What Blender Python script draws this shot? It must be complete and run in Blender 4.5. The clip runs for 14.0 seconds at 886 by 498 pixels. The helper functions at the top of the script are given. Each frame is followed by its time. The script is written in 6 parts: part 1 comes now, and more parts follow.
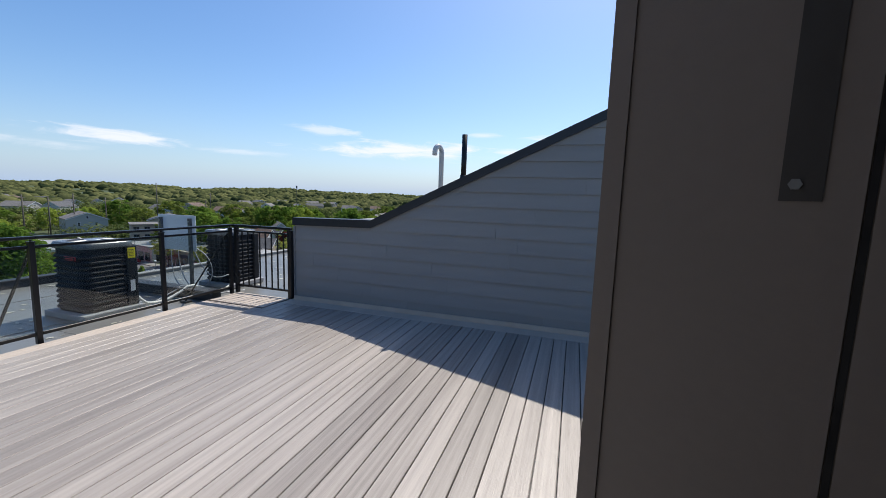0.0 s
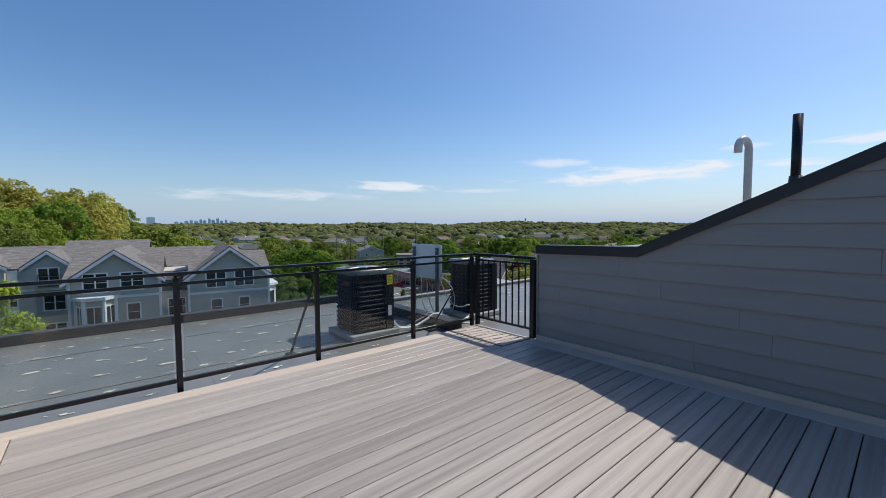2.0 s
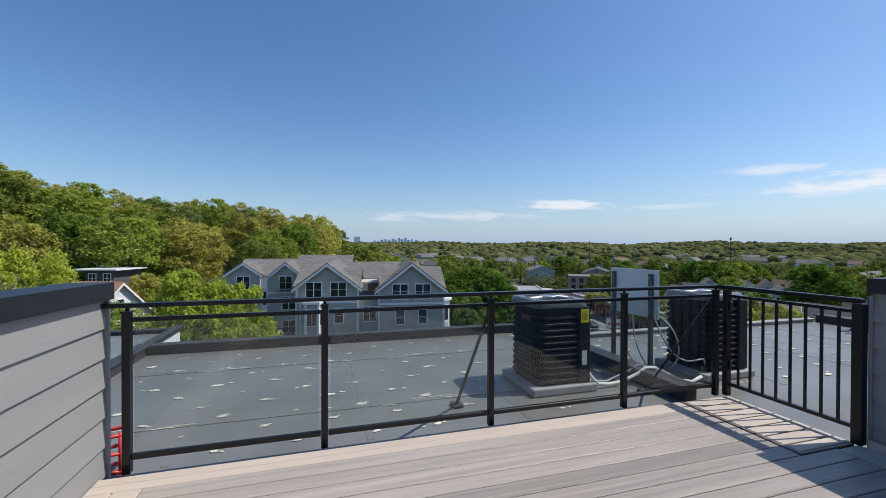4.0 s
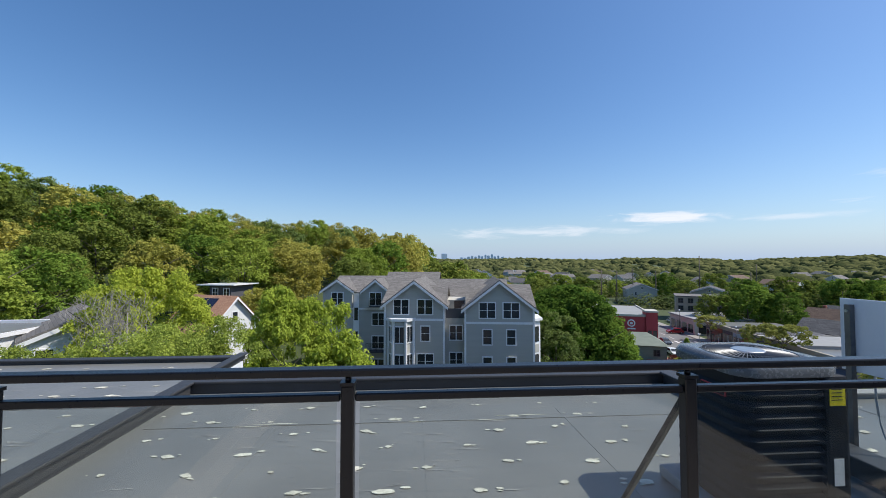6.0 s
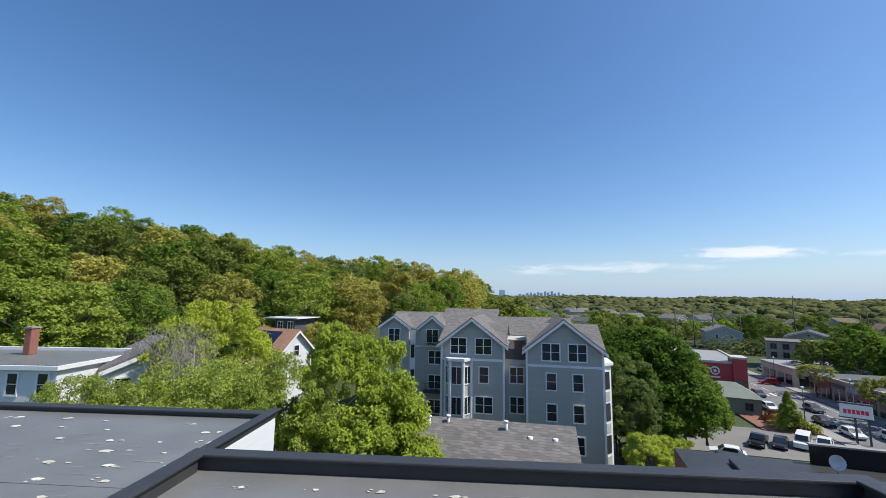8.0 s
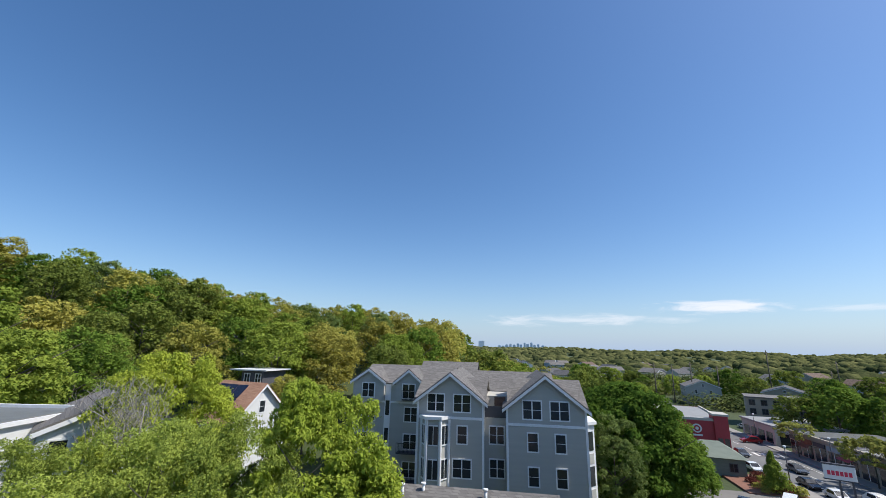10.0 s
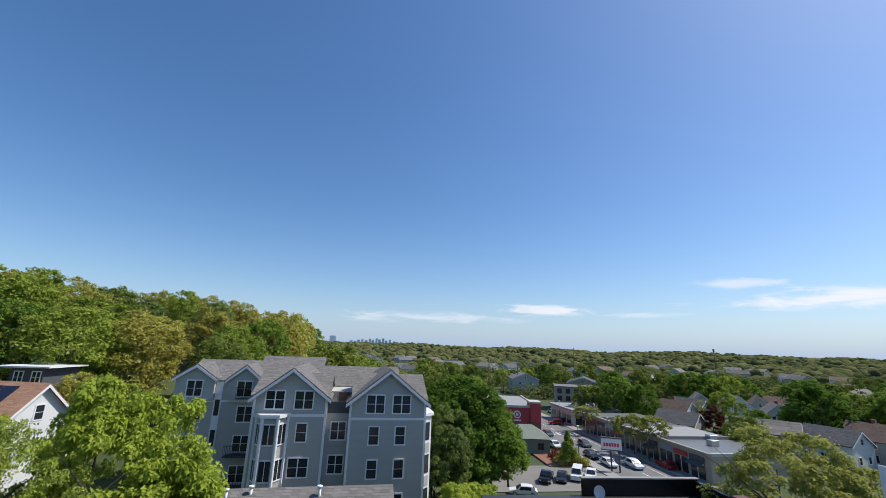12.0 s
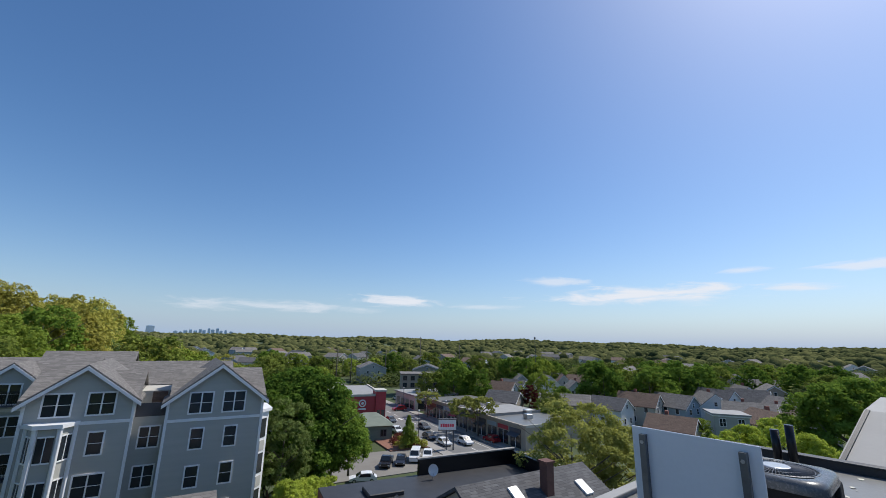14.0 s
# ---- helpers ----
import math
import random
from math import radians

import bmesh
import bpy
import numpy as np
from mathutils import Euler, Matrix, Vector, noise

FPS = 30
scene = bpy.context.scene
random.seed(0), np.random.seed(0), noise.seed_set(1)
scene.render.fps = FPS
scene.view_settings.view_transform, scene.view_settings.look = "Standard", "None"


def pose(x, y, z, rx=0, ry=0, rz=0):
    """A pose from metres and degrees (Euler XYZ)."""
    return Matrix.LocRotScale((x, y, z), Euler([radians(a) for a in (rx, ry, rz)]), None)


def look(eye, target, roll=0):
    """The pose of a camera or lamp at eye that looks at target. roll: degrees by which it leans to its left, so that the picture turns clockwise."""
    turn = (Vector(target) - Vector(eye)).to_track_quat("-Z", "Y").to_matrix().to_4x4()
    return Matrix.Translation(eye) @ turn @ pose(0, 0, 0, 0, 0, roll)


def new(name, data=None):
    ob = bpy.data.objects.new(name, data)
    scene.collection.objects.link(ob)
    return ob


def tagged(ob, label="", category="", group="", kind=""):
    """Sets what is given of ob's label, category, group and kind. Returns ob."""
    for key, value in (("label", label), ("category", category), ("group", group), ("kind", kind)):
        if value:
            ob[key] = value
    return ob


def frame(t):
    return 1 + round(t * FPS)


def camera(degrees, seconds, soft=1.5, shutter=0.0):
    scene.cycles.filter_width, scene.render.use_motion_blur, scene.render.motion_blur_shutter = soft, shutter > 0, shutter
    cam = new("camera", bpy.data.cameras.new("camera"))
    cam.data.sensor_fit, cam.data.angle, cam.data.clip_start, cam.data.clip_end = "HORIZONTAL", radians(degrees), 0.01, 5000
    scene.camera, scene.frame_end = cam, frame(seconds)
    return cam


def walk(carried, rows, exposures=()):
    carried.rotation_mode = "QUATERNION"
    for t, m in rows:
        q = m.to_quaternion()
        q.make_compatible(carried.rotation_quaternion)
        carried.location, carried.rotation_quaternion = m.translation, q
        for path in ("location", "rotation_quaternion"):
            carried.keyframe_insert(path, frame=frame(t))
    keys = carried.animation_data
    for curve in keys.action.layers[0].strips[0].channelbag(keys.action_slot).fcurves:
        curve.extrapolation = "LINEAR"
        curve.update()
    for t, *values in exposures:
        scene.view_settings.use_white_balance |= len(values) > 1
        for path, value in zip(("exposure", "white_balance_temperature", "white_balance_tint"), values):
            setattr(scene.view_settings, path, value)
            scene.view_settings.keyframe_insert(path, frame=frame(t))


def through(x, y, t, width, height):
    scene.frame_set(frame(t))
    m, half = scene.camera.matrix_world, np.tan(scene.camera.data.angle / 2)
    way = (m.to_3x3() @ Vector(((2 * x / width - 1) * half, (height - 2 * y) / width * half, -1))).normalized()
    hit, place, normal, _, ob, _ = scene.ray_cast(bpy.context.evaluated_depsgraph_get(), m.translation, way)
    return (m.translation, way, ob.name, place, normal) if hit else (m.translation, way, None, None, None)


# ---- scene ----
cam = camera(95.6, 14.0, soft=0.8)
PATH = [
    (0, (0.301, 0.672, 1.518), (2.189, 1.285, 1.271), 1.9),
    (0.5, (0.461, 0.751, 1.457), (2.266, 1.583, 1.234), 1.1),
    (1, (0.693, 0.878, 1.424), (2.358, 1.971, 1.238), 0.6),
    (1.5, (0.813, 1.178, 1.44), (2.306, 2.501, 1.296), 0.1),
    (2, (0.945, 1.426, 1.42), (2.239, 2.947, 1.309), -0.3),
    (2.5, (1.078, 1.661, 1.419), (2.164, 3.338, 1.332), -0.6),
    (3, (1.201, 1.982, 1.401), (2.079, 3.778, 1.335), -0.3),
    (3.2, (1.252, 2.106, 1.395), (2.054, 3.937, 1.337), -0.2),
    (5.3, (1.609, 3.618, 1.409), (1.911, 5.594, 1.443), -0.0),
    (5.5, (1.632, 3.774, 1.402), (1.891, 5.757, 1.444), -0.2),
    (6, (1.657, 4.127, 1.41), (1.805, 6.12, 1.478), -0.0),
    (6.2, (1.683, 4.257, 1.422), (1.777, 6.254, 1.494), -0.1),
    (6.5, (1.7, 4.476, 1.436), (1.715, 6.473, 1.528), 0.4),
    (7, (1.662, 4.79, 1.436), (1.54, 6.782, 1.555), 0.7),
    (9.5, (1.537, 5.776, 1.652), (1.396, 7.717, 2.11), 1.0),
    (10, (1.598, 5.847, 1.699), (1.557, 7.787, 2.184), 1.4),
    (10.5, (1.655, 5.747, 1.719), (1.746, 7.684, 2.212), 1.8),
    (11, (1.725, 5.589, 1.738), (1.976, 7.511, 2.231), 2.3),
    (11.5, (1.716, 5.519, 1.745), (2.158, 7.407, 2.235), 2.1),
    (12, (1.719, 5.509, 1.714), (2.351, 7.344, 2.197), 2.0),
    (12.5, (1.761, 5.555, 1.707), (2.574, 7.321, 2.177), 1.4),
    (13, (1.759, 5.548, 1.714), (2.736, 7.231, 2.173), 1.0),
    (13.5, (1.812, 5.556, 1.72), (2.933, 7.149, 2.174), 0.9),
    (14, (1.85, 5.547, 1.713), (3.096, 7.044, 2.168), 1.2),
]
walk(cam, [(t, look(eye, aim, roll)) for t, eye, aim, roll in PATH], [(0, 0.13), (0.6, 0.03), (1.0, -0.05), (1.5, -0.07), (3, -0.07), (5.5, 0.05), (7, 0.13), (9.5, 0.1), (11.5, 0.07), (13, -0.09), (14, -0.12)])

CLOUDS = (
    (66, 6.5, 15, 1.5, 0.95), (55.5, 8.4, 5, 0.9, 0.6), (33, 5.5, 8, 1.0, 0.9), (17, 4.2, 16, 0.9, 0.55),
    (46, 5.0, 6, 0.5, 0.4), (77, 8.8, 3.5, 0.5, 0.6), (81, 6.6, 5, 0.6, 0.75), (88, 8.4, 6, 0.8, 0.7),
    (98, 6.5, 7, 0.9, 0.6),
)
CLOUD_COLOUR = (6.2, 6.4, 6.9, 1)
HAZE_COLOUR = (2.9, 3.9, 5.6, 1)

# ---- world, sun, exposure ----
SUN_TO = Vector((0.72, -0.12, 1.0)).normalized()
world = bpy.data.worlds.new("sky")
scene.world = world
world.use_nodes = True
wn, wl = world.node_tree.nodes, world.node_tree.links
wn.clear()
w_out = wn.new("ShaderNodeOutputWorld")
w_bg = wn.new("ShaderNodeBackground")
w_sky = wn.new("ShaderNodeTexSky")
w_sky.sky_type = "NISHITA"
w_sky.sun_disc = False
w_sky.sun_elevation = math.asin(SUN_TO.z)
w_sky.sun_rotation = math.atan2(SUN_TO.x, SUN_TO.y)
w_sky.air_density, w_sky.dust_density, w_sky.ozone_density = 1.0, 0.9, 4.0
w_bg.inputs["Strength"].default_value = 0.142


def wmath(op, a, b=None, c=None):
    n = wn.new("ShaderNodeMath")
    n.operation = op
    for k, v in enumerate((a, b, c)):
        if v is None:
            continue
        if isinstance(v, (int, float)):
            n.inputs[k].default_value = v
        else:
            wl.new(v, n.inputs[k])
    return n.outputs[0]


# thin low clouds, given by compass bearing and height above the horizon (degrees), broken up by noise
w_tc = wn.new("ShaderNodeTexCoord")
w_sep = wn.new("ShaderNodeSeparateXYZ")
wl.new(w_tc.outputs["Generated"], w_sep.inputs[0])
w_az = wmath("MULTIPLY", wmath("ARCTAN2", w_sep.outputs[0], w_sep.outputs[1]), 57.2958)
w_el = wmath("MULTIPLY", wmath("ARCSINE", w_sep.outputs[2]), 57.2958)
w_vec = wn.new("ShaderNodeCombineXYZ")
wl.new(wmath("MULTIPLY", w_az, 0.16), w_vec.inputs[0])
wl.new(wmath("MULTIPLY", w_el, 0.9), w_vec.inputs[1])
w_noise = wn.new("ShaderNodeTexNoise")
w_noise.inputs["Scale"].default_value = 1.0
w_noise.inputs["Detail"].default_value = 7.0
w_noise.inputs["Roughness"].default_value = 0.62
w_noise.inputs["Distortion"].default_value = 0.6
wl.new(w_vec.outputs[0], w_noise.inputs["Vector"])
w_total = None
# bearing, height, half width, half height, strength
for az0, el0, haz, hel, amount in CLOUDS:
    a = wmath("DIVIDE", wmath("SUBTRACT", w_az, az0), haz)
    e = wmath("DIVIDE", wmath("SUBTRACT", w_el, el0), hel)
    d = wmath("SQRT", wmath("ADD", wmath("MULTIPLY", a, a), wmath("MULTIPLY", e, e)))
    inside = wmath("SUBTRACT", 1.0, d)
    lump = wmath("ADD", inside, wmath("MULTIPLY", wmath("SUBTRACT", w_noise.outputs["Fac"], 0.5), 2.4))
    n = wn.new("ShaderNodeMapRange")
    n.inputs["From Min"].default_value, n.inputs["From Max"].default_value = 0.05, 0.9
    n.inputs["To Max"].default_value = amount
    n.interpolation_type = "SMOOTHSTEP"
    wl.new(lump, n.inputs["Value"])
    near = wmath("LESS_THAN", d, 1.6)
    v = wmath("MULTIPLY", n.outputs[0], near)
    w_total = v if w_total is None else wmath("MAXIMUM", w_total, v)
w_mix = wn.new("ShaderNodeMixRGB")
w_mix.inputs[2].default_value = CLOUD_COLOUR
wl.new(w_total, w_mix.inputs[0])
w_hue = wn.new("ShaderNodeHueSaturation")
w_hue.inputs["Hue"].default_value = 0.502
w_hue.inputs["Saturation"].default_value = 1.18
wl.new(w_sky.outputs[0], w_hue.inputs["Color"])
# pale air low over the horizon
w_haze = wn.new("ShaderNodeMixRGB")
w_haze.inputs[2].default_value = HAZE_COLOUR
wl.new(wmath("MULTIPLY", wmath("POWER", 2.718, wmath("DIVIDE", wmath("ABSOLUTE", w_el), -4.5)), 0.92), w_haze.inputs[0])
wl.new(w_hue.outputs[0], w_haze.inputs[1])
wl.new(w_haze.outputs[0], w_mix.inputs[1])
wl.new(w_mix.outputs[0], w_bg.inputs["Color"])
wl.new(w_bg.outputs[0], w_out.inputs["Surface"])

sun = new("sun", bpy.data.lights.new("sun", "SUN"))
sun.data.energy = 4.6
sun.data.angle = radians(0.5)
sun.data.color = (1.0, 0.95, 0.87)
sun.matrix_world = look((60, -10, 90), Vector((60, -10, 90)) - SUN_TO)

# ---- mesh tools ----
class Shape:
    """Collects boxes, bars and plates in one bmesh."""

    def __init__(self):
        self.bm = bmesh.new()

    def poly(self, pts):
        return self.bm.faces.new([self.bm.verts.new(p) for p in pts])

    def box(self, x0, y0, z0, x1, y1, z1):
        v = [self.bm.verts.new((x, y, z)) for z in (z0, z1) for x, y in ((x0, y0), (x1, y0), (x1, y1), (x0, y1))]
        for q in ((3, 2, 1, 0), (4, 5, 6, 7), (0, 1, 5, 4), (1, 2, 6, 5), (2, 3, 7, 6), (3, 0, 4, 7)):
            self.bm.faces.new([v[k] for k in q])
        return self

    def prism(self, pts, offset):
        """A flat outline pushed along an offset."""
        o = Vector(offset)
        a = [self.bm.verts.new(p) for p in pts]
        b = [self.bm.verts.new(Vector(p) + o) for p in pts]
        self.bm.faces.new(a)
        self.bm.faces.new(b[::-1])
        n = len(pts)
        for k in range(n):
            self.bm.faces.new((a[(k + 1) % n], a[k], b[k], b[(k + 1) % n]))
        return self

    def bar(self, p0, p1, r, n=8, r1=None):
        """A round bar, tapered to r1."""
        p0, p1 = Vector(p0), Vector(p1)
        q = (p1 - p0).to_track_quat("Z", "Y").to_matrix()
        r1 = r if r1 is None else r1
        rings = []
        for p, rr in ((p0, r), (p1, r1)):
            rings.append([self.bm.verts.new(p + q @ Vector((rr * math.cos(2 * math.pi * k / n), rr * math.sin(2 * math.pi * k / n), 0))) for k in range(n)])
        for k in range(n):
            self.bm.faces.new((rings[0][k], rings[0][(k + 1) % n], rings[1][(k + 1) % n], rings[1][k])).smooth = n > 6
        self.bm.faces.new(rings[0][::-1])
        self.bm.faces.new(rings[1])
        return self

    def tube(self, pts, r, n=8):
        """A round tube along points."""
        pts = [Vector(p) for p in pts]
        rings = []
        for k, p in enumerate(pts):
            way = (pts[min(k + 1, len(pts) - 1)] - pts[max(k - 1, 0)]).normalized()
            side = way.cross(Vector((0.13, 0.31, 0.94))).normalized()
            up = side.cross(way)
            rings.append([self.bm.verts.new(p + r * (math.cos(2 * math.pi * j / n) * side + math.sin(2 * math.pi * j / n) * up)) for j in range(n)])
        for a, b in zip(rings, rings[1:]):
            for j in range(n):
                self.bm.faces.new((a[j], a[(j + 1) % n], b[(j + 1) % n], b[j])).smooth = True
        self.bm.faces.new(rings[0][::-1])
        self.bm.faces.new(rings[-1])
        return self

    def beam(self, p0, p1, w, h):
        """A square bar between two points, w across and h high."""
        p0, p1 = Vector(p0), Vector(p1)
        way = (p1 - p0).normalized()
        side = way.cross(Vector((0, 0, 1)))
        side = side.normalized() if side.length > 1e-4 else Vector((1, 0, 0))
        up = side.cross(way)
        pts = [p0 + side * a * w / 2 + up * b * h / 2 for a, b in ((-1, -1), (1, -1), (1, 1), (-1, 1))]
        return self.prism(pts, p1 - p0)

    def soft(self, width, segments=2):
        bmesh.ops.bevel(self.bm, geom=list(self.bm.edges), offset=width, segments=segments, affect="EDGES", profile=0.6, clamp_overlap=True)
        return self

    def mesh(self, name, *mats):
        bmesh.ops.recalc_face_normals(self.bm, faces=list(self.bm.faces))
        me = bpy.data.meshes.new(name)
        self.bm.to_mesh(me)
        self.bm.free()
        for m in mats:
            me.materials.append(m)
        return me


def thing(name, x=0, y=0, z=0, turn=0, label="", category="", group="", kind=""):
    ob = new(name)
    ob.empty_display_size = 0.2
    ob.matrix_basis = pose(x, y, z, 0, 0, turn)
    return tagged(ob, label, category, group, kind)


def part(name, shape, mat, parent, label="", at=None):
    me = shape if isinstance(shape, bpy.types.Mesh) else shape.mesh(name, mat)
    ob = new(name, me)
    ob.parent = parent
    if at is not None:
        ob.location = at
    return tagged(ob, label)


def structure(name, shape, mat, label):
    me = shape if isinstance(shape, bpy.types.Mesh) else shape.mesh(name, mat)
    return tagged(new(name, me), label, "", "", "structure")


def from_arrays(name, verts, faces, mat, smooth=False):
    """A mesh from numpy arrays of corners and equal-sided faces."""
    me = bpy.data.meshes.new(name)
    n, k = faces.shape
    me.vertices.add(len(verts))
    me.vertices.foreach_set("co", verts.astype(np.float32).ravel())
    me.loops.add(n * k)
    me.loops.foreach_set("vertex_index", faces.astype(np.int32).ravel())
    me.polygons.add(n)
    me.polygons.foreach_set("loop_start", np.arange(0, n * k, k, dtype=np.int32))
    me.polygons.foreach_set("use_smooth", np.full(n, smooth))
    me.update(calc_edges=True)
    me.materials.append(mat)
    return me


# ---- materials ----
def surface(name, dark, light, scale=4.0, rough=0.7, bump=0.1, fine=60.0, metal=0.0, stretch=(1, 1, 1), vary=0.0, spec=0.5, local=False, bump_dist=0.01):
    """A node material: two colours mixed by broad stains and fine grain, with a little relief. vary: how far one piece differs from the next."""
    m = bpy.data.materials.new(name)
    m.use_nodes = True
    nt = m.node_tree
    ns, ln = nt.nodes, nt.links
    bsdf = ns["Principled BSDF"]
    if local:
        tc = ns.new("ShaderNodeTexCoord")
        src = tc.outputs["Object"]
    else:
        tc = ns.new("ShaderNodeNewGeometry")
        src = tc.outputs["Position"]
    mp = ns.new("ShaderNodeMapping")
    mp.inputs["Scale"].default_value = stretch
    ln.new(src, mp.inputs["Vector"])
    info = ns.new("ShaderNodeObjectInfo")
    add = ns.new("ShaderNodeVectorMath")
    add.operation = "ADD"
    ln.new(mp.outputs[0], add.inputs[0])
    if vary > 0:
        sc = ns.new("ShaderNodeVectorMath")
        sc.operation = "SCALE"
        sc.inputs[0].default_value = (37, 19, 53)
        ln.new(info.outputs["Random"], sc.inputs["Scale"])
        ln.new(sc.outputs[0], add.inputs[1])
    broad = ns.new("ShaderNodeTexNoise")
    broad.inputs["Scale"].default_value, broad.inputs["Detail"].default_value = scale, 4
    grain = ns.new("ShaderNodeTexNoise")
    grain.inputs["Scale"].default_value, grain.inputs["Detail"].default_value = fine, 3
    for n in (broad, grain):
        ln.new(add.outputs[0], n.inputs["Vector"])
    mixf = ns.new("ShaderNodeMath")
    mixf.operation = "MULTIPLY_ADD"
    mixf.inputs[1].default_value = 0.45
    ln.new(grain.outputs["Fac"], mixf.inputs[0])
    half = ns.new("ShaderNodeMath")
    half.operation = "MULTIPLY_ADD"
    half.inputs[1].default_value, half.inputs[2].default_value = 1.1, -0.27
    ln.new(broad.outputs["Fac"], half.inputs[0])
    ln.new(half.outputs[0], mixf.inputs[2])
    ramp = ns.new("ShaderNodeMixRGB")
    ramp.inputs[1].default_value, ramp.inputs[2].default_value = (*dark, 1), (*light, 1)
    if vary > 0:
        va = ns.new("ShaderNodeMath")
        va.operation = "MULTIPLY_ADD"
        va.inputs[1].default_value, va.inputs[2].default_value = vary, -vary / 2
        ln.new(info.outputs["Random"], va.inputs[0])
        vb = ns.new("ShaderNodeMath")
        vb.operation = "ADD"
        vb.use_clamp = True
        ln.new(mixf.outputs[0], vb.inputs[0])
        ln.new(va.outputs[0], vb.inputs[1])
        ln.new(vb.outputs[0], ramp.inputs[0])
    else:
        mixf.use_clamp = True
        ln.new(mixf.outputs[0], ramp.inputs[0])
    ln.new(ramp.outputs[0], bsdf.inputs["Base Color"])
    rr = ns.new("ShaderNodeMapRange")
    rr.inputs["To Min"].default_value, rr.inputs["To Max"].default_value = max(0.02, rough - 0.12), min(1, rough + 0.12)
    ln.new(grain.outputs["Fac"], rr.inputs["Value"])
    ln.new(rr.outputs[0], bsdf.inputs["Roughness"])
    bsdf.inputs["Metallic"].default_value = metal
    bsdf.inputs["Specular IOR Level"].default_value = spec
    if bump > 0:
        b = ns.new("ShaderNodeBump")
        b.inputs["Strength"].default_value, b.inputs["Distance"].default_value = bump, bump_dist
        ln.new(grain.outputs["Fac"], b.inputs["Height"])
        ln.new(b.outputs[0], bsdf.inputs["Normal"])
    return m


def foliage(name, dark, light, scale=0.6, through=0.35, leafy=0.3, broad=0.9, fine=4.5, mottle=0.7, relief=0.35):
    """Leaves: diffuse and see-through green, varied from tree to tree and from clump to clump."""
    m = bpy.data.materials.new(name)
    m.use_nodes = True
    nt = m.node_tree
    ns, ln = nt.nodes, nt.links
    ns.clear()
    out = ns.new("ShaderNodeOutputMaterial")
    geo = ns.new("ShaderNodeNewGeometry")
    info = ns.new("ShaderNodeObjectInfo")
    tex = ns.new("ShaderNodeTexNoise")
    tex.inputs["Scale"].default_value, tex.inputs["Detail"].default_value = scale, 5
    ln.new(geo.outputs["Position"], tex.inputs["Vector"])
    f1 = ns.new("ShaderNodeMath")
    f1.operation = "MULTIPLY_ADD"
    f1.inputs[1].default_value = leafy
    ln.new(geo.outputs["Random Per Island"], f1.inputs[0])
    f2 = ns.new("ShaderNodeMath")
    f2.operation = "MULTIPLY_ADD"
    f2.inputs[1].default_value, f2.inputs[2].default_value = broad, 0.1 - 0.5 * broad
    ln.new(tex.outputs["Fac"], f2.inputs[0])
    ln.new(f2.outputs[0], f1.inputs[2])
    f3 = ns.new("ShaderNodeMath")
    f3.operation = "MULTIPLY_ADD"
    f3.inputs[1].default_value = 0.45
    f3.use_clamp = True
    ln.new(info.outputs["Random"], f3.inputs[0])
    ln.new(f1.outputs[0], f3.inputs[2])
    mix = ns.new("ShaderNodeMixRGB")
    mix.inputs[1].default_value, mix.inputs[2].default_value = (*dark, 1), (*light, 1)
    # leaf-sized mottling inside every clump
    leafy_tex = ns.new("ShaderNodeTexNoise")
    leafy_tex.inputs["Scale"].default_value, leafy_tex.inputs["Detail"].default_value, leafy_tex.inputs["Roughness"].default_value = fine, 3, 0.7
    ln.new(geo.outputs["Position"], leafy_tex.inputs["Vector"])
    f4 = ns.new("ShaderNodeMath")
    f4.operation = "MULTIPLY_ADD"
    f4.inputs[1].default_value, f4.use_clamp = mottle, True
    f5 = ns.new("ShaderNodeMath")
    f5.operation = "SUBTRACT"
    f5.inputs[1].default_value = mottle / 2 - 0.03
    ln.new(f3.outputs[0], f5.inputs[0])
    ln.new(leafy_tex.outputs["Fac"], f4.inputs[0])
    ln.new(f5.outputs[0], f4.inputs[2])
    ln.new(f4.outputs[0], mix.inputs[0])
    bump = ns.new("ShaderNodeBump")
    bump.inputs["Strength"].default_value, bump.inputs["Distance"].default_value = relief, 0.8 / fine
    ln.new(leafy_tex.outputs["Fac"], bump.inputs["Height"])
    d = ns.new("ShaderNodeBsdfDiffuse")
    t = ns.new("ShaderNodeBsdfTranslucent")
    ms = ns.new("ShaderNodeMixShader")
    ms.inputs[0].default_value = through
    for n in (d, t):
        ln.new(mix.outputs[0], n.inputs["Color"])
        ln.new(bump.outputs[0], n.inputs["Normal"])
    ln.new(d.outputs[0], ms.inputs[1])
    ln.new(t.outputs[0], ms.inputs[2])
    ln.new(ms.outputs[0], out.inputs["Surface"])
    return m


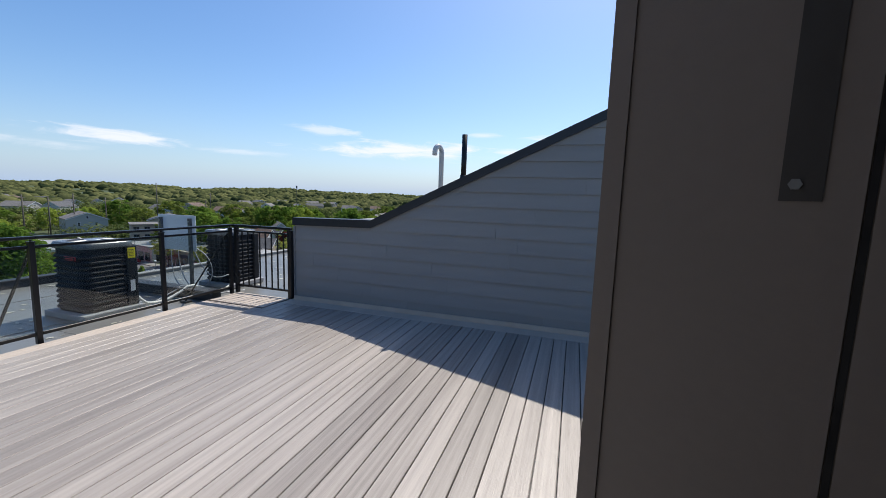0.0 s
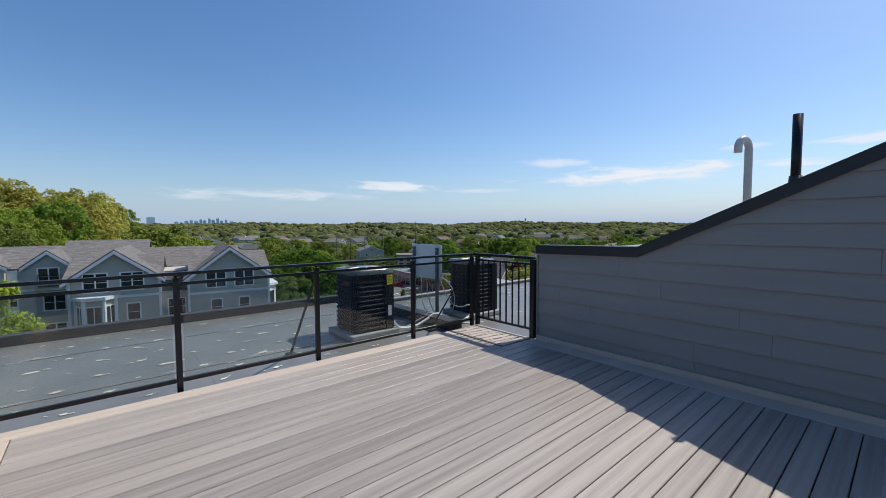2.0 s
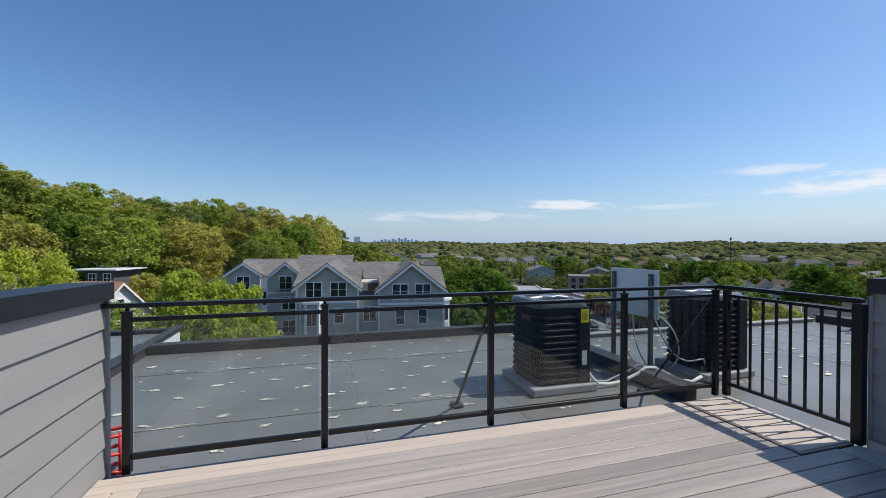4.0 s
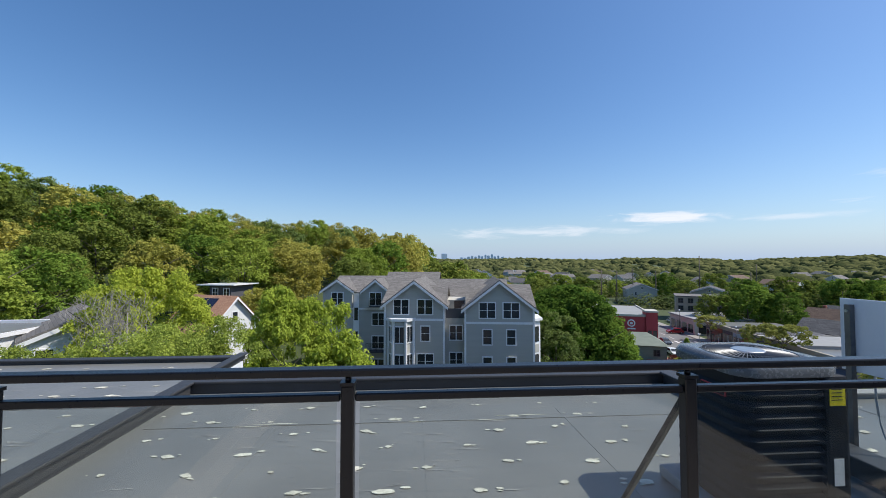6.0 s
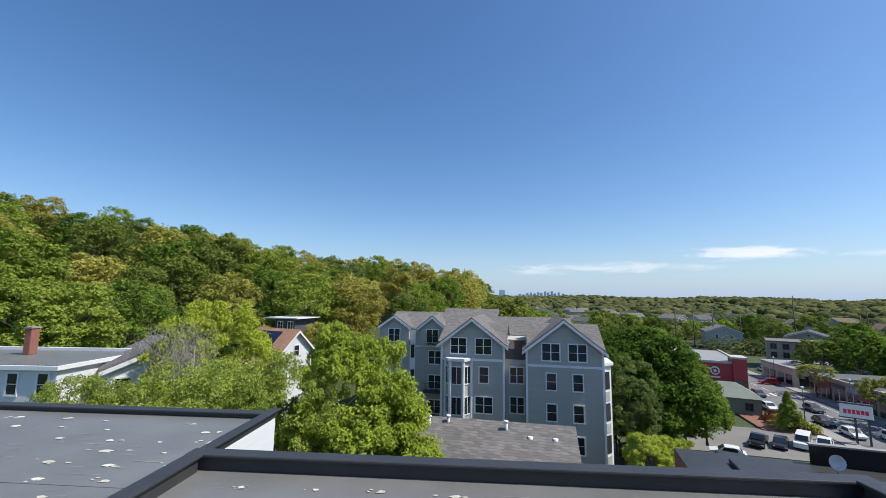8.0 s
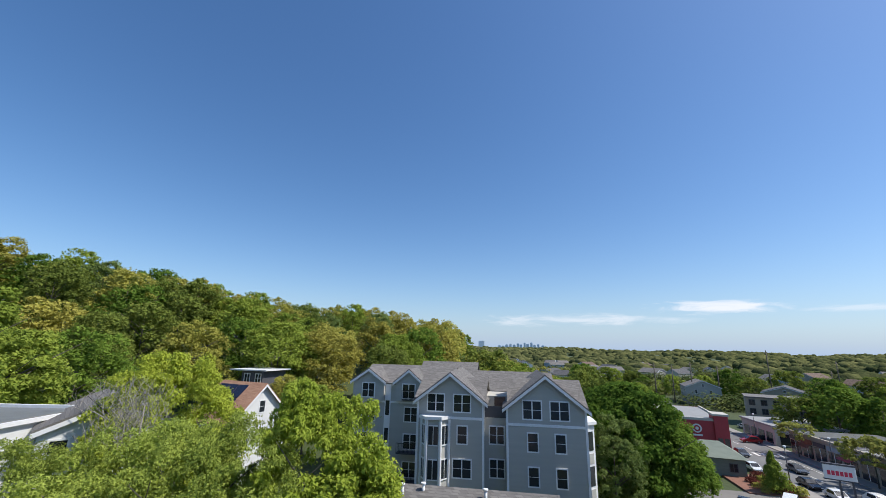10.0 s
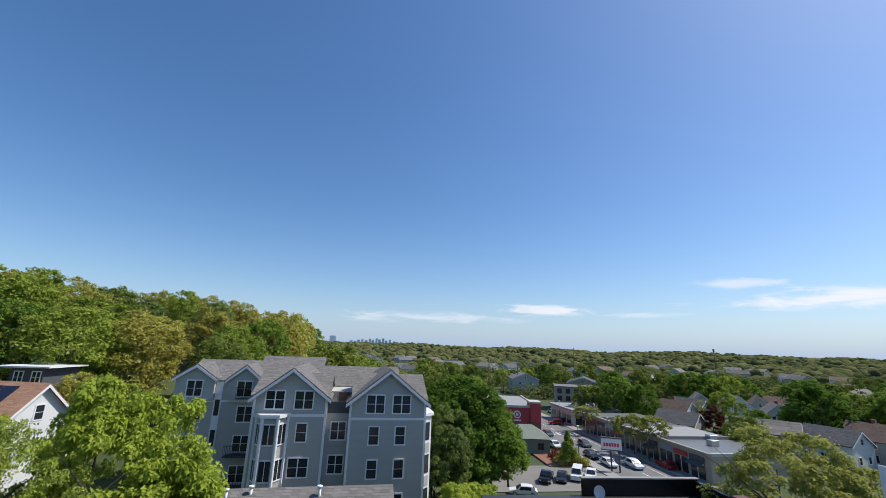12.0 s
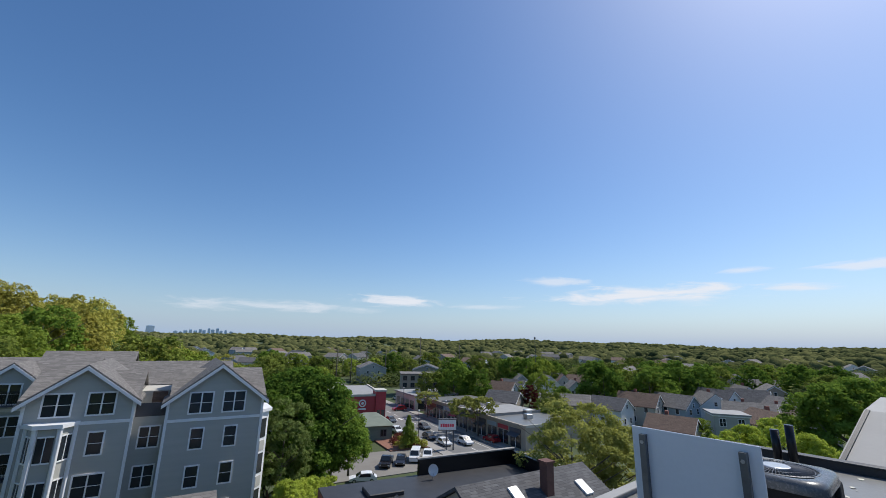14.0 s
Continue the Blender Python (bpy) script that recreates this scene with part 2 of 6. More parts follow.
def shingles(name, dark, light):
    """Roof shingles in courses: tabs of uneven tone, dark slots, broad weathering."""
    m = bpy.data.materials.new(name)
    m.use_nodes = True
    ns, ln = m.node_tree.nodes, m.node_tree.links
    bsdf = ns["Principled BSDF"]
    geo = ns.new("ShaderNodeNewGeometry")
    sep = ns.new("ShaderNodeSeparateXYZ")
    ln.new(geo.outputs["Position"], sep.inputs[0])
    along = ns.new("ShaderNodeMath")
    along.operation = "MULTIPLY_ADD"
    along.inputs[1].default_value = 0.7
    ln.new(sep.outputs[1], along.inputs[0])
    ln.new(sep.outputs[0], along.inputs[2])
    rise = ns.new("ShaderNodeMath")
    rise.operation = "MULTIPLY"
    rise.inputs[1].default_value = 1.9
    ln.new(sep.outputs[2], rise.inputs[0])
    vec = ns.new("ShaderNodeCombineXYZ")
    ln.new(along.outputs[0], vec.inputs[0])
    ln.new(rise.outputs[0], vec.inputs[1])
    tabs = ns.new("ShaderNodeTexBrick")
    tabs.inputs["Scale"].default_value = 1.0
    tabs.inputs["Brick Width"].default_value, tabs.inputs["Row Height"].default_value = 0.42, 0.17
    tabs.inputs["Mortar Size"].default_value, tabs.inputs["Mortar Smooth"].default_value = 0.012, 0.4
    tabs.inputs["Color1"].default_value, tabs.inputs["Color2"].default_value = (*dark, 1), (*light, 1)
    tabs.inputs["Mortar"].default_value = (*(0.55 * c for c in dark), 1)
    ln.new(vec.outputs[0], tabs.inputs["Vector"])
    worn = ns.new("ShaderNodeTexNoise")
    worn.inputs["Scale"].default_value, worn.inputs["Detail"].default_value = 0.7, 6
    ln.new(geo.outputs["Position"], worn.inputs["Vector"])
    tone = ns.new("ShaderNodeMixRGB")
    tone.inputs[1].default_value, tone.inputs[2].default_value = (*dark, 1), (*light, 1)
    ln.new(worn.outputs["Fac"], tone.inputs[0])
    mix = ns.new("ShaderNodeMixRGB")
    mix.inputs[0].default_value = 0.55
    ln.new(tone.outputs[0], mix.inputs[1])
    ln.new(tabs.outputs["Color"], mix.inputs[2])
    ln.new(mix.outputs[0], bsdf.inputs["Base Color"])
    bsdf.inputs["Roughness"].default_value = 0.9
    bump = ns.new("ShaderNodeBump")
    bump.invert = True
    bump.inputs["Strength"].default_value, bump.inputs["Distance"].default_value = 0.6, 0.02
    ln.new(tabs.outputs["Fac"], bump.inputs["Height"])
    ln.new(bump.outputs[0], bsdf.inputs["Normal"])
    return m


def glass(name, tint=(0.9, 0.95, 0.95), rough=0.02, shine=0.12):
    """Thin clear glass: mostly see-through, with a mirror gloss that grows at a slant."""
    m = bpy.data.materials.new(name)
    m.use_nodes = True
    nt = m.node_tree
    ns, ln = nt.nodes, nt.links
    ns.clear()
    out = ns.new("ShaderNodeOutputMaterial")
    tr = ns.new("ShaderNodeBsdfTransparent")
    tr.inputs["Color"].default_value = (*tint, 1)
    gl = ns.new("ShaderNodeBsdfGlossy")
    gl.inputs["Roughness"].default_value = rough
    lw = ns.new("ShaderNodeLayerWeight")
    lw.inputs["Blend"].default_value = 0.5
    pw = ns.new("ShaderNodeMath")
    pw.operation = "POWER"
    pw.inputs[1].default_value = 4.0
    ln.new(lw.outputs["Facing"], pw.inputs[0])
    fr = ns.new("ShaderNodeMath")
    fr.operation = "MULTIPLY_ADD"
    fr.inputs[1].default_value, fr.inputs[2].default_value = 0.5, 0.05
    ln.new(pw.outputs[0], fr.inputs[0])
    ms = ns.new("ShaderNodeMixShader")
    ln.new(fr.outputs[0], ms.inputs[0])
    ln.new(tr.outputs[0], ms.inputs[1])
    ln.new(gl.outputs[0], ms.inputs[2])
    ln.new(ms.outputs[0], out.inputs["Surface"])
    return m


M_BOARD = surface("deck_board_grey", (0.19, 0.165, 0.145), (0.49, 0.432, 0.378), 2.2, 0.42, 0.2, 26, stretch=(0.3, 12, 12), vary=0.42)
M_BORDER = surface("deck_board_tan", (0.42, 0.35, 0.29), (0.57, 0.485, 0.405), 1.5, 0.6, 0.12, 30, stretch=(1, 3, 3), vary=0.2)
M_SIDING = surface("grey_siding", (0.232, 0.228, 0.222), (0.288, 0.283, 0.277), 1.5, 0.65, 0.12, 45, stretch=(1, 0.5, 4), vary=0.25)
M_BLACK = surface("black_metal", (0.004, 0.004, 0.005), (0.009, 0.009, 0.011), 6, 0.32, 0.05, 90, spec=0.4)
M_CAP = surface("black_coping", (0.008, 0.009, 0.013), (0.017, 0.018, 0.024), 3, 0.42, 0.05, 40)
M_ROOF = surface("roof_membrane", (0.112, 0.114, 0.108), (0.218, 0.219, 0.208), 1.1, 0.39, 0.25, 30, bump_dist=0.003)
M_CURB = surface("curb_membrane", (0.022, 0.023, 0.025), (0.052, 0.052, 0.054), 1.5, 0.5, 0.2, 25)
M_PATCH = surface("membrane_patch", (0.32, 0.3, 0.23), (0.85, 0.83, 0.7), 22, 0.6, 0.3, 90, vary=0.35)
M_PALE_ROOF = surface("pale_membrane", (0.23, 0.23, 0.225), (0.33, 0.33, 0.32), 0.8, 0.7, 0.1, 20)
M_WHITE = surface("white_paint", (0.7, 0.71, 0.72), (0.82, 0.82, 0.82), 3, 0.45, 0.05, 40)
M_PANEL = surface("white_sheet_metal", (0.66, 0.68, 0.7), (0.76, 0.78, 0.8), 2, 0.35, 0.03, 40)
M_STEEL = surface("galvanised_steel", (0.35, 0.36, 0.37), (0.6, 0.61, 0.62), 14, 0.35, 0.1, 80, metal=0.9)
M_AC = surface("dark_unit_metal", (0.007, 0.009, 0.012), (0.014, 0.017, 0.022), 5, 0.6, 0.05, 60, spec=0.25)
M_AC_TOP = surface("grey_unit_top", (0.075, 0.083, 0.09), (0.13, 0.138, 0.145), 5, 0.26, 0.05, 60)
M_YELLOW = surface("yellow_label", (0.75, 0.6, 0.01), (0.85, 0.7, 0.02), 8, 0.5, 0.0)
M_RED = surface("red_plastic", (0.55, 0.03, 0.03), (0.7, 0.05, 0.04), 8, 0.4, 0.0)
M_CONDUIT = surface("grey_conduit", (0.3, 0.31, 0.32), (0.5, 0.51, 0.52), 8, 0.4, 0.1, 50)
M_LINE = surface("white_line_wrap", (0.6, 0.59, 0.55), (0.78, 0.77, 0.74), 8, 0.6, 0.2, 50)
M_PVC = surface("pale_pipe", (0.5, 0.5, 0.5), (0.64, 0.64, 0.63), 5, 0.45, 0.02, 40)
M_PAD = surface("grey_pad", (0.25, 0.26, 0.27), (0.36, 0.37, 0.38), 4, 0.8, 0.2, 60)
M_DOOR = surface("bronze_door_metal", (0.13, 0.106, 0.09), (0.175, 0.143, 0.122), 2.5, 0.5, 0.06, 120)
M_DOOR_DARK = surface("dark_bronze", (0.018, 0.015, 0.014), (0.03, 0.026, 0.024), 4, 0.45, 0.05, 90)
M_GLASS = glass("rail_glass", (0.885, 0.915, 0.9))
M_PANE = surface("window_pane", (0.012, 0.016, 0.02), (0.03, 0.036, 0.042), 0.4, 0.12, 0.0, 2, spec=0.7)
M_HOUSE = surface("blue_grey_clapboard", (0.37, 0.367, 0.335), (0.445, 0.437, 0.4), 0.5, 0.7, 0.3, 6, stretch=(0.3, 0.3, 6))
M_SHINGLE = shingles("grey_shingle", (0.095, 0.089, 0.083), (0.235, 0.22, 0.205))
M_SHINGLE_BROWN = shingles("brown_shingle", (0.095, 0.064, 0.05), (0.2, 0.135, 0.1))
M_SHINGLE_DARK = shingles("dark_shingle", (0.05, 0.05, 0.053), (0.135, 0.135, 0.14))
M_BRICK = surface("red_brick", (0.2, 0.075, 0.055), (0.34, 0.14, 0.1), 6, 0.85, 0.3, 30)
M_STORE_RED = surface("red_store_wall", (0.36, 0.035, 0.045), (0.45, 0.05, 0.06), 0.8, 0.6, 0.05, 20)
M_SIGN_RED = surface("red_letters", (0.6, 0.03, 0.08), (0.7, 0.05, 0.1), 3, 0.5, 0.0)
M_ASPHALT = surface("asphalt", (0.12, 0.12, 0.12), (0.2, 0.2, 0.195), 0.25, 0.9, 0.2, 8)
M_CONCRETE = surface("concrete", (0.24, 0.225, 0.205), (0.34, 0.32, 0.295), 0.6, 0.9, 0.2, 12)
M_PAINT_LINE = surface("road_paint", (0.6, 0.6, 0.58), (0.75, 0.75, 0.72), 2, 0.8, 0.0)
M_GROUND = surface("ground_cover", (0.03, 0.05, 0.015), (0.075, 0.095, 0.03), 0.06, 0.95, 0.4, 1.2, bump_dist=0.3)
M_BARK = surface("bark", (0.06, 0.05, 0.04), (0.16, 0.14, 0.115), 6, 0.95, 0.5, 20, bump_dist=0.03)
M_TWIG = surface("bare_twigs", (0.2, 0.18, 0.155), (0.36, 0.33, 0.29), 6, 0.95, 0.2, 20)
M_TAN = surface("tan_render", (0.32, 0.28, 0.22), (0.42, 0.37, 0.3), 0.7, 0.85, 0.1, 15)
M_CREAM = surface("cream_siding", (0.42, 0.4, 0.35), (0.54, 0.52, 0.46), 0.6, 0.75, 0.2, 6, stretch=(0.3, 0.3, 6))
M_BLUE = surface("pale_blue_siding", (0.27, 0.33, 0.38), (0.36, 0.42, 0.46), 0.6, 0.75, 0.2, 6, stretch=(0.3, 0.3, 6))
M_OFFWHITE = surface("white_siding", (0.62, 0.63, 0.63), (0.74, 0.74, 0.73), 0.6, 0.75, 0.2, 6, stretch=(0.3, 0.3, 6))
M_DARKWALL = surface("dark_wall", (0.06, 0.06, 0.07), (0.1, 0.1, 0.11), 0.6, 0.75, 0.2, 6)
M_SOLAR = surface("solar_cells", (0.012, 0.015, 0.03), (0.02, 0.025, 0.05), 2, 0.2, 0.0)
M_TERRACOTTA = shingles("orange_shingle", (0.28, 0.145, 0.09), (0.47, 0.27, 0.17))
M_LEAF_BRIGHT = foliage("leaf_bright", (0.27, 0.325, 0.035), (0.51, 0.57, 0.09), 0.5, 0.45)
M_LEAF_FRESH = foliage("leaf_fresh", (0.25, 0.33, 0.04), (0.54, 0.61, 0.11), 0.5, 0.45)
M_LEAF_MID = foliage("leaf_mid", (0.13, 0.2, 0.03), (0.37, 0.44, 0.08), 0.4, 0.42)
M_LEAF_DARK = foliage("leaf_dark", (0.085, 0.125, 0.028), (0.28, 0.33, 0.07), 0.4, 0.4)
M_LEAF_DEEP = foliage("leaf_deep", (0.055, 0.12, 0.02), (0.23, 0.33, 0.055), 0.45, 0.4)
M_LEAF_OLIVE = foliage("leaf_olive", (0.25, 0.255, 0.05), (0.52, 0.49, 0.12), 0.4, 0.42)
M_LEAF_BUD = foliage("leaf_bud", (0.27, 0.255, 0.055), (0.53, 0.49, 0.12), 0.4, 0.42)
M_LEAF_GREY = foliage("leaf_grey", (0.115, 0.17, 0.05), (0.29, 0.36, 0.11), 0.4, 0.42)
M_LEAF_RED = foliage("leaf_red", (0.08, 0.02, 0.02), (0.17, 0.06, 0.045), 0.4)
M_CANOPY = foliage("valley_canopy", (0.06, 0.09, 0.03), (0.33, 0.34, 0.11), 0.045, 0.25, 0.06, 2.4, 0.6, 0.4, 0.2)
# greyer than the valley canopy: a little distant haze put into the base
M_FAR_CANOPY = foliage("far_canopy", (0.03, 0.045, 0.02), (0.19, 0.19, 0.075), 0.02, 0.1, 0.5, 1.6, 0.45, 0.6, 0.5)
M_BRICK_DARK = surface("dark_brick", (0.085, 0.04, 0.033), (0.15, 0.07, 0.055), 6, 0.85, 0.3, 30)
M_STRUT = surface("slotted_steel", (0.1, 0.105, 0.11), (0.2, 0.205, 0.21), 14, 0.4, 0.1, 80, metal=0.6)
M_SCUFF = surface("pale_scuff", (0.26, 0.26, 0.25), (0.4, 0.39, 0.36), 9, 0.8, 0.0)
M_LEAF_SPARSE = foliage("leaf_sparse", (0.15, 0.205, 0.035), (0.54, 0.62, 0.135), 0.5, 0.45, 0.5, 0.7)
M_LEAF_THIN = foliage("leaf_thin", (0.13, 0.15, 0.035), (0.42, 0.43, 0.12), 0.5, 0.45, 0.45, 0.7)
M_FENCE = surface("red_stained_board", (0.11, 0.05, 0.035), (0.19, 0.09, 0.065), 2, 0.8, 0.2, 20, vary=0.4)
M_TYRE = surface("tyre_rubber", (0.01, 0.01, 0.01), (0.02, 0.02, 0.02), 8, 0.8, 0.0)
# distant haze is put into the towers' pale blue base colour
M_SKYLINE = surface("haze_tinted_tower", (0.5, 0.6, 0.7), (0.6, 0.68, 0.76), 0.02, 0.5, 0.0)

# ---- the roof terrace: own building ----
ROOF_Z = -0.13
GROUND_Z = -19.0
X_LEFT, X_RIGHT, Y_FRONT, Y_BACK = 0.13, 5.10, 5.50, -0.50

# building body under the roof
s = Shape()
s.box(-8.0, -6.0, GROUND_Z, -1.0, 10.7, ROOF_Z)
s.box(-0.999, -6.0, GROUND_Z, -0.951, 9.1, ROOF_Z)
s.box(-0.95, -6.0, GROUND_Z, 4.97, 9.1, ROOF_Z)
s.box(4.97, -6.0, GROUND_Z, 11.3, 8.40, ROOF_Z)
s.box(11.3, -6.0, GROUND_Z, 17.0, 6.94, ROOF_Z)
structure("building_wall", s, M_OFFWHITE, "white-sided building under the flat roof")
s = Shape()
s.box(-7.9, -5.9, ROOF_Z - 0.02, -1.01, 10.62, ROOF_Z + 0.012)
s.box(-1.009, -5.9, ROOF_Z - 0.02, -0.956, 9.08, ROOF_Z + 0.0115)
s.box(-0.955, -5.9, ROOF_Z - 0.02, 4.965, 9.08, ROOF_Z + 0.011)
s.box(4.966, -5.9, ROOF_Z - 0.02, 11.29, 8.38, ROOF_Z + 0.0105)
flat_roof = structure("roof", s, M_ROOF, "dark grey rubber membrane flat roof with pale patches")

# parapets and curbs
def curb(name, x0, y0, x1, y1, z, label="low black membrane parapet of the flat roof", foot=ROOF_Z - 0.05):
    s = Shape().box(x0, y0, foot, x1, y1, z - 0.03).box(x0 - 0.03, y0 - 0.03, z - 0.03, x1 + 0.03, y1 + 0.03, z)
    s.soft(0.012, 2)
    return structure(name, s, M_CURB, label)


curb("parapet_front", -1.02, 9.06, 4.96, 9.17, 0.025)
curb("parapet_right", 4.99, 8.34, 11.0, 8.42, -0.045, "low pale roof edge").data.materials[0] = M_PALE_ROOF
curb("parapet_front_wing", -7.95, 10.62, -1.07, 10.72, -0.045)
curb("parapet_side", -1.00, 5.75, -0.90, 9.02, 0.03)
curb("parapet_corner", -1.05, 9.21, -0.985, 10.745, -0.01, foot=-0.1)
curb("parapet_divide", 4.80, 5.72, 4.96, 9.02, 0.035)
curb("parapet_far", 11.1, 5.0, 11.24, 8.36, 0.03)
curb("parapet_end", -8.0, -6.0, -7.84, 10.55, 0.03)

# seams in the membrane
s = Shape()
for x in (0.35, 1.75, 3.15, 6.3, 7.9, 9.5):
    s.box(x, 5.8, ROOF_Z + 0.011, x + 0.05, 8.3, ROOF_Z + 0.0135)
for y in (6.45, 8.05):
    s.box(-0.8, y, ROOF_Z + 0.011, 4.75, y + 0.07, ROOF_Z + 0.0165)
    s.box(-7.7, y + 0.6, ROOF_Z + 0.012, -1.1, y + 0.67, ROOF_Z + 0.0165)
part("seam", s, M_ROOF, flat_roof)

# pale plates stuck on the membrane, in loose rows
patch_meshes = []
for k in range(12):
    s = Shape()
    n = 14
    tail = random.uniform(0.0, 0.5)
    pts = []
    for j in range(n):
        a = 2 * math.pi * j / n
        r = 0.026 * random.uniform(0.75, 1.25)
        pts.append((r * math.cos(a) * (1.1 + tail * abs(math.cos(a)) ** 3), 0.85 * r * math.sin(a), 0))
    s.prism(pts, (0, 0, 0.003))
    # flecks of sealant beside it
    for j in range(random.randint(1, 4)):
        cx, cy, q = random.uniform(-0.13, 0.13), random.uniform(-0.04, 0.04), random.uniform(0.004, 0.011)
        s.prism([(cx + q * 2.2 * math.cos(t), cy + q * math.sin(t), 0) for t in (0.2, 1.3, 2.4, 3.5, 4.6, 5.6)], (0, 0, 0.0024))
    patch_meshes.append(s.mesh("patch", M_PATCH))
rnd = random.Random(4)
for row in range(15):
    y = 5.95 + 0.312 * row
    for col in range(-11, 30):
        x = 0.60 * col + (0.30 if row % 2 else 0.0) + rnd.uniform(-0.05, 0.05)
        yy = y + rnd.uniform(-0.04, 0.04)
        if (x > -0.75 and yy > 8.95) or yy > 10.5 or 3.3 < x < 4.3 and 6.1 < yy < 7.05 or -1.1 < x < -0.78 or 4.7 < x < 5.05 or 5.4 < x < 6.3 and 6 < yy < 6.9 or x > 10.9 or x > 4.9 and yy > 8.25 or rnd.random() < 0.06:
            continue
        ob = part("patch", rnd.choice(patch_meshes), M_PATCH, flat_roof, at=(x, yy, ROOF_Z + 0.016))
        ob.rotation_euler = (0, 0, rnd.uniform(-0.3, 0.3))
        k = rnd.uniform(0.6, 1.5)
        ob.scale = (k * rnd.uniform(0.9, 1.2), k, 1)

# scuffs left by the roofers, running with the sheets
s = Shape()
for k in range(520):
    x, y, ln = rnd.uniform(-7.5, 4.6), rnd.uniform(5.9, 9.9), rnd.uniform(0.03, 0.3)
    if x > -1.3 and y > 8.9 or -1.4 < x < -0.7 or 3.1 < x < 4.5 and 6.1 < y < 7.4:
        continue
    w, dy = rnd.uniform(0.003, 0.009), rnd.uniform(-0.008, 0.008)
    z = ROOF_Z + 0.0165
    s.poly([(x, y, z), (x + ln, y + dy, z), (x + ln * 0.96, y + dy + w, z), (x + ln * 0.04, y + w * 0.6, z)])
tagged(part("scuff", s, M_SCUFF, flat_roof), kind="stuff")
# smears of sealant along the seams
for k in range(24):
    left = rnd.random() < 0.4
    x, y, ln = (rnd.uniform(-7.0, -1.8) if left else rnd.uniform(-0.6, 3.0)), rnd.choice((6.46, 8.06)) + (0.6 if left else 0.0) + rnd.uniform(-0.03, 0.09), rnd.uniform(0.12, 0.6)
    up = [(x + ln * j / 8, y + rnd.uniform(0.003, 0.011) * math.sin(math.pi * (j + 0.3) / 8.6), ROOF_Z + 0.0175) for j in range(9)]
    down = [(x + ln * j / 8, y - rnd.uniform(0.002, 0.008) * math.sin(math.pi * (j + 0.3) / 8.6), ROOF_Z + 0.0175) for j in range(8, -1, -1)]
    part("sealant", Shape().prism(up + down, (0, 0, 0.002)), M_PATCH, flat_roof)

# deck frame, and the boards
s = Shape()
s.box(X_LEFT, Y_BACK, ROOF_Z, X_RIGHT - 0.02, Y_FRONT - 0.01, -0.032)
deck = structure("floor", s, M_DOOR_DARK, "weathered grey composite decking with a paler border")
def board(x0, y0, x1, y1, mat, top=0.0):
    s = Shape().box(x0, y0, -0.026, x1, y1, top)
    bmesh.ops.bevel(s.bm, geom=[e for e in s.bm.edges if e.verts[0].co.z > -0.01 and e.verts[1].co.z > -0.01], offset=0.004, segments=1, affect="EDGES")
    return part("plank", s, mat, deck)


PITCH = 0.1334
y = 5.331
while y > Y_BACK + 0.2:
    board(0.425, y - PITCH + 0.0068, 4.50 if y > 4.56 else 4.845, y, M_BOARD)
    y -= PITCH
Y_LAST = y
board(X_LEFT + 0.005, 5.337, 4.50, 5.415, M_BORDER)
board(X_LEFT + 0.005, 5.420, 4.50, Y_FRONT, M_BORDER)
board(X_LEFT + 0.005, Y_BACK, 0.272, 5.332, M_BORDER)
board(0.278, Y_BACK, 0.419, 5.332, M_BORDER)
board(4.85, Y_BACK, 5.06, 4.52, M_BORDER)
board(0.425, Y_BACK, 4.845, Y_LAST - 0.001, M_BORDER)
# the little landing before the gate, with its own frame
y = 5.49
while y > 4.60:
    board(4.545, max(y - 0.13, 4.57), 5.06, y - 0.008, M_BORDER, 0.004)
    y -= 0.138
s = Shape().box(4.512, 4.54, -0.03, 4.535, 5.49, 0.004).box(4.536, 4.54, -0.03, 5.05, 4.56, 0.0035)
part("edging", s, M_DOOR, deck)
s = Shape().box(X_LEFT, Y_FRONT + 0.003, ROOF_Z - 0.02, 5.06, Y_FRONT + 0.03, -0.03)
part("fascia", s, M_CURB, deck)

# ---- siding walls beside the terrace ----
PROFILE = ((-1.6, 2.76), (-0.04, 2.675), (3.25, 1.13), (5.70, 1.09))


def top_of(y, last):
    pts = PROFILE
    for (a, za), (b, zb) in zip(pts, pts[1:]):
        if a <= y <= b:
            return za + (zb - za) * (y - a) / (b - a)
    return pts[-1][1]


def clip_below(y0, y1, z0, z1, ta, tb):
    """The part of a rectangle under a slanting line, as a list of (y, z)."""
    pts = [(y0, z0), (y1, z0), (y1, z1), (y0, z1)]
    f = lambda p: ta + (tb - ta) * (p[0] - y0) / (y1 - y0) - p[1]
    out = []
    for a, b in zip(pts, pts[1:] + pts[:1]):
        fa, fb = f(a), f(b)
        if fa >= 0:
            out.append(a)
        if fa * fb < 0:
            k = fa / (fa - fb)
            out.append((a[0] + k * (b[0] - a[0]), a[1] + k * (b[1] - a[1])))
    return out


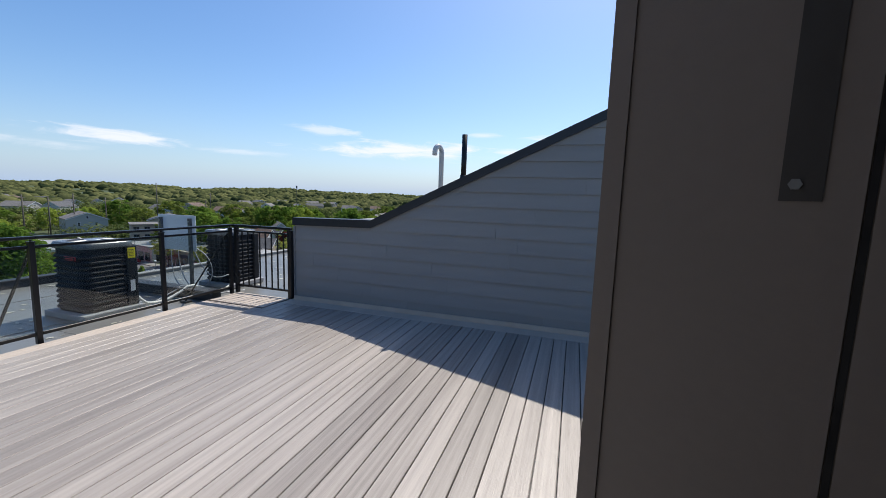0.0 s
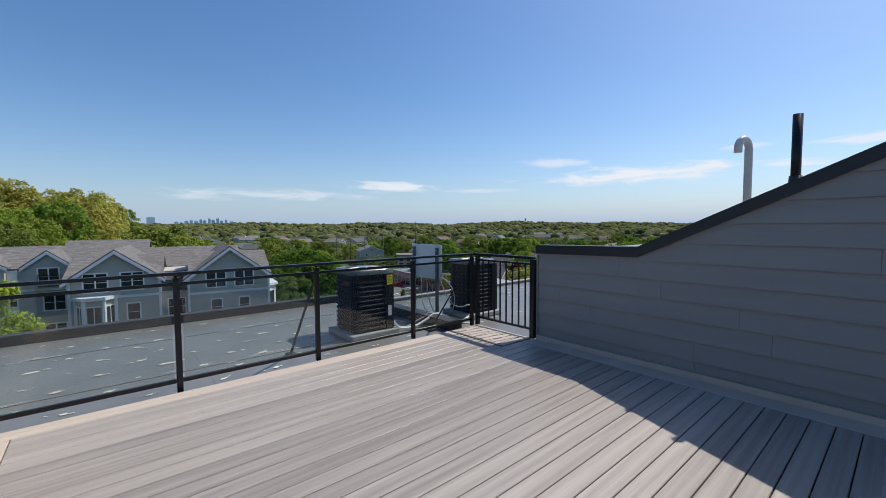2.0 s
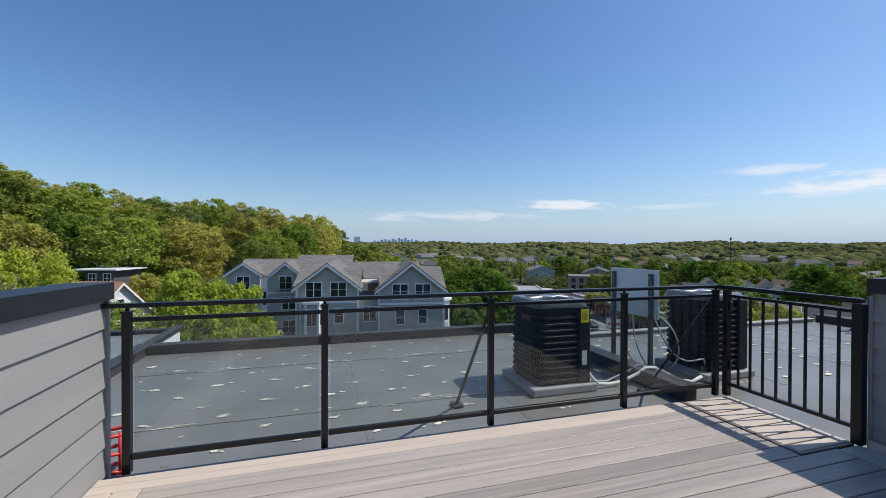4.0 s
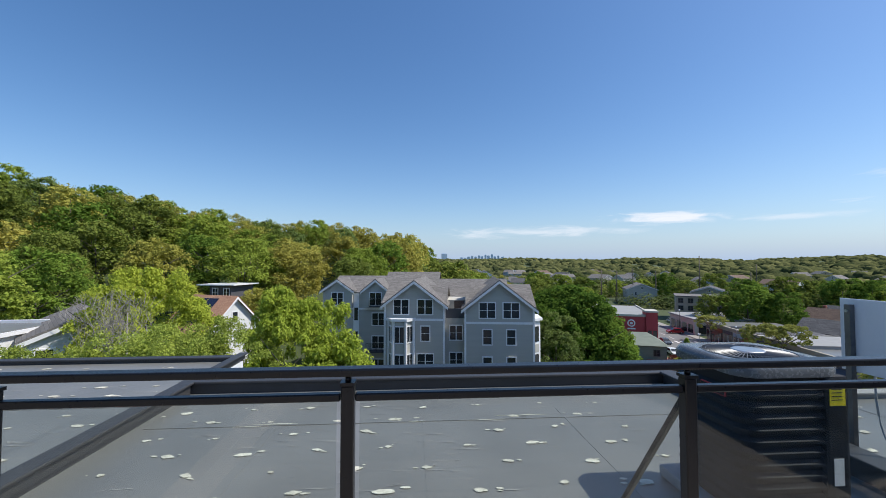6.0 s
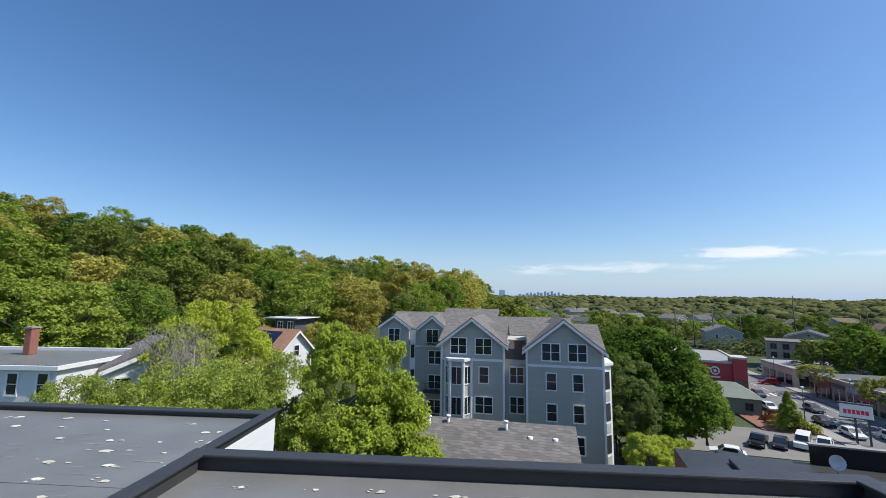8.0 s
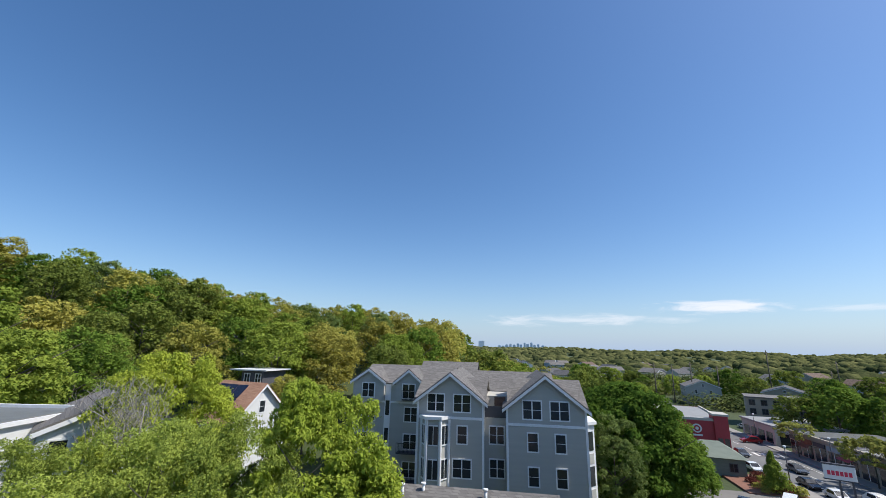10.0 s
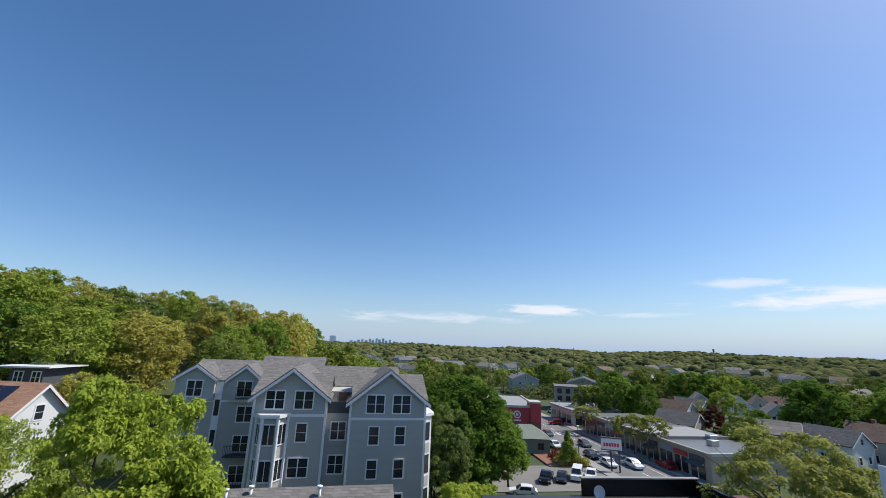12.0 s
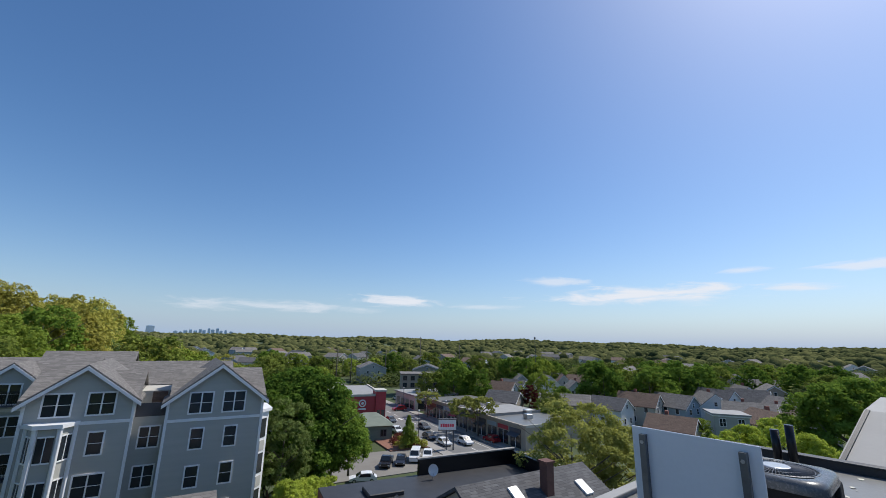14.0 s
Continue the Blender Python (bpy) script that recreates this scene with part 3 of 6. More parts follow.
def siding_wall(name, x_face, side, y_end, depth, gaps=(), label=""):
    """A wall of lapped planks whose face looks along -side; its top follows the slope. gaps: openings (y0, y1, z1)."""
    breaks = sorted({-1.6, -0.04, 3.25, y_end, *[g for o in gaps for g in o[:2]]})
    core = Shape()
    for a, b in zip(breaks, breaks[1:]):
        ta, tb = top_of(a + 1e-6, y_end), top_of(b - 1e-6, y_end)
        hole = [o for o in gaps if o[0] <= a + 1e-6 and b <= o[1] + 1e-6]
        z0 = hole[0][2] if hole else ROOF_Z
        xs = x_face + side * 0.022
        core.prism([(xs, a, z0), (xs, b, z0), (xs, b, tb), (xs, a, ta)], (side * depth, 0, 0))
    wall = structure(name, core, M_SIDING, label)
    course, z, k = 0.183, -0.03, 0
    while z < 2.8:
        joint = rnd.uniform(0.4, 3.0)
        cuts = sorted({*breaks, *(j for j in (joint, joint + rnd.uniform(1.6, 2.2)) if j < y_end - 0.3)})
        for a, b in zip(cuts, cuts[1:]):
            hole = [o for o in gaps if o[0] <= a + 1e-6 and b <= o[1] + 1e-6]
            z0, z1 = z, z + course
            if hole:
                z0 = max(z0, hole[0][2])
                if z0 >= z1 - 0.01:
                    continue
            pts = clip_below(a, b, z0, z1, top_of(a + 1e-6, y_end), top_of(b - 1e-6, y_end))
            if len(pts) < 3:
                continue
            g = 0.0012
            s = Shape()
            mid = (a + b) / 2
            outer, inner = [], []
            for (yy, zz) in pts:
                lean = 0.017 * (1 - (zz - z) / course)
                gg = 0.0 if min(abs(yy - q) for q in breaks) < 1e-4 else g
                yy2 = yy - gg if yy > mid else yy + gg
                outer.append(s.bm.verts.new((x_face + side * (0.017 - lean), yy2, zz)))
                inner.append(s.bm.verts.new((x_face + side * 0.021, yy2, zz)))
            s.bm.faces.new(outer)
            n = len(pts)
            for j in range(n):
                s.bm.faces.new((outer[j], outer[(j + 1) % n], inner[(j + 1) % n], inner[j]))
            part("plank", s, M_SIDING, wall)
        z += course
    # coping along the top
    pts = [(y, zz) for y, zz in PROFILE if y < y_end - 0.01] + [(y_end + 0.02, top_of(y_end, y_end))]
    for (a, za), (b, zb) in zip(pts, pts[1:]):
        s = Shape()
        x0 = x_face - side * 0.03
        s.prism([(x0, a, za - 0.03), (x0, b, zb - 0.03), (x0, b, zb + 0.075), (x0, a, za + 0.075)], (side * (depth + 0.08), 0, 0))
        part("coping", s, M_CAP, wall, "black metal coping")
    return wall


wall_right = siding_wall("wall_right", X_RIGHT, 1, 4.47, 0.14, label="grey lap-sided wall with a sloping black coping")
wall_left = siding_wall("wall_left", X_LEFT, -1, 5.62, 0.16, gaps=((-0.15, 0.79, 2.12),), label="grey lap-sided wall with a doorway and black coping")
for w, x0, x1, yend in ((wall_right, 5.085, 5.275, 4.47), (wall_left, -0.065, 0.145, 5.62)):
    s = Shape().box(x0 + 0.006, yend - 0.002, ROOF_Z, x1 - 0.006, yend + 0.02, 1.06)
    part("corner_board", s, M_SIDING, w)
s = Shape().box(5.062, Y_BACK, -0.01, 5.086, 4.47, 0.055)
structure("baseboard", s, M_BORDER, "pale trim board at the foot of the siding")

# raised roof behind the right wall, and its twin further along
def bulkhead(name, x0, x1, y_end, label):
    s = Shape()
    pts = [(x0, y, z - 0.01) for y, z in PROFILE if y < y_end - 0.01] + [(x0, y_end, top_of(y_end, y_end) - 0.01)]
    pts = [(x0, -1.6, ROOF_Z), *pts, (x0, y_end, ROOF_Z)]
    s.prism(pts, (x1 - x0, 0, 0))
    return structure(name, s, M_PALE_ROOF, label)


s = Shape().beam((11.5, 6.84, ROOF_Z + 0.06), (13.3, 6.56, 0.635), 0.06, 0.02)
structure("trim_far", s, M_CURB, "dark seam on the far roof top")
bulkhead("roof_upper", 5.29, 10.2, 4.46, "pale membrane roof over the neighbouring stair")
s = Shape()
low = [s.bm.verts.new(p) for p in ((11.4, 1.0, ROOF_Z), (17, 1.0, ROOF_Z), (17, 6.92, ROOF_Z), (11.4, 6.92, ROOF_Z))]
high = [s.bm.verts.new(p) for p in ((13.3, 1.0, 0.62), (17, 1.0, 0.62), (17, 6.62, 0.62), (13.3, 6.62, 0.62))]
s.bm.faces.new(high)
for k in range(4):
    s.bm.faces.new((low[k], low[(k + 1) % 4], high[(k + 1) % 4], high[k]))
structure("roof_upper_far", s, M_PALE_ROOF, "pale membrane hipped roof top further along")

# inside of the stair behind the doorway
s = Shape()
s.box(-2.6, -0.42, ROOF_Z, -2.5, 2.2, 2.5).box(-2.5, -0.42, ROOF_Z, -0.04, -0.32, 2.5).box(-2.5, 2.2, ROOF_Z, -0.04, 2.3, 2.5).box(-2.6, -0.42, 2.5, -0.04, 2.3, 2.58)
structure("wall_stair", s, M_OFFWHITE, "plain white stair walls behind the doorway")
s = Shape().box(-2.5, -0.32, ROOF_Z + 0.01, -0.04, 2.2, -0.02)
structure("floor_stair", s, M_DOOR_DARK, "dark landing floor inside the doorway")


# ---- railings ----
def railing(name, posts, y, label, glass_side=0.0):
    """Black metal rail along x: posts, two top rails, a bottom rail, and a glass pane in each bay."""
    r = thing(name, posts[0], y, 0, 0, label, "railing")
    for x in posts:
        x -= posts[0]
        s = Shape().box(x - 0.023, -0.023, -0.03, x + 0.023, 0.023, 0.975).soft(0.004, 1)
        s.box(x - 0.026, -0.026, 0.975, x + 0.026, 0.026, 0.987)
        p = part("post", s, M_BLACK, r)
        part("bracket", Shape().bar((x, 0, 0.985), (x, 0, 1.005), 0.011, 8), M_BLACK, p)
    x0, x1 = -0.18 if name == "front_railing" else -0.03, posts[-1] - posts[0] + 0.03
    if posts[-1] < posts[0]:
        x0, x1 = posts[-1] - posts[0] - 0.03, 0.03
    part("top_rail", Shape().box(x0, -0.028, 1.008, x1, 0.028, 1.036).soft(0.006, 2), M_BLACK, r)
    order = sorted(posts)
    for a, b in zip(order, order[1:]):
        a, b = a - posts[0] + 0.026, b - posts[0] - 0.026
        part("middle_rail", Shape().box(a, -0.016, 0.919, b, 0.016, 0.946).soft(0.004, 1), M_BLACK, r)
        part("bottom_rail", Shape().box(a, -0.016, 0.055, b, 0.016, 0.09).soft(0.004, 1), M_BLACK, r)
        g = part("pane", Shape().box(a + 0.015, -0.004, 0.085, b - 0.015, 0.004, 0.92), M_GLASS, r, "clear glass pane")
        g.visible_shadow = False
    return r


front = railing("front_railing", (0.243, 1.427, 2.700, 3.982, 5.045), 5.60, "black metal railing with clear glass panes on the deck edge")
for p0, p1 in (((2.70, 5.63, 0.88), (2.63, 6.24, ROOF_Z + 0.04)), ((5.03, 5.63, 0.90), (4.62, 6.03, ROOF_Z + 0.04))):
    a, b = Vector(p0) - Vector((0.243, 5.6, 0)), Vector(p1) - Vector((0.243, 5.6, 0))
    br = part("brace", Shape().beam(a, b, 0.02, 0.02), M_BLACK, front)
    part("foot_plate", Shape().box(b.x - 0.05, b.y - 0.06, b.z - 0.022, b.x + 0.05, b.y + 0.06, b.z), M_CURB, br)
railing("back_railing", (4.96, 3.75, 2.50, 1.25), -0.47, "black metal railing with clear glass at the deck's back")

# the baluster gate between the corner post and the wall
gate = thing("metal_gate", 5.075, 4.53, 0, 0, "black metal baluster gate between railing and wall", "gate")
for y, w in ((0.0, 0.032), (0.98, 0.026)):
    part("post", Shape().box(-w, y - w, 0.0, w, y + w, 1.0).soft(0.004, 1), M_BLACK, gate)
part("top_rail", Shape().box(-0.028, -0.02, 1.003, 0.028, 1.04, 1.038).soft(0.006, 1), M_BLACK, gate)
part("upper_bar", Shape().box(-0.014, 0.03, 0.93, 0.014, 0.955, 0.955), M_BLACK, gate)
part("lower_bar", Shape().box(-0.014, 0.03, 0.10, 0.014, 0.955, 0.128), M_BLACK, gate)
for k in range(8):
    y = 0.12 + k * 0.107
    part("baluster", Shape().box(-0.008, y - 0.008, 0.12, 0.008, y + 0.008, 0.935), M_BLACK, gate)
for z in (0.25, 0.80):
    part("hinge", Shape().bar((0.0, 0.945, z), (0.0, 0.945, z + 0.09), 0.014, 8), M_BLACK, gate)

# ---- the open door ----
door = thing("door_1", 0.13, -0.13, 0.0, 62, "dark bronze metal door standing ajar onto the deck", "door", kind="structure")
s = Shape().box(0.0, -0.045, 0.015, 0.894, 0.0, 2.09).soft(0.005, 2)
leaf = part("leaf", s, M_DOOR, door)
part("stile", Shape().box(0.8815, 0.0003, 0.016, 0.893, 0.0012, 2.088), M_DOOR, leaf)
part("lock_plate", Shape().box(0.8005, 0.0003, 1.522, 0.8145, 0.0008, 2.06), M_DOOR_DARK, leaf, "dark steel lock plate")
part("bolt", Shape().bar((0.8095, 0.0008, 1.529), (0.8095, 0.002, 1.529), 0.0025, 6), M_STRUT, leaf)
part("glazing_bead", Shape().box(0.7885, 0.0003, 0.10, 0.7972, 0.0016, 2.02), M_DOOR, leaf)
part("groove", Shape().box(0.7855, 0.0003, 0.10, 0.788, 0.0007, 2.02), M_BLACK, leaf)
part("door_panel", Shape().box(0.12, 0.0003, 0.10, 0.785, 0.0012, 2.02), M_DOOR, leaf)
for z in (0.25, 1.05, 1.85):
    part("hinge", Shape().bar((0.0, 0.008, z), (0.0, 0.008, z + 0.11), 0.011, 8), M_DOOR_DARK, door)
s = Shape().box(-0.035, -0.195, 0.0, 0.14, -0.152, 2.12).box(-0.035, 0.792, 0.0, 0.14, 0.835, 2.12).box(-0.035, -0.195, 2.12, 0.14, 0.835, 2.165)
structure("door_frame", s, M_DOOR_DARK, "dark bronze metal door frame in the siding wall")

# ---- pipes on the upper roof ----
pipe = thing("vent_pipe", 5.70, 2.49, 1.35, 0, "pale gooseneck vent pipe on the sloping roof", "pipe")
pts = [(0, 0, 0), (0, 0, 0.80)] + [(-0.075 + 0.075 * math.cos(a), 0.0, 0.80 + 0.085 * math.sin(a)) for a in [k * math.pi / 8 for k in range(1, 9)]] + [(-0.15, 0, 0.755)]
part("tube", Shape().tube([(p[0] * 0.9, p[0] * -0.35, p[2]) for p in pts], 0.034, 12), M_PVC, pipe)
part("collar", Shape().bar((0, 0, 0.02), (0, 0, 0.16), 0.055, 12, 0.04), M_CURB, pipe)
pipe = thing("soil_pipe", 5.50, 2.11, 1.60, 0, "straight black soil pipe on the sloping roof", "pipe")
part("tube", Shape().bar((0, 0, 0), (0, 0, 0.76), 0.036, 12), M_BLACK, pipe)
part("collar", Shape().bar((0, 0, 0.05), (0, 0, 0.24), 0.058, 12, 0.045), M_CURB, pipe)
pipe = thing("flue_pipe", 6.3, -0.75, 2.75, 0, "pale square flue pipe on the upper roof", "pipe")
part("tube", Shape().box(-0.042, -0.042, 0, 0.042, 0.042, 0.70).soft(0.01, 2), M_PVC, pipe)
for x, y, h in ((10.75, 7.50, 0.54), (10.75, 7.30, 0.64)):
    pipe = thing("roof_stub_pipe", x, y, ROOF_Z + 0.01, 0, "short black vent pipe standing on the flat roof", "pipe", "stub pipes")
    part("tube", Shape().bar((0, 0, 0), (0, 0, h), 0.062, 12), M_BLACK, pipe)
    part("flange", Shape().bar((0, 0, 0), (0, 0, 0.05), 0.11, 12, 0.07), M_CURB, pipe)


# ---- condenser units ----
def rounded(w, d, r, n=5):
    pts = []
    for cx, cy, a0 in ((w / 2 - r, d / 2 - r, 0), (-w / 2 + r, d / 2 - r, 90), (-w / 2 + r, -d / 2 + r, 180), (w / 2 - r, -d / 2 + r, 270)):
        for k in range(n + 1):
            a = radians(a0 + 90 * k / n)
            pts.append((cx + r * math.cos(a), cy + r * math.sin(a)))
    return pts


def condenser(x, y, w, d, h, turn, label, sticker):
    ac = thing("condenser_unit", x, y, ROOF_Z + 0.017, turn, label, "air conditioner", "condenser units")
    s = Shape().box(-w / 2 - 0.06, -d / 2 - 0.06, 0, w / 2 + 0.06, d / 2 + 0.06, 0.075).soft(0.012, 2)
    part("pad", s, M_PAD, ac, "grey composite pad")
    s = Shape()
    s.prism([(a, b, 0.076) for a, b in rounded(w - 0.05, d - 0.05, 0.10)], (0, 0, h - 0.14))
    s.bm.faces.ensure_lookup_table()
    s.bm.faces.remove(next(q for q in s.bm.faces if all(v.co.z > h - 0.1 for v in q.verts)))
    part("body", s, M_AC, ac)
    n = 11
    ring_out, ring_in = rounded(w, d, 0.12), rounded(w - 0.04, d - 0.04, 0.10)
    for k in range(n):
        z = 0.11 + (h - 0.24) * k / n
        s = Shape()
        vs = [[s.bm.verts.new((p[0], p[1], zz)) for p in ring] for ring, zz in ((ring_in, z), (ring_out, z + 0.005), (ring_out, z + 0.02), (ring_in, z + 0.042))]
        for a, b in zip(vs, vs[1:]):
            for j in range(len(a)):
                s.bm.faces.new((a[j], a[(j + 1) % len(a)], b[(j + 1) % len(b)], b[j]))
        part("louvre", s, M_AC, ac)
    # corner post panel with the access cover
    s = Shape().box(w / 2 - 0.14, -d / 2 - 0.008, 0.08, w / 2 + 0.008, -d / 2 + 0.12, h - 0.07).soft(0.02, 2)
    panel = part("corner_panel", s, M_AC, ac)
    if sticker:
        part("label", Shape().box(w / 2 - 0.115, -d / 2 - 0.0115, h - 0.235, w / 2 - 0.02, -d / 2 - 0.009, h - 0.095), M_YELLOW, panel, "yellow energy label")
        for j in range(5):
            zz = h - 0.125 - 0.02 * j
            part("print", Shape().box(w / 2 - 0.105, -d / 2 - 0.0128, zz, w / 2 - 0.04, -d / 2 - 0.0116, zz + 0.005), M_DOOR_DARK, panel)
        part("data_plate", Shape().box(w / 2 - 0.10, -d / 2 - 0.0115, 0.27, w / 2 - 0.04, -d / 2 - 0.009, 0.42), M_PANEL, panel)
        badge = part("badge", Shape().box(-w / 2 - 0.009, -0.20, h - 0.215, -w / 2 + 0.002, 0.0, h - 0.165).soft(0.004, 2), M_STORE_RED, ac, "small red-rimmed maker's badge")
        part("plate", Shape().box(-w / 2 - 0.0105, -0.193, h - 0.208, -w / 2 - 0.0091, -0.007, h - 0.172), M_AC, badge)
        part("letter_bar", Shape().box(-w / 2 - 0.0118, -0.175, h - 0.197, -w / 2 - 0.0106, -0.025, h - 0.183), M_STORE_RED, badge)
    # top cover: a rim with a round opening
    s = Shape()
    outer = [(a, b) for a, b in rounded(w + 0.02, d + 0.02, 0.13, 5)]
    m = len(outer)
    R = min(w, d) / 2 - 0.06
    ang = [math.atan2(b, a) for a, b in outer]
    loops = [[(a, b, h - 0.075) for a, b in outer], [(a, b, h - 0.03) for a, b in outer], [(a * 0.95, b * 0.95, h) for a, b in outer],
             [((R + 0.03) * math.cos(t), (R + 0.03) * math.sin(t), h + 0.004) for t in ang], [(R * math.cos(t), R * math.sin(t), h - 0.006) for t in ang], [(R * math.cos(t), R * math.sin(t), h - 0.10) for t in ang]]
    vs = [[s.bm.verts.new(p) for p in lp] for lp in loops]
    for a, b in zip(vs, vs[1:]):
        for j in range(m):
            s.bm.faces.new((a[j], a[(j + 1) % m], b[(j + 1) % m], b[j])).smooth = True
    top = part("top_cover", s, M_AC_TOP, ac, "grey metal top cover with a round fan opening")
    part("fan_hub", Shape().bar((0, 0, h + 0.006), (0, 0, h + 0.018), 0.105, 24, 0.085), M_STEEL, top, "round bright hub plate")
    part("motor", Shape().bar((0, 0, h - 0.2), (0, 0, h - 0.06), 0.07, 16), M_AC, top)
    for k in range(4):
        a = k * math.pi / 2 + 0.3
        s = Shape()
        c, sn = math.cos(a), math.sin(a)
        s.prism([(0.07 * c, 0.07 * sn, h - 0.165), (R * 0.93 * c - 0.10 * sn, R * 0.93 * sn + 0.10 * c, h - 0.175), (R * 0.93 * c + 0.06 * sn, R * 0.93 * sn - 0.06 * c, h - 0.15)], (0, 0, 0.004))
        part("fan_blade", s, M_AC, top)
    guard = part("fan_guard", Shape().tube([(R * math.cos(2 * math.pi * k / 32), R * math.sin(2 * math.pi * k / 32), h + 0.003) for k in range(33)], 0.004, 4), M_STRUT, ac, "round wire fan guard")
    for k in range(60):
        a = 2 * math.pi * k / 60
        s = Shape().bar((0.09 * math.cos(a), 0.09 * math.sin(a), h + 0.012), (R * math.cos(a), R * math.sin(a), h + 0.0), 0.0025, 4)
        part("wire", s, M_STRUT, guard)
    for rr in (R * 0.62, R * 0.9):
        s = Shape().tube([(rr * math.cos(2 * math.pi * k / 24), rr * math.sin(2 * math.pi * k / 24), h + 0.012 - 0.012 * rr / R) for k in range(25)], 0.003, 4)
        part("ring", s, M_STRUT, guard)
    return ac


condenser(3.805, 6.58, 0.63, 0.63, 0.95, 0, "dark condenser unit with yellow label on a roof pad", True)
condenser(5.89, 6.46, 0.62, 0.62, 0.97, 0, "dark louvred condenser unit beside a white panel", False)

# ---- electrical panel on steel channels ----
board_ = thing("equipment_panel", 5.10, 6.35, ROOF_Z + 0.052, 0, "white sheet-metal panel on two steel channel posts", "panel")
part("sheet", Shape().box(-0.006, -0.01, 0.64, 0.006, 0.79, 1.205).soft(0.003, 1), M_PANEL, board_)
for y in (0.08, 0.70):
    s = Shape().box(-0.05, y - 0.021, -0.04, -0.009, y + 0.021, 1.16)
    p = part("channel", s, M_STRUT, board_, "galvanised slotted channel")
    part("foot", Shape().box(-0.09, y - 0.06, -0.04, 0.04, y + 0.06, -0.028), M_STEEL, p)
    for z in (0.72, 1.11):
        part("bolt", Shape().bar((-0.051, y, z), (-0.062, y, z), 0.012, 6), M_STEEL, p)
part("switch_box", Shape().box(0.012, 0.12, 0.70, 0.10, 0.32, 1.02).soft(0.006, 1), M_CONDUIT, board_)
part("switch_box", Shape().box(0.012, 0.45, 0.70, 0.10, 0.65, 1.02).soft(0.006, 1), M_CONDUIT, board_)


def arc(p, q, sag, n=10):
    p, q = Vector(p), Vector(q)
    return [p.lerp(q, k / n) + Vector((0, 0, -sag * math.sin(math.pi * k / n))) for k in range(n + 1)]


def bend(p0, p1, p2, p3, n=14):
    out = []
    for k in range(n + 1):
        t = k / n
        out.append(Vector(p0) * (1 - t) ** 3 + Vector(p1) * 3 * t * (1 - t) ** 2 + Vector(p2) * 3 * t * t * (1 - t) + Vector(p3) * t ** 3)
    return out


for label, pts, r, m in (
    ("grey flexible conduit hanging below the panel", bend((5.15, 6.95, 0.62), (5.12, 6.95, 0.0), (5.08, 6.75, -0.12), (4.98, 6.25, 0.06)), 0.0075, M_CONDUIT),
    ("grey flexible conduit hanging below the panel", bend((5.15, 6.80, 0.62), (5.13, 6.80, 0.1), (5.10, 6.50, -0.12), (5.02, 6.10, -0.06)), 0.0075, M_CONDUIT),
    ("grey flexible conduit looping below the panel", bend((5.15, 6.55, 0.62), (5.30, 6.05, 0.55), (5.30, 6.15, -0.2), (5.15, 6.60, -0.04)), 0.008, M_CONDUIT),
    ("grey flexible conduit looping to the condenser", bend((5.15, 6.48, 0.62), (5.25, 6.2, -0.25), (5.40, 6.0, 0.35), (5.62, 6.2, 0.05)), 0.008, M_CONDUIT),
    ("white-wrapped refrigerant line lying on the roof", [(4.10, 6.30, 0.10), (4.14, 6.27, 0.02), (4.22, 6.26, -0.06), (4.36, 6.27, -0.085), (4.55, 6.28, -0.075), (4.76, 6.27, 0.0), (4.84, 6.26, 0.055), (4.95, 6.24, 0.055), (5.08, 6.2, -0.06), (5.35, 6.12, -0.10), (5.50, 6.14, -0.06)], 0.02, M_LINE),
    ("thin pale cable lying on the roof", [(4.10, 6.36, 0.12), (4.20, 6.40, -0.06), (4.45, 6.42, -0.11), (4.76, 6.40, 0.0), (4.84, 6.39, 0.05), (5.0, 6.30, 0.05), (5.25, 6.02, -0.11), (5.6, 5.9, -0.12)], 0.010, M_CONDUIT),
):
    line = thing("conduit", pts[0][0], pts[0][1], pts[0][2], 0, label, "conduit", "roof conduits")
    part("tube", Shape().tube([Vector(p) - Vector(pts[0]) for p in pts], r, 8), m, line)

# red plastic crate just past the deck's corner
crate = thing("hose_reel", 0.04, 5.80, ROOF_Z + 0.012, 20, "red plastic hose reel standing on the roof", "hose reel")
for z in (0.02, 0.14, 0.26):
    part("bar", Shape().tube([(-0.14, -0.05, z), (0.10, -0.05, z), (0.13, 0.02, z), (0.10, 0.09, z), (-0.14, 0.09, z)], 0.012, 8), M_RED, crate)
for x in (-0.12, 0.08):
    part("upright", Shape().bar((x, -0.05, 0), (x, -0.05, 0.28), 0.011, 8), M_RED, crate)

# ---- land ----
def smooth01(a, b, v):
    k = np.clip((v - a) / (b - a), 0, 1)
    return k * k * (3 - 2 * k)


HILL_AZ = (-180, -100, -60, -45, -37, -30, -24, -12, -5, 2, 6, 12, 180)
HILL_Z = (-19, -10, 14, 10.5, 8.2, 5.5, 3.2, 0.2, -3, -5.5, -10, -19, -19)


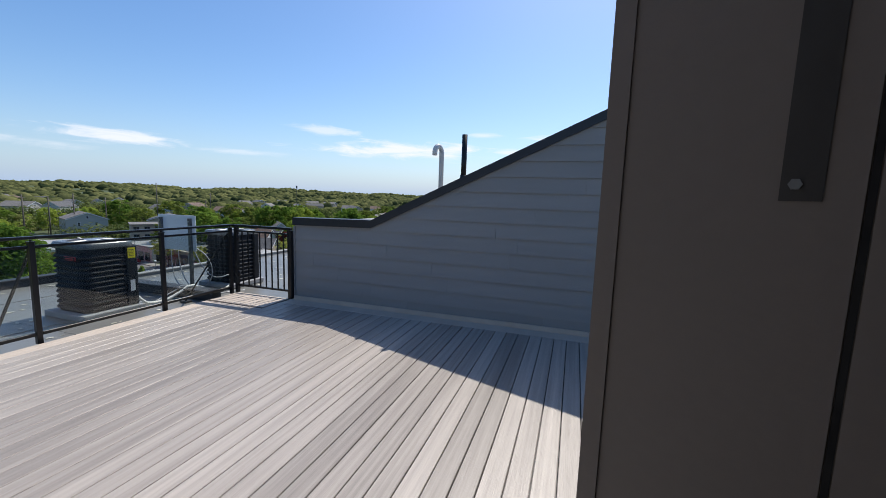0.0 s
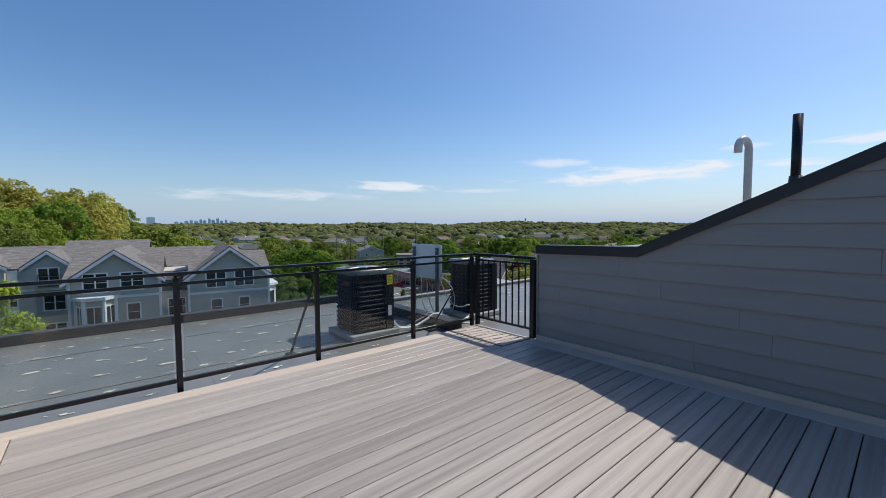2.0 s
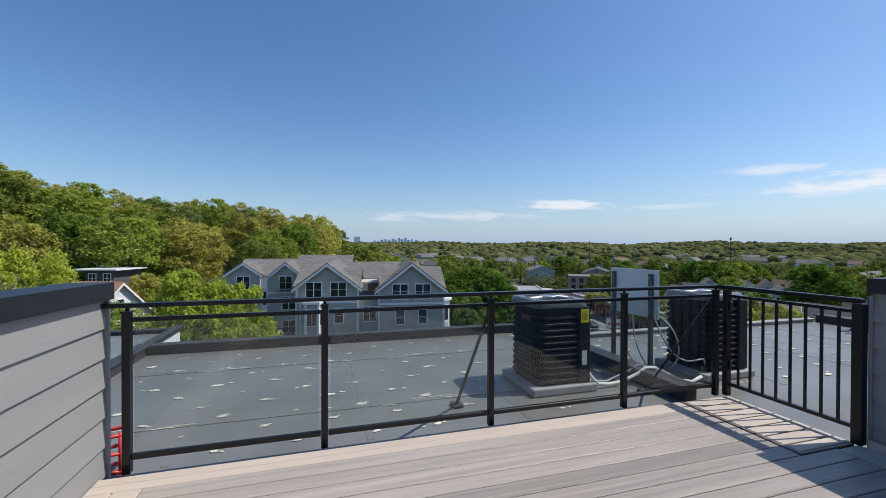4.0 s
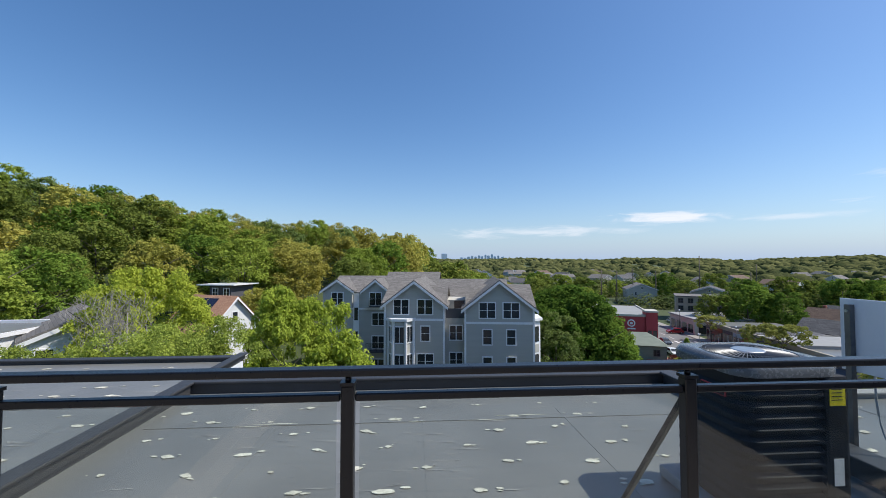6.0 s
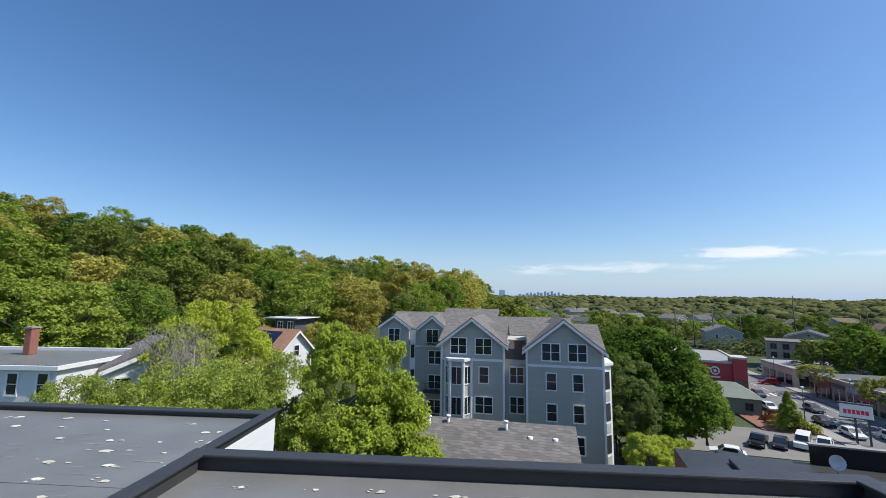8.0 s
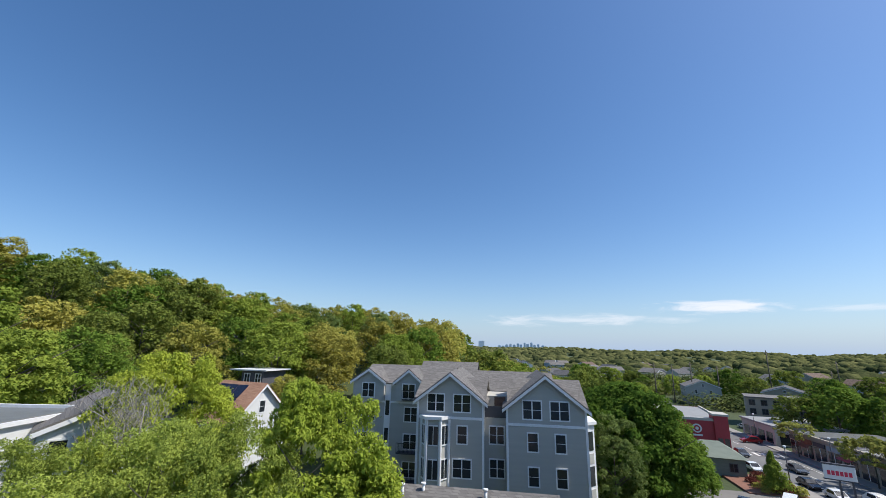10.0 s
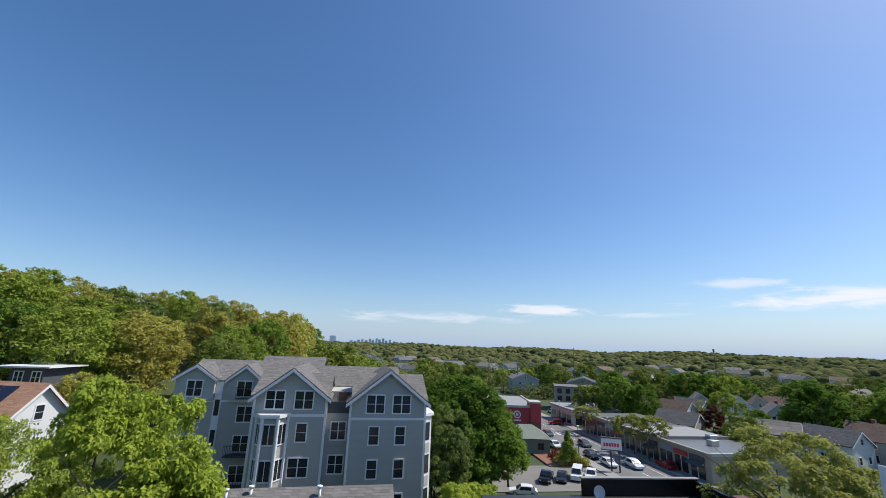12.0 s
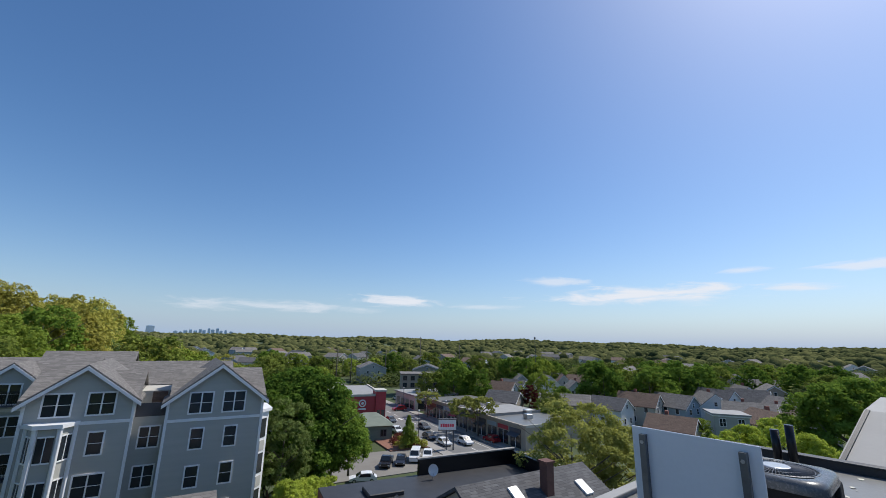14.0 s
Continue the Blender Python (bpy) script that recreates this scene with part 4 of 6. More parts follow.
def land_z(x, y):
    """Height of the ground: a valley with a street, a wooded hill on one side, low ridges far away."""
    x, y = np.asarray(x, float), np.asarray(y, float)
    z = np.full(np.broadcast(x, y).shape, -19.0)
    z = z + 5.0 * smooth01(30, -10, x) * smooth01(200, 90, y)
    # wooded hill, its crest by compass bearing
    d = np.hypot(x, y)
    az = np.degrees(np.arctan2(x, y))
    crest = np.interp(az, HILL_AZ, HILL_Z)
    up = smooth01(58, 150, d) * smooth01(520, 300, d) * (y > 0)
    z = z + np.maximum(crest - z, 0) * up
    # far ridges
    ridge = 1.0 + 0.28 * np.sin(az * 0.13 + 0.9) + 0.14 * np.sin(az * 0.37 + 2.0) + 0.06 * np.sin(az * 0.9)
    z = z + 27 * ridge * smooth01(700, 2300, d) + 12 * np.exp(-((az - 28) / 12.0) ** 2) * smooth01(800, 1800, d)
    return z


def land_at(x, y):
    return float(land_z(x, y))


# one ground sheet that reaches the horizon, finer near by
steps = np.concatenate([np.linspace(0, 260, 66), 260 * 1.12 ** np.arange(1, 27)])
axis = np.concatenate([-steps[:0:-1], steps])
gx, gy = np.meshgrid(axis, axis)
gz = land_z(gx, gy)
n = len(axis)
idx = np.arange(n * n).reshape(n, n)
faces = np.stack([idx[:-1, :-1], idx[:-1, 1:], idx[1:, 1:], idx[1:, :-1]], -1).reshape(-1, 4)
structure("ground", from_arrays("ground", np.stack([gx, gy, gz], -1).reshape(-1, 3), faces, M_GROUND, True), M_GROUND, "green valley ground rising to low wooded ridges")


# ---- trees ----
def sphere_dirs(rng, n):
    v = rng.normal(size=(n, 3))
    return v / np.linalg.norm(v, axis=1, keepdims=True)


def leaf_cloud(blobs, per, size, rng, shell=0.35, loose=0.5):
    """Corners and faces of many small bent leaf clumps round the skins of blobs (x, y, z, rx, rz)."""
    cs, ns = [], []
    for bx, by, bz, rx, rz in blobs:
        d = sphere_dirs(rng, per)
        d[:, 2] = np.where(d[:, 2] < -0.55, -d[:, 2], d[:, 2])
        r = 1 - shell * rng.random((per, 1)) ** 1.6 + 0.12 * rng.normal(size=(per, 1))
        cs.append(np.array((bx, by, bz)) + d * r * np.array((rx, rx, rz)))
        ns.append(d)
    c, nrm = np.concatenate(cs), np.concatenate(ns)
    m = len(c)
    nrm = nrm + 0.9 * loose * rng.normal(size=(m, 3)) + np.array((0, 0, 0.75))
    nrm /= np.linalg.norm(nrm, axis=1, keepdims=True)
    t = np.cross(nrm, sphere_dirs(rng, m))
    t /= np.linalg.norm(t, axis=1, keepdims=True)
    b = np.cross(nrm, t)
    s = size * rng.uniform(0.55, 1.35, (m, 1))
    v = np.stack([c + t * s, c + (b * 0.75 - t * 0.6) * s + nrm * s * 0.2, c - (b * 0.75 + t * 0.6) * s], 1).reshape(-1, 3)
    return v, np.arange(3 * m).reshape(m, 3)


def crown_blobs(rng, clumps, radius, height, base, lobes=9, clump=0.12, gaps=0.0):
    """Leaf clumps over the skins of the large lobes that make up an uneven crown."""
    big = []
    for k in range(lobes):
        h = (k + rng.uniform(0.2, 0.8)) / lobes
        a = 2.4 * k + rng.uniform(-0.5, 0.5)
        wide = math.sin(math.pi * min(0.96, 0.22 + 0.72 * h)) ** 0.6
        r, size = radius * 0.62 * wide * rng.uniform(0.6, 1.1), radius * rng.uniform(0.3, 0.5)
        big.append((r * math.cos(a), r * math.sin(a), base + size * 0.7 + (height - base - 1.6 * size) * h, size))
    big.append((0, 0, base + (height - base) * 0.5, radius * 0.6))
    lob = np.array(big)
    weight = lob[:, 3] ** 2
    weight /= weight.sum()
    out = []
    while len(out) < clumps:
        k = rng.choice(len(lob), p=weight)
        d = sphere_dirs(rng, 1)[0]
        if d[2] < -0.5 or math.sin(9 * d[0] + 5 * k) * math.sin(8 * d[1] + 3 * k) < gaps - 1:
            continue
        p = lob[k, :3] + d * lob[k, 3] * rng.uniform(0.82, 1.08)
        inside = np.linalg.norm(lob[:, :3] - p, axis=1) < 0.72 * lob[:, 3]
        if inside.any():
            continue
        size = radius * clump * rng.uniform(0.6, 1.35)
        out.append((p[0], p[1], min(p[2], height - size * 0.6), size, size * rng.uniform(0.6, 0.85)))
    return out


def trunk_shape(rng, height, base, radius, r0, limbs):
    s = Shape()
    lean = (rng.uniform(-0.3, 0.3), rng.uniform(-0.3, 0.3))
    s.bar((0, 0, -0.6), (lean[0] * 0.4, lean[1] * 0.4, base), r0, 8, r0 * 0.72)
    s.bar((lean[0] * 0.4, lean[1] * 0.4, base - 0.05), (lean[0], lean[1], height * 0.8), r0 * 0.72, 7, r0 * 0.15)
    for k in range(limbs):
        a = 2 * math.pi * (k + rng.uniform(-0.3, 0.3)) / limbs
        h0 = base + (height * 0.6 - base) * rng.random()
        ln = radius * rng.uniform(0.6, 0.95)
        mid = (0.45 * ln * math.cos(a), 0.45 * ln * math.sin(a), h0 + ln * 0.35)
        s.bar((lean[0] * 0.4, lean[1] * 0.4, h0), mid, r0 * 0.4, 6, r0 * 0.25)
        s.bar(mid, (ln * math.cos(a + 0.2), ln * math.sin(a + 0.2), h0 + ln * 0.75), r0 * 0.25, 5, r0 * 0.06)
    return s


def tree_kind(seed, leaf, radius, height, base, clumps, per, size, trunk_r=0.22, limbs=7, lobes=9, clump=0.12, gaps=0.0, loose=0.6):
    """The two meshes of a tree: trunk with limbs, crown of leaf clumps."""
    rng = np.random.default_rng(seed)
    v, f = leaf_cloud(crown_blobs(rng, clumps, radius, height, base, lobes, clump, gaps), per, size, rng, 0.5, loose)
    crown = from_arrays("crown", v, f, leaf)
    return trunk_shape(rng, height, base, radius, trunk_r, limbs).mesh("trunk", M_BARK), crown


def plant(kind, x, y, label, name="tree", scale=1.0, turn=0.0, group="", z=None, tall=1.0):
    t = thing(name, x, y, land_at(x, y) if z is None else z, turn, label, "tree" if "tree" in name else name, group)
    t.scale = (scale, scale, scale * tall)
    part("trunk", kind[0], M_BARK, t)
    part("crown", kind[1], M_LEAF_MID, t)
    return t


rng = np.random.default_rng(11)
# the large trees before the neighbouring houses
K_BIG_A = tree_kind(1, M_LEAF_BRIGHT, 7.0, 15.0, 4.5, 320, 190, 0.115, 0.3, 12, 12, 0.105, 0.3, 0.9)
K_BIG_E = tree_kind(5, M_LEAF_SPARSE, 7.0, 15.0, 3.5, 560, 150, 0.075, 0.26, 26, 15, 0.08, 0.45, 1.0)
K_BIG_B = tree_kind(2, M_LEAF_FRESH, 5.6, 14.0, 4.0, 260, 170, 0.125, 0.28, 10, 10, 0.115, 0.0, 0.8)
K_BIG_D = tree_kind(4, M_LEAF_MID, 6.6, 14.0, 3.0, 240, 130, 0.18, 0.3, 8, 9, 0.13, 0.0, 0.7)
K_BIG_C = tree_kind(3, M_LEAF_DEEP, 7.0, 15.0, 2.5, 340, 130, 0.18, 0.35, 8, 11, 0.12, 0.0, 0.7)
for kind, x, y, top, sc, tall, label in (
    (K_BIG_A, -16.6, 33.0, 1.0, 0.72, 1.35, "broad maple with fresh yellow-green leaves"),
    (K_BIG_E, -16.9, 25.0, -2.5, 0.62, 1.25, "low broad tree with fine yellow-green leaves"),
    (K_BIG_E, -11.4, 26.0, -1.7, 0.74, 1.2, "broad tree with fine yellow-green leaves and bare twigs"),
    (K_BIG_B, -4.3, 27.0, 0.0, 0.64, 1.5, "tall rounded tree with bright green leaves"),
    (K_BIG_E, -12.6, 21.0, -3.2, 0.72, 1.0, "low broad tree with fine yellow-green leaves"),
    (K_BIG_E, -8.3, 25.0, -1.5, 0.68, 1.35, "rounded tree with fine yellow-green leaves"),
    (K_BIG_D, -44.5, 48.0, 2.6, 1.0, 1.0, "rounded fresh green tree behind the flat-roofed house"),
    (K_BIG_D, -61.0, 57.0, 6.0, 1.1, 1.0, "rounded fresh green tree at the foot of the hill"),
    (K_BIG_D, -52.0, 48.0, 2.9, 1.0, 1.0, "rounded fresh green tree behind the flat-roofed house"),
    (K_BIG_B, -3.4, 25.5, -3.2, 0.72, 1.0, "rounded tree with bright green leaves by the low roof"),
):
    h = (15.0 if kind in (K_BIG_A, K_BIG_E) else 14.0) * sc * tall
    plant(kind, x, y, label, scale=sc, turn=rng.uniform(0, 360), group="trees before the houses", z=top - h, tall=tall)
K_GREY = tree_kind(6, M_LEAF_GREY, 6.0, 15.0, 2.0, 260, 110, 0.15, 0.25, 12, 12, 0.11, 0.3, 0.9)
# dark round trees beside the grey house and along the street
for kind, x, y, top, sc, tall, label in (
    (K_BIG_C, 22.3, 57.0, -1.8, 1.1, 1.0, "large dense dark green tree beside the grey house"),
    (K_BIG_C, 25.4, 58.5, -4.6, 0.9, 1.0, "large dense dark green tree beside the grey house"),
    (K_BIG_C, 29.2, 61.5, -6.8, 0.7, 1.0, "dense dark green tree at the car park"),
    (K_BIG_C, 33.0, 63.5, -9.6, 0.5, 1.0, "smaller dark green tree at the car park"),
    (K_GREY, 18.3, 50.5, -4.4, 0.6, 1.15, "grey-green tree close to the house corner"),
):
    plant(kind, x, y, label, scale=sc, turn=rng.uniform(0, 360), group="trees by the car park", z=top - 15 * sc * tall, tall=tall)
# bare greyish twigs in the crown of the broad maple
s = Shape()
r2 = random.Random(8)
for k in range(240):
    a, q = r2.uniform(0, 6.283), r2.uniform(0.2, 1.9)
    p = Vector((q * math.cos(a), q * math.sin(a) - 1.0, r2.uniform(-2.6, 0.0)))
    w = Vector((r2.uniform(-1, 1), r2.uniform(-1, 1), r2.uniform(0.4, 1.6))).normalized() * r2.uniform(0.5, 1.2)
    s.bar(p, p + w, 0.016, 4, 0.004)
    s.bar(p + w * 0.5, p + w * 0.5 + Vector((w.y, -w.x, w.z)) * 0.5, 0.009, 3, 0.004)
    s.bar(p + w * 0.75, p + w * 0.75 + Vector((-w.y, w.x, w.z)) * 0.4, 0.007, 3, 0.003)
bare = thing("bare_tree", -14.5, 28.3, land_at(-14.5, 28.3), 0, "leafless grey twigs standing among green crowns", "tree")
part("trunk", Shape().bar((0, 0, -0.5), (0, 0, 12.6), 0.16, 8, 0.03), M_TWIG, bare)
tagged(part("twig_spray", s, M_TWIG, bare, at=(-0.2, 0, 13.2)), kind="stuff")

# wooded hill: six kinds of tree, repeated
HILL_LEAF = (M_LEAF_DARK, M_LEAF_MID, M_LEAF_OLIVE, M_LEAF_BUD, M_LEAF_DEEP, M_LEAF_GREY)
HILL_NEAR = [tree_kind(30 + k, leaf, 6.8, 14.8, 1.0, 250, 60, 0.215, 0.24, 9, 12, 0.145, 0.25 if k in (2, 3, 5) else 0.0) for k, leaf in enumerate(HILL_LEAF)]
HILL = [tree_kind(20 + k, leaf, 6.8, 14.8, 1.0, 210, 34, 0.3, 0.24, 9, 12, 0.155, 0.25 if k in (2, 3, 5) else 0.0) for k, leaf in enumerate(HILL_LEAF)]
HILL_LABEL = ("dark green woodland tree on the hillside", "fresh green woodland tree on the hillside", "olive budding woodland tree on the hillside", "yellow-brown budding woodland tree on the hillside", "dense dark woodland tree on the hillside", "sparse grey-green woodland tree on the hillside")
joined, kinds_of = [], []
count = 0
for row in range(15):
    dist = 62 + row * 11.5
    for col in range(-60, 40):
        az = -58 + (col + 60) * (640 / dist) * 1.15 + rng.uniform(-0.3, 0.3) * (640 / dist)
        x, y = dist * math.sin(radians(az)) + rng.uniform(-2, 2), 5 + dist * math.cos(radians(az)) + rng.uniform(-2, 2)
        if az > 4.5 - 330 / dist or y < 48 or count >= 250:
            continue
        # leave room for the houses
        if -16 < x < 24 and y < 78 or -38 < x < -12 and 50 < y < 79 or x > 8 and y < 95 or x < -20 and y < (55 if x > -57 else 46):
            continue
        up = rng.uniform(0.8, 1.2) if dist < 95 else rng.uniform(0.86, 1.06)
        # dark maples low on the slope and far round the hill, olive and budding crowns along the crest
        high = min(1.0, max(0.0, (dist - 66) / 60)) * (0.25 if az < -25 else 0.45) + min(1.0, max(0.0, (az + 38) / 26)) * 0.5
        if rng.random() < high:
            k = int(rng.choice((2, 2, 2, 3, 3, 5, 1, 0)))
        else:
            k = int(rng.choice((0, 4, 0, 1, 1, 4, 2)))
        if count >= 150:
            # the farther ranks, too many to tell apart
            me = HILL[k][1]
            co = np.empty(len(me.vertices) * 3, dtype=np.float32)
            me.vertices.foreach_get("co", co)
            c_, s_ = math.cos(count * 2.4), math.sin(count * 2.4)
            co = co.reshape(-1, 3) * up * np.array((1, 1, rng.uniform(0.92, 1.06) * (1.12 if az > -14 else 1.0)))
            joined.append(np.stack([co[:, 0] * c_ - co[:, 1] * s_ + x, co[:, 0] * s_ + co[:, 1] * c_ + y, co[:, 2] + land_at(x, y)], -1))
            kinds_of.append(np.full(len(co) // 3, k, dtype=np.int32))
            count += 1
            continue
        plant((HILL_NEAR if dist < 95 else HILL)[k], x, y, HILL_LABEL[k], scale=up, turn=rng.uniform(0, 360), group="woodland on the hill", tall=rng.uniform(0.92, 1.06) * (1.12 if az > -14 else 1.0))
        count += 1

v = np.concatenate(joined)
me = from_arrays("hill_woods", v, np.arange(len(v)).reshape(-1, 3), HILL_LEAF[0])
for m in HILL_LEAF[1:]:
    me.materials.append(m)
me.polygons.foreach_set("material_index", np.concatenate(kinds_of))
tagged(new("hill_woods", me), "mixed green and olive woodland on the hillside", "woods", "", "stuff")

# the wood's lower end, running out behind the apartment house
for az, d, top, k in ((4.4, 176, 0.6, 2), (6.0, 178, -0.4, 2), (7.6, 176, -1.2, 3), (9.2, 180, -2.2, 2), (10.8, 178, -3.2, 1), (12.6, 182, -4.4, 2), (3.6, 150, -2.2, 1), (5.6, 152, -3.0, 1), (7.7, 150, -3.8, 2), (9.8, 154, -4.8, 1), (12.0, 156, -6.0, 1), (14.2, 160, -7.0, 0)):
    sc = 0.95 if d > 160 else 0.8
    plant(HILL[k], d * math.sin(radians(az)), 5 + d * math.cos(radians(az)), HILL_LABEL[k], scale=sc, turn=az * 50, group="woodland on the hill", z=top - 14.8 * sc)

# valley trees at middle distance: single trees among the houses
VALLEY = [tree_kind(40 + k, leaf, 5.4, 10.5, 0.8, 120, 38, 0.28, 0.2, 7, 8, 0.16) for k, leaf in enumerate((M_LEAF_DEEP, M_LEAF_DARK, M_LEAF_MID))]
VALLEY_LABEL = ("dense dark green tree among the houses", "dark green tree among the houses", "fresh green tree among the houses")
valley_spots = []


def clear_of(x, y):
    """Whether a far tree may stand here: not on the street, the car park, or the nearest houses."""
    along = (y - 72) * 0.98 + (x - 64) * 0.2
    across = (x - 64) * 0.98 - (y - 72) * 0.2
    if abs(across) < 13 and along > -30 and along < 160:
        return False
    if 15 < x < 62 and y < 84 or across > 0 and across < 26 and -15 < along < 45:
        return False
    return True


# crowns of the wider valley, too many to count: one mesh
def far_woods(name, dists, az0, az1, spacing, blobs, per, size, mat, label, seed, height=9.0, lump=None):
    rg = np.random.default_rng(seed)
    vs, fs, base = [], [], 0
    d = dists[0]
    while d < dists[1]:
        step = spacing * (1 + d / 900)
        for az in np.arange(az0, az1, math.degrees(step / d)):
            a = radians(az + rg.uniform(-0.5, 0.5) * math.degrees(step / d))
            dd = d + rg.uniform(-0.5, 0.5) * step
            x, y = dd * math.sin(a), dd * math.cos(a)
            if rg.random() < 0.2 or not clear_of(x, y) or (x < 25 and y < 230) or in_house(x, y):
                continue
            R = step * rg.uniform(0.34, 0.82)
            H = height * rg.uniform(0.65, 1.3) * (1 + 0.25 * (d > 500))
            bl = []
            for k in range(blobs):
                q, t = math.sqrt(rg.random()) * 0.7 * R, rg.uniform(0, 6.283)
                rr = R * rg.uniform(0.32, 0.52)
                bl.append((q * math.cos(t), q * math.sin(t), H - rr - rg.random() * H * 0.45, rr, rr * 0.85))
            if lump is None:
                v, f = leaf_cloud(bl, per, size * step / spacing, rg, 0.12, 0.2)
            else:
                v = np.concatenate([np.array(c[:3]) + lump[0] * rg.uniform(0.78, 1.18, (len(lump[0]), 1)) * np.array((c[3], c[3], c[4])) for c in bl])
                f = np.concatenate([lump[1] + k * len(lump[0]) for k in range(blobs)])
            vs.append(v + np.array((x, y, land_at(x, y))))
            fs.append(f + base)
            base += len(v)
        d += step * 0.8
    ob = new(name, from_arrays(name, np.concatenate(vs), np.concatenate(fs), mat, lump is not None))
    return tagged(ob, label, "woods", "", "stuff")

# ---- houses ----
def ring_frame(u, z, w, h, y, t):
    """A rectangular frame as one closed ring."""
    s = Shape()
    loops = []
    for yy in (y - 0.06, y + 0.01):
        for k in (0, t):
            loops.append([s.bm.verts.new((u + a * (w / 2 + k), yy, z + h / 2 + b * (h / 2 + k))) for a, b in ((-1, -1), (1, -1), (1, 1), (-1, 1))])
    for a, b in ((0, 1), (1, 3), (3, 2), (2, 0)):
        for j in range(4):
            s.bm.faces.new((loops[a][j], loops[a][(j + 1) % 4], loops[b][(j + 1) % 4], loops[b][j]))
    return s


def window(parent, u, z, w, h, y, double=True, mat=None, label=""):
    """A white-framed window in a wall facing -y at that y."""
    win = part("window", ring_frame(u, z, w, h, y, 0.11), mat or M_WHITE, parent, label)
    if double:
        part("mullion", Shape().box(u - 0.05, y - 0.05, z + 0.002, u + 0.05, y - 0.021, z + h - 0.002), mat or M_WHITE, win)
    part("sash_bar", Shape().box(u - w / 2 + 0.002, y - 0.04, z + h * 0.5 - 0.018, u + w / 2 - 0.002, y - 0.022, z + h * 0.5 + 0.018), mat or M_WHITE, win)
    part("pane", Shape().box(u - w / 2, y - 0.02, z, u + w / 2, y + 0.005, z + h), M_PANE, win)
    return win


def gable_front(parent, u0, u1, y, depth, z0, eave, peak, wall, roof, trim=M_WHITE, over=0.45):
    """A block whose gable faces -y: walls, two roof slopes, white rake boards."""
    c = (u0 + u1) / 2
    s = Shape().prism([(u0, y, z0), (u1, y, z0), (u1, y, eave), (c, y, peak), (u0, y, eave)], (0, depth, 0))
    part("wall", s, wall, parent)
    slope = (peak - eave) / ((u1 - u0) / 2)
    for side in (-1, 1):
        e = c + side * ((u1 - u0) / 2 + over)
        ze = eave - slope * over
        s = Shape().prism([(c, y - over, peak + 0.03), (e, y - over, ze + 0.03), (e, y - over, ze + 0.20), (c, y - over, peak + 0.20)], (0, depth + over, 0))
        part("roof", s, roof, parent)
        s = Shape().prism([(c, y - over - 0.05, peak - 0.22), (e, y - over - 0.05, ze - 0.22), (e, y - over - 0.05, ze + 0.06), (c, y - over - 0.05, peak + 0.06)], (0, 0.045, 0))
        part("rake_board", s, trim, parent, "white rake board")


# the large blue-grey apartment house
H_TURN = -8.0
house = thing("apartment_house", 10.98, 45.6, 0, H_TURN, "blue-grey clapboard apartment house with white trim and gables", "house")
BASE = -18.0
# right-hand block
gable_front(house, -3.9, 3.18, 0, 11, BASE, -3.3, -0.55, M_HOUSE, M_SHINGLE)
for u in (-1.6, 0.88):
    window(house, u, -4.35, 1.6, 1.55, 0)
for u in (-1.6, 0.86):
    for z in (-7.1, -9.95):
        window(house, u, z, 0.85, 1.5, 0, False)
for u in (0.86,):
    window(house, u, -12.8, 0.85, 1.5, 0, False)
part("band", Shape().box(-3.93, -0.05, -5.0, 3.21, 0.0, -4.78), M_WHITE, house, "white band board")
for u in (-3.9, 3.18):
    part("corner_board", Shape().box(u - 0.1, -0.05, BASE, u + 0.1, 0.1, -3.2), M_WHITE, house)
# left-hand block
L0, L1, LY = -12.48, -6.15, 0.25
gable_front(house, L0, L1, LY, 11, BASE, -3.0, -0.60, M_HOUSE, M_SHINGLE)
for u in (-10.72, -8.17):
    window(house, u, -4.05, 1.55, 1.5, LY)
window(house, -8.13, -6.85, 0.85, 1.5, LY, False)
window(house, -8.13, -9.75, 1.65, 1.5, LY)
window(house, -8.13, -12.6, 1.65, 1.5, LY)
part("band", Shape().box(L0, LY - 0.05, -4.75, L1, LY, -4.52), M_WHITE, house, "white band board")
for u in (L0, L1):
    part("corner_board", Shape().box(u - 0.1, LY - 0.05, BASE, u + 0.1, LY + 0.1, -3.1), M_WHITE, house)
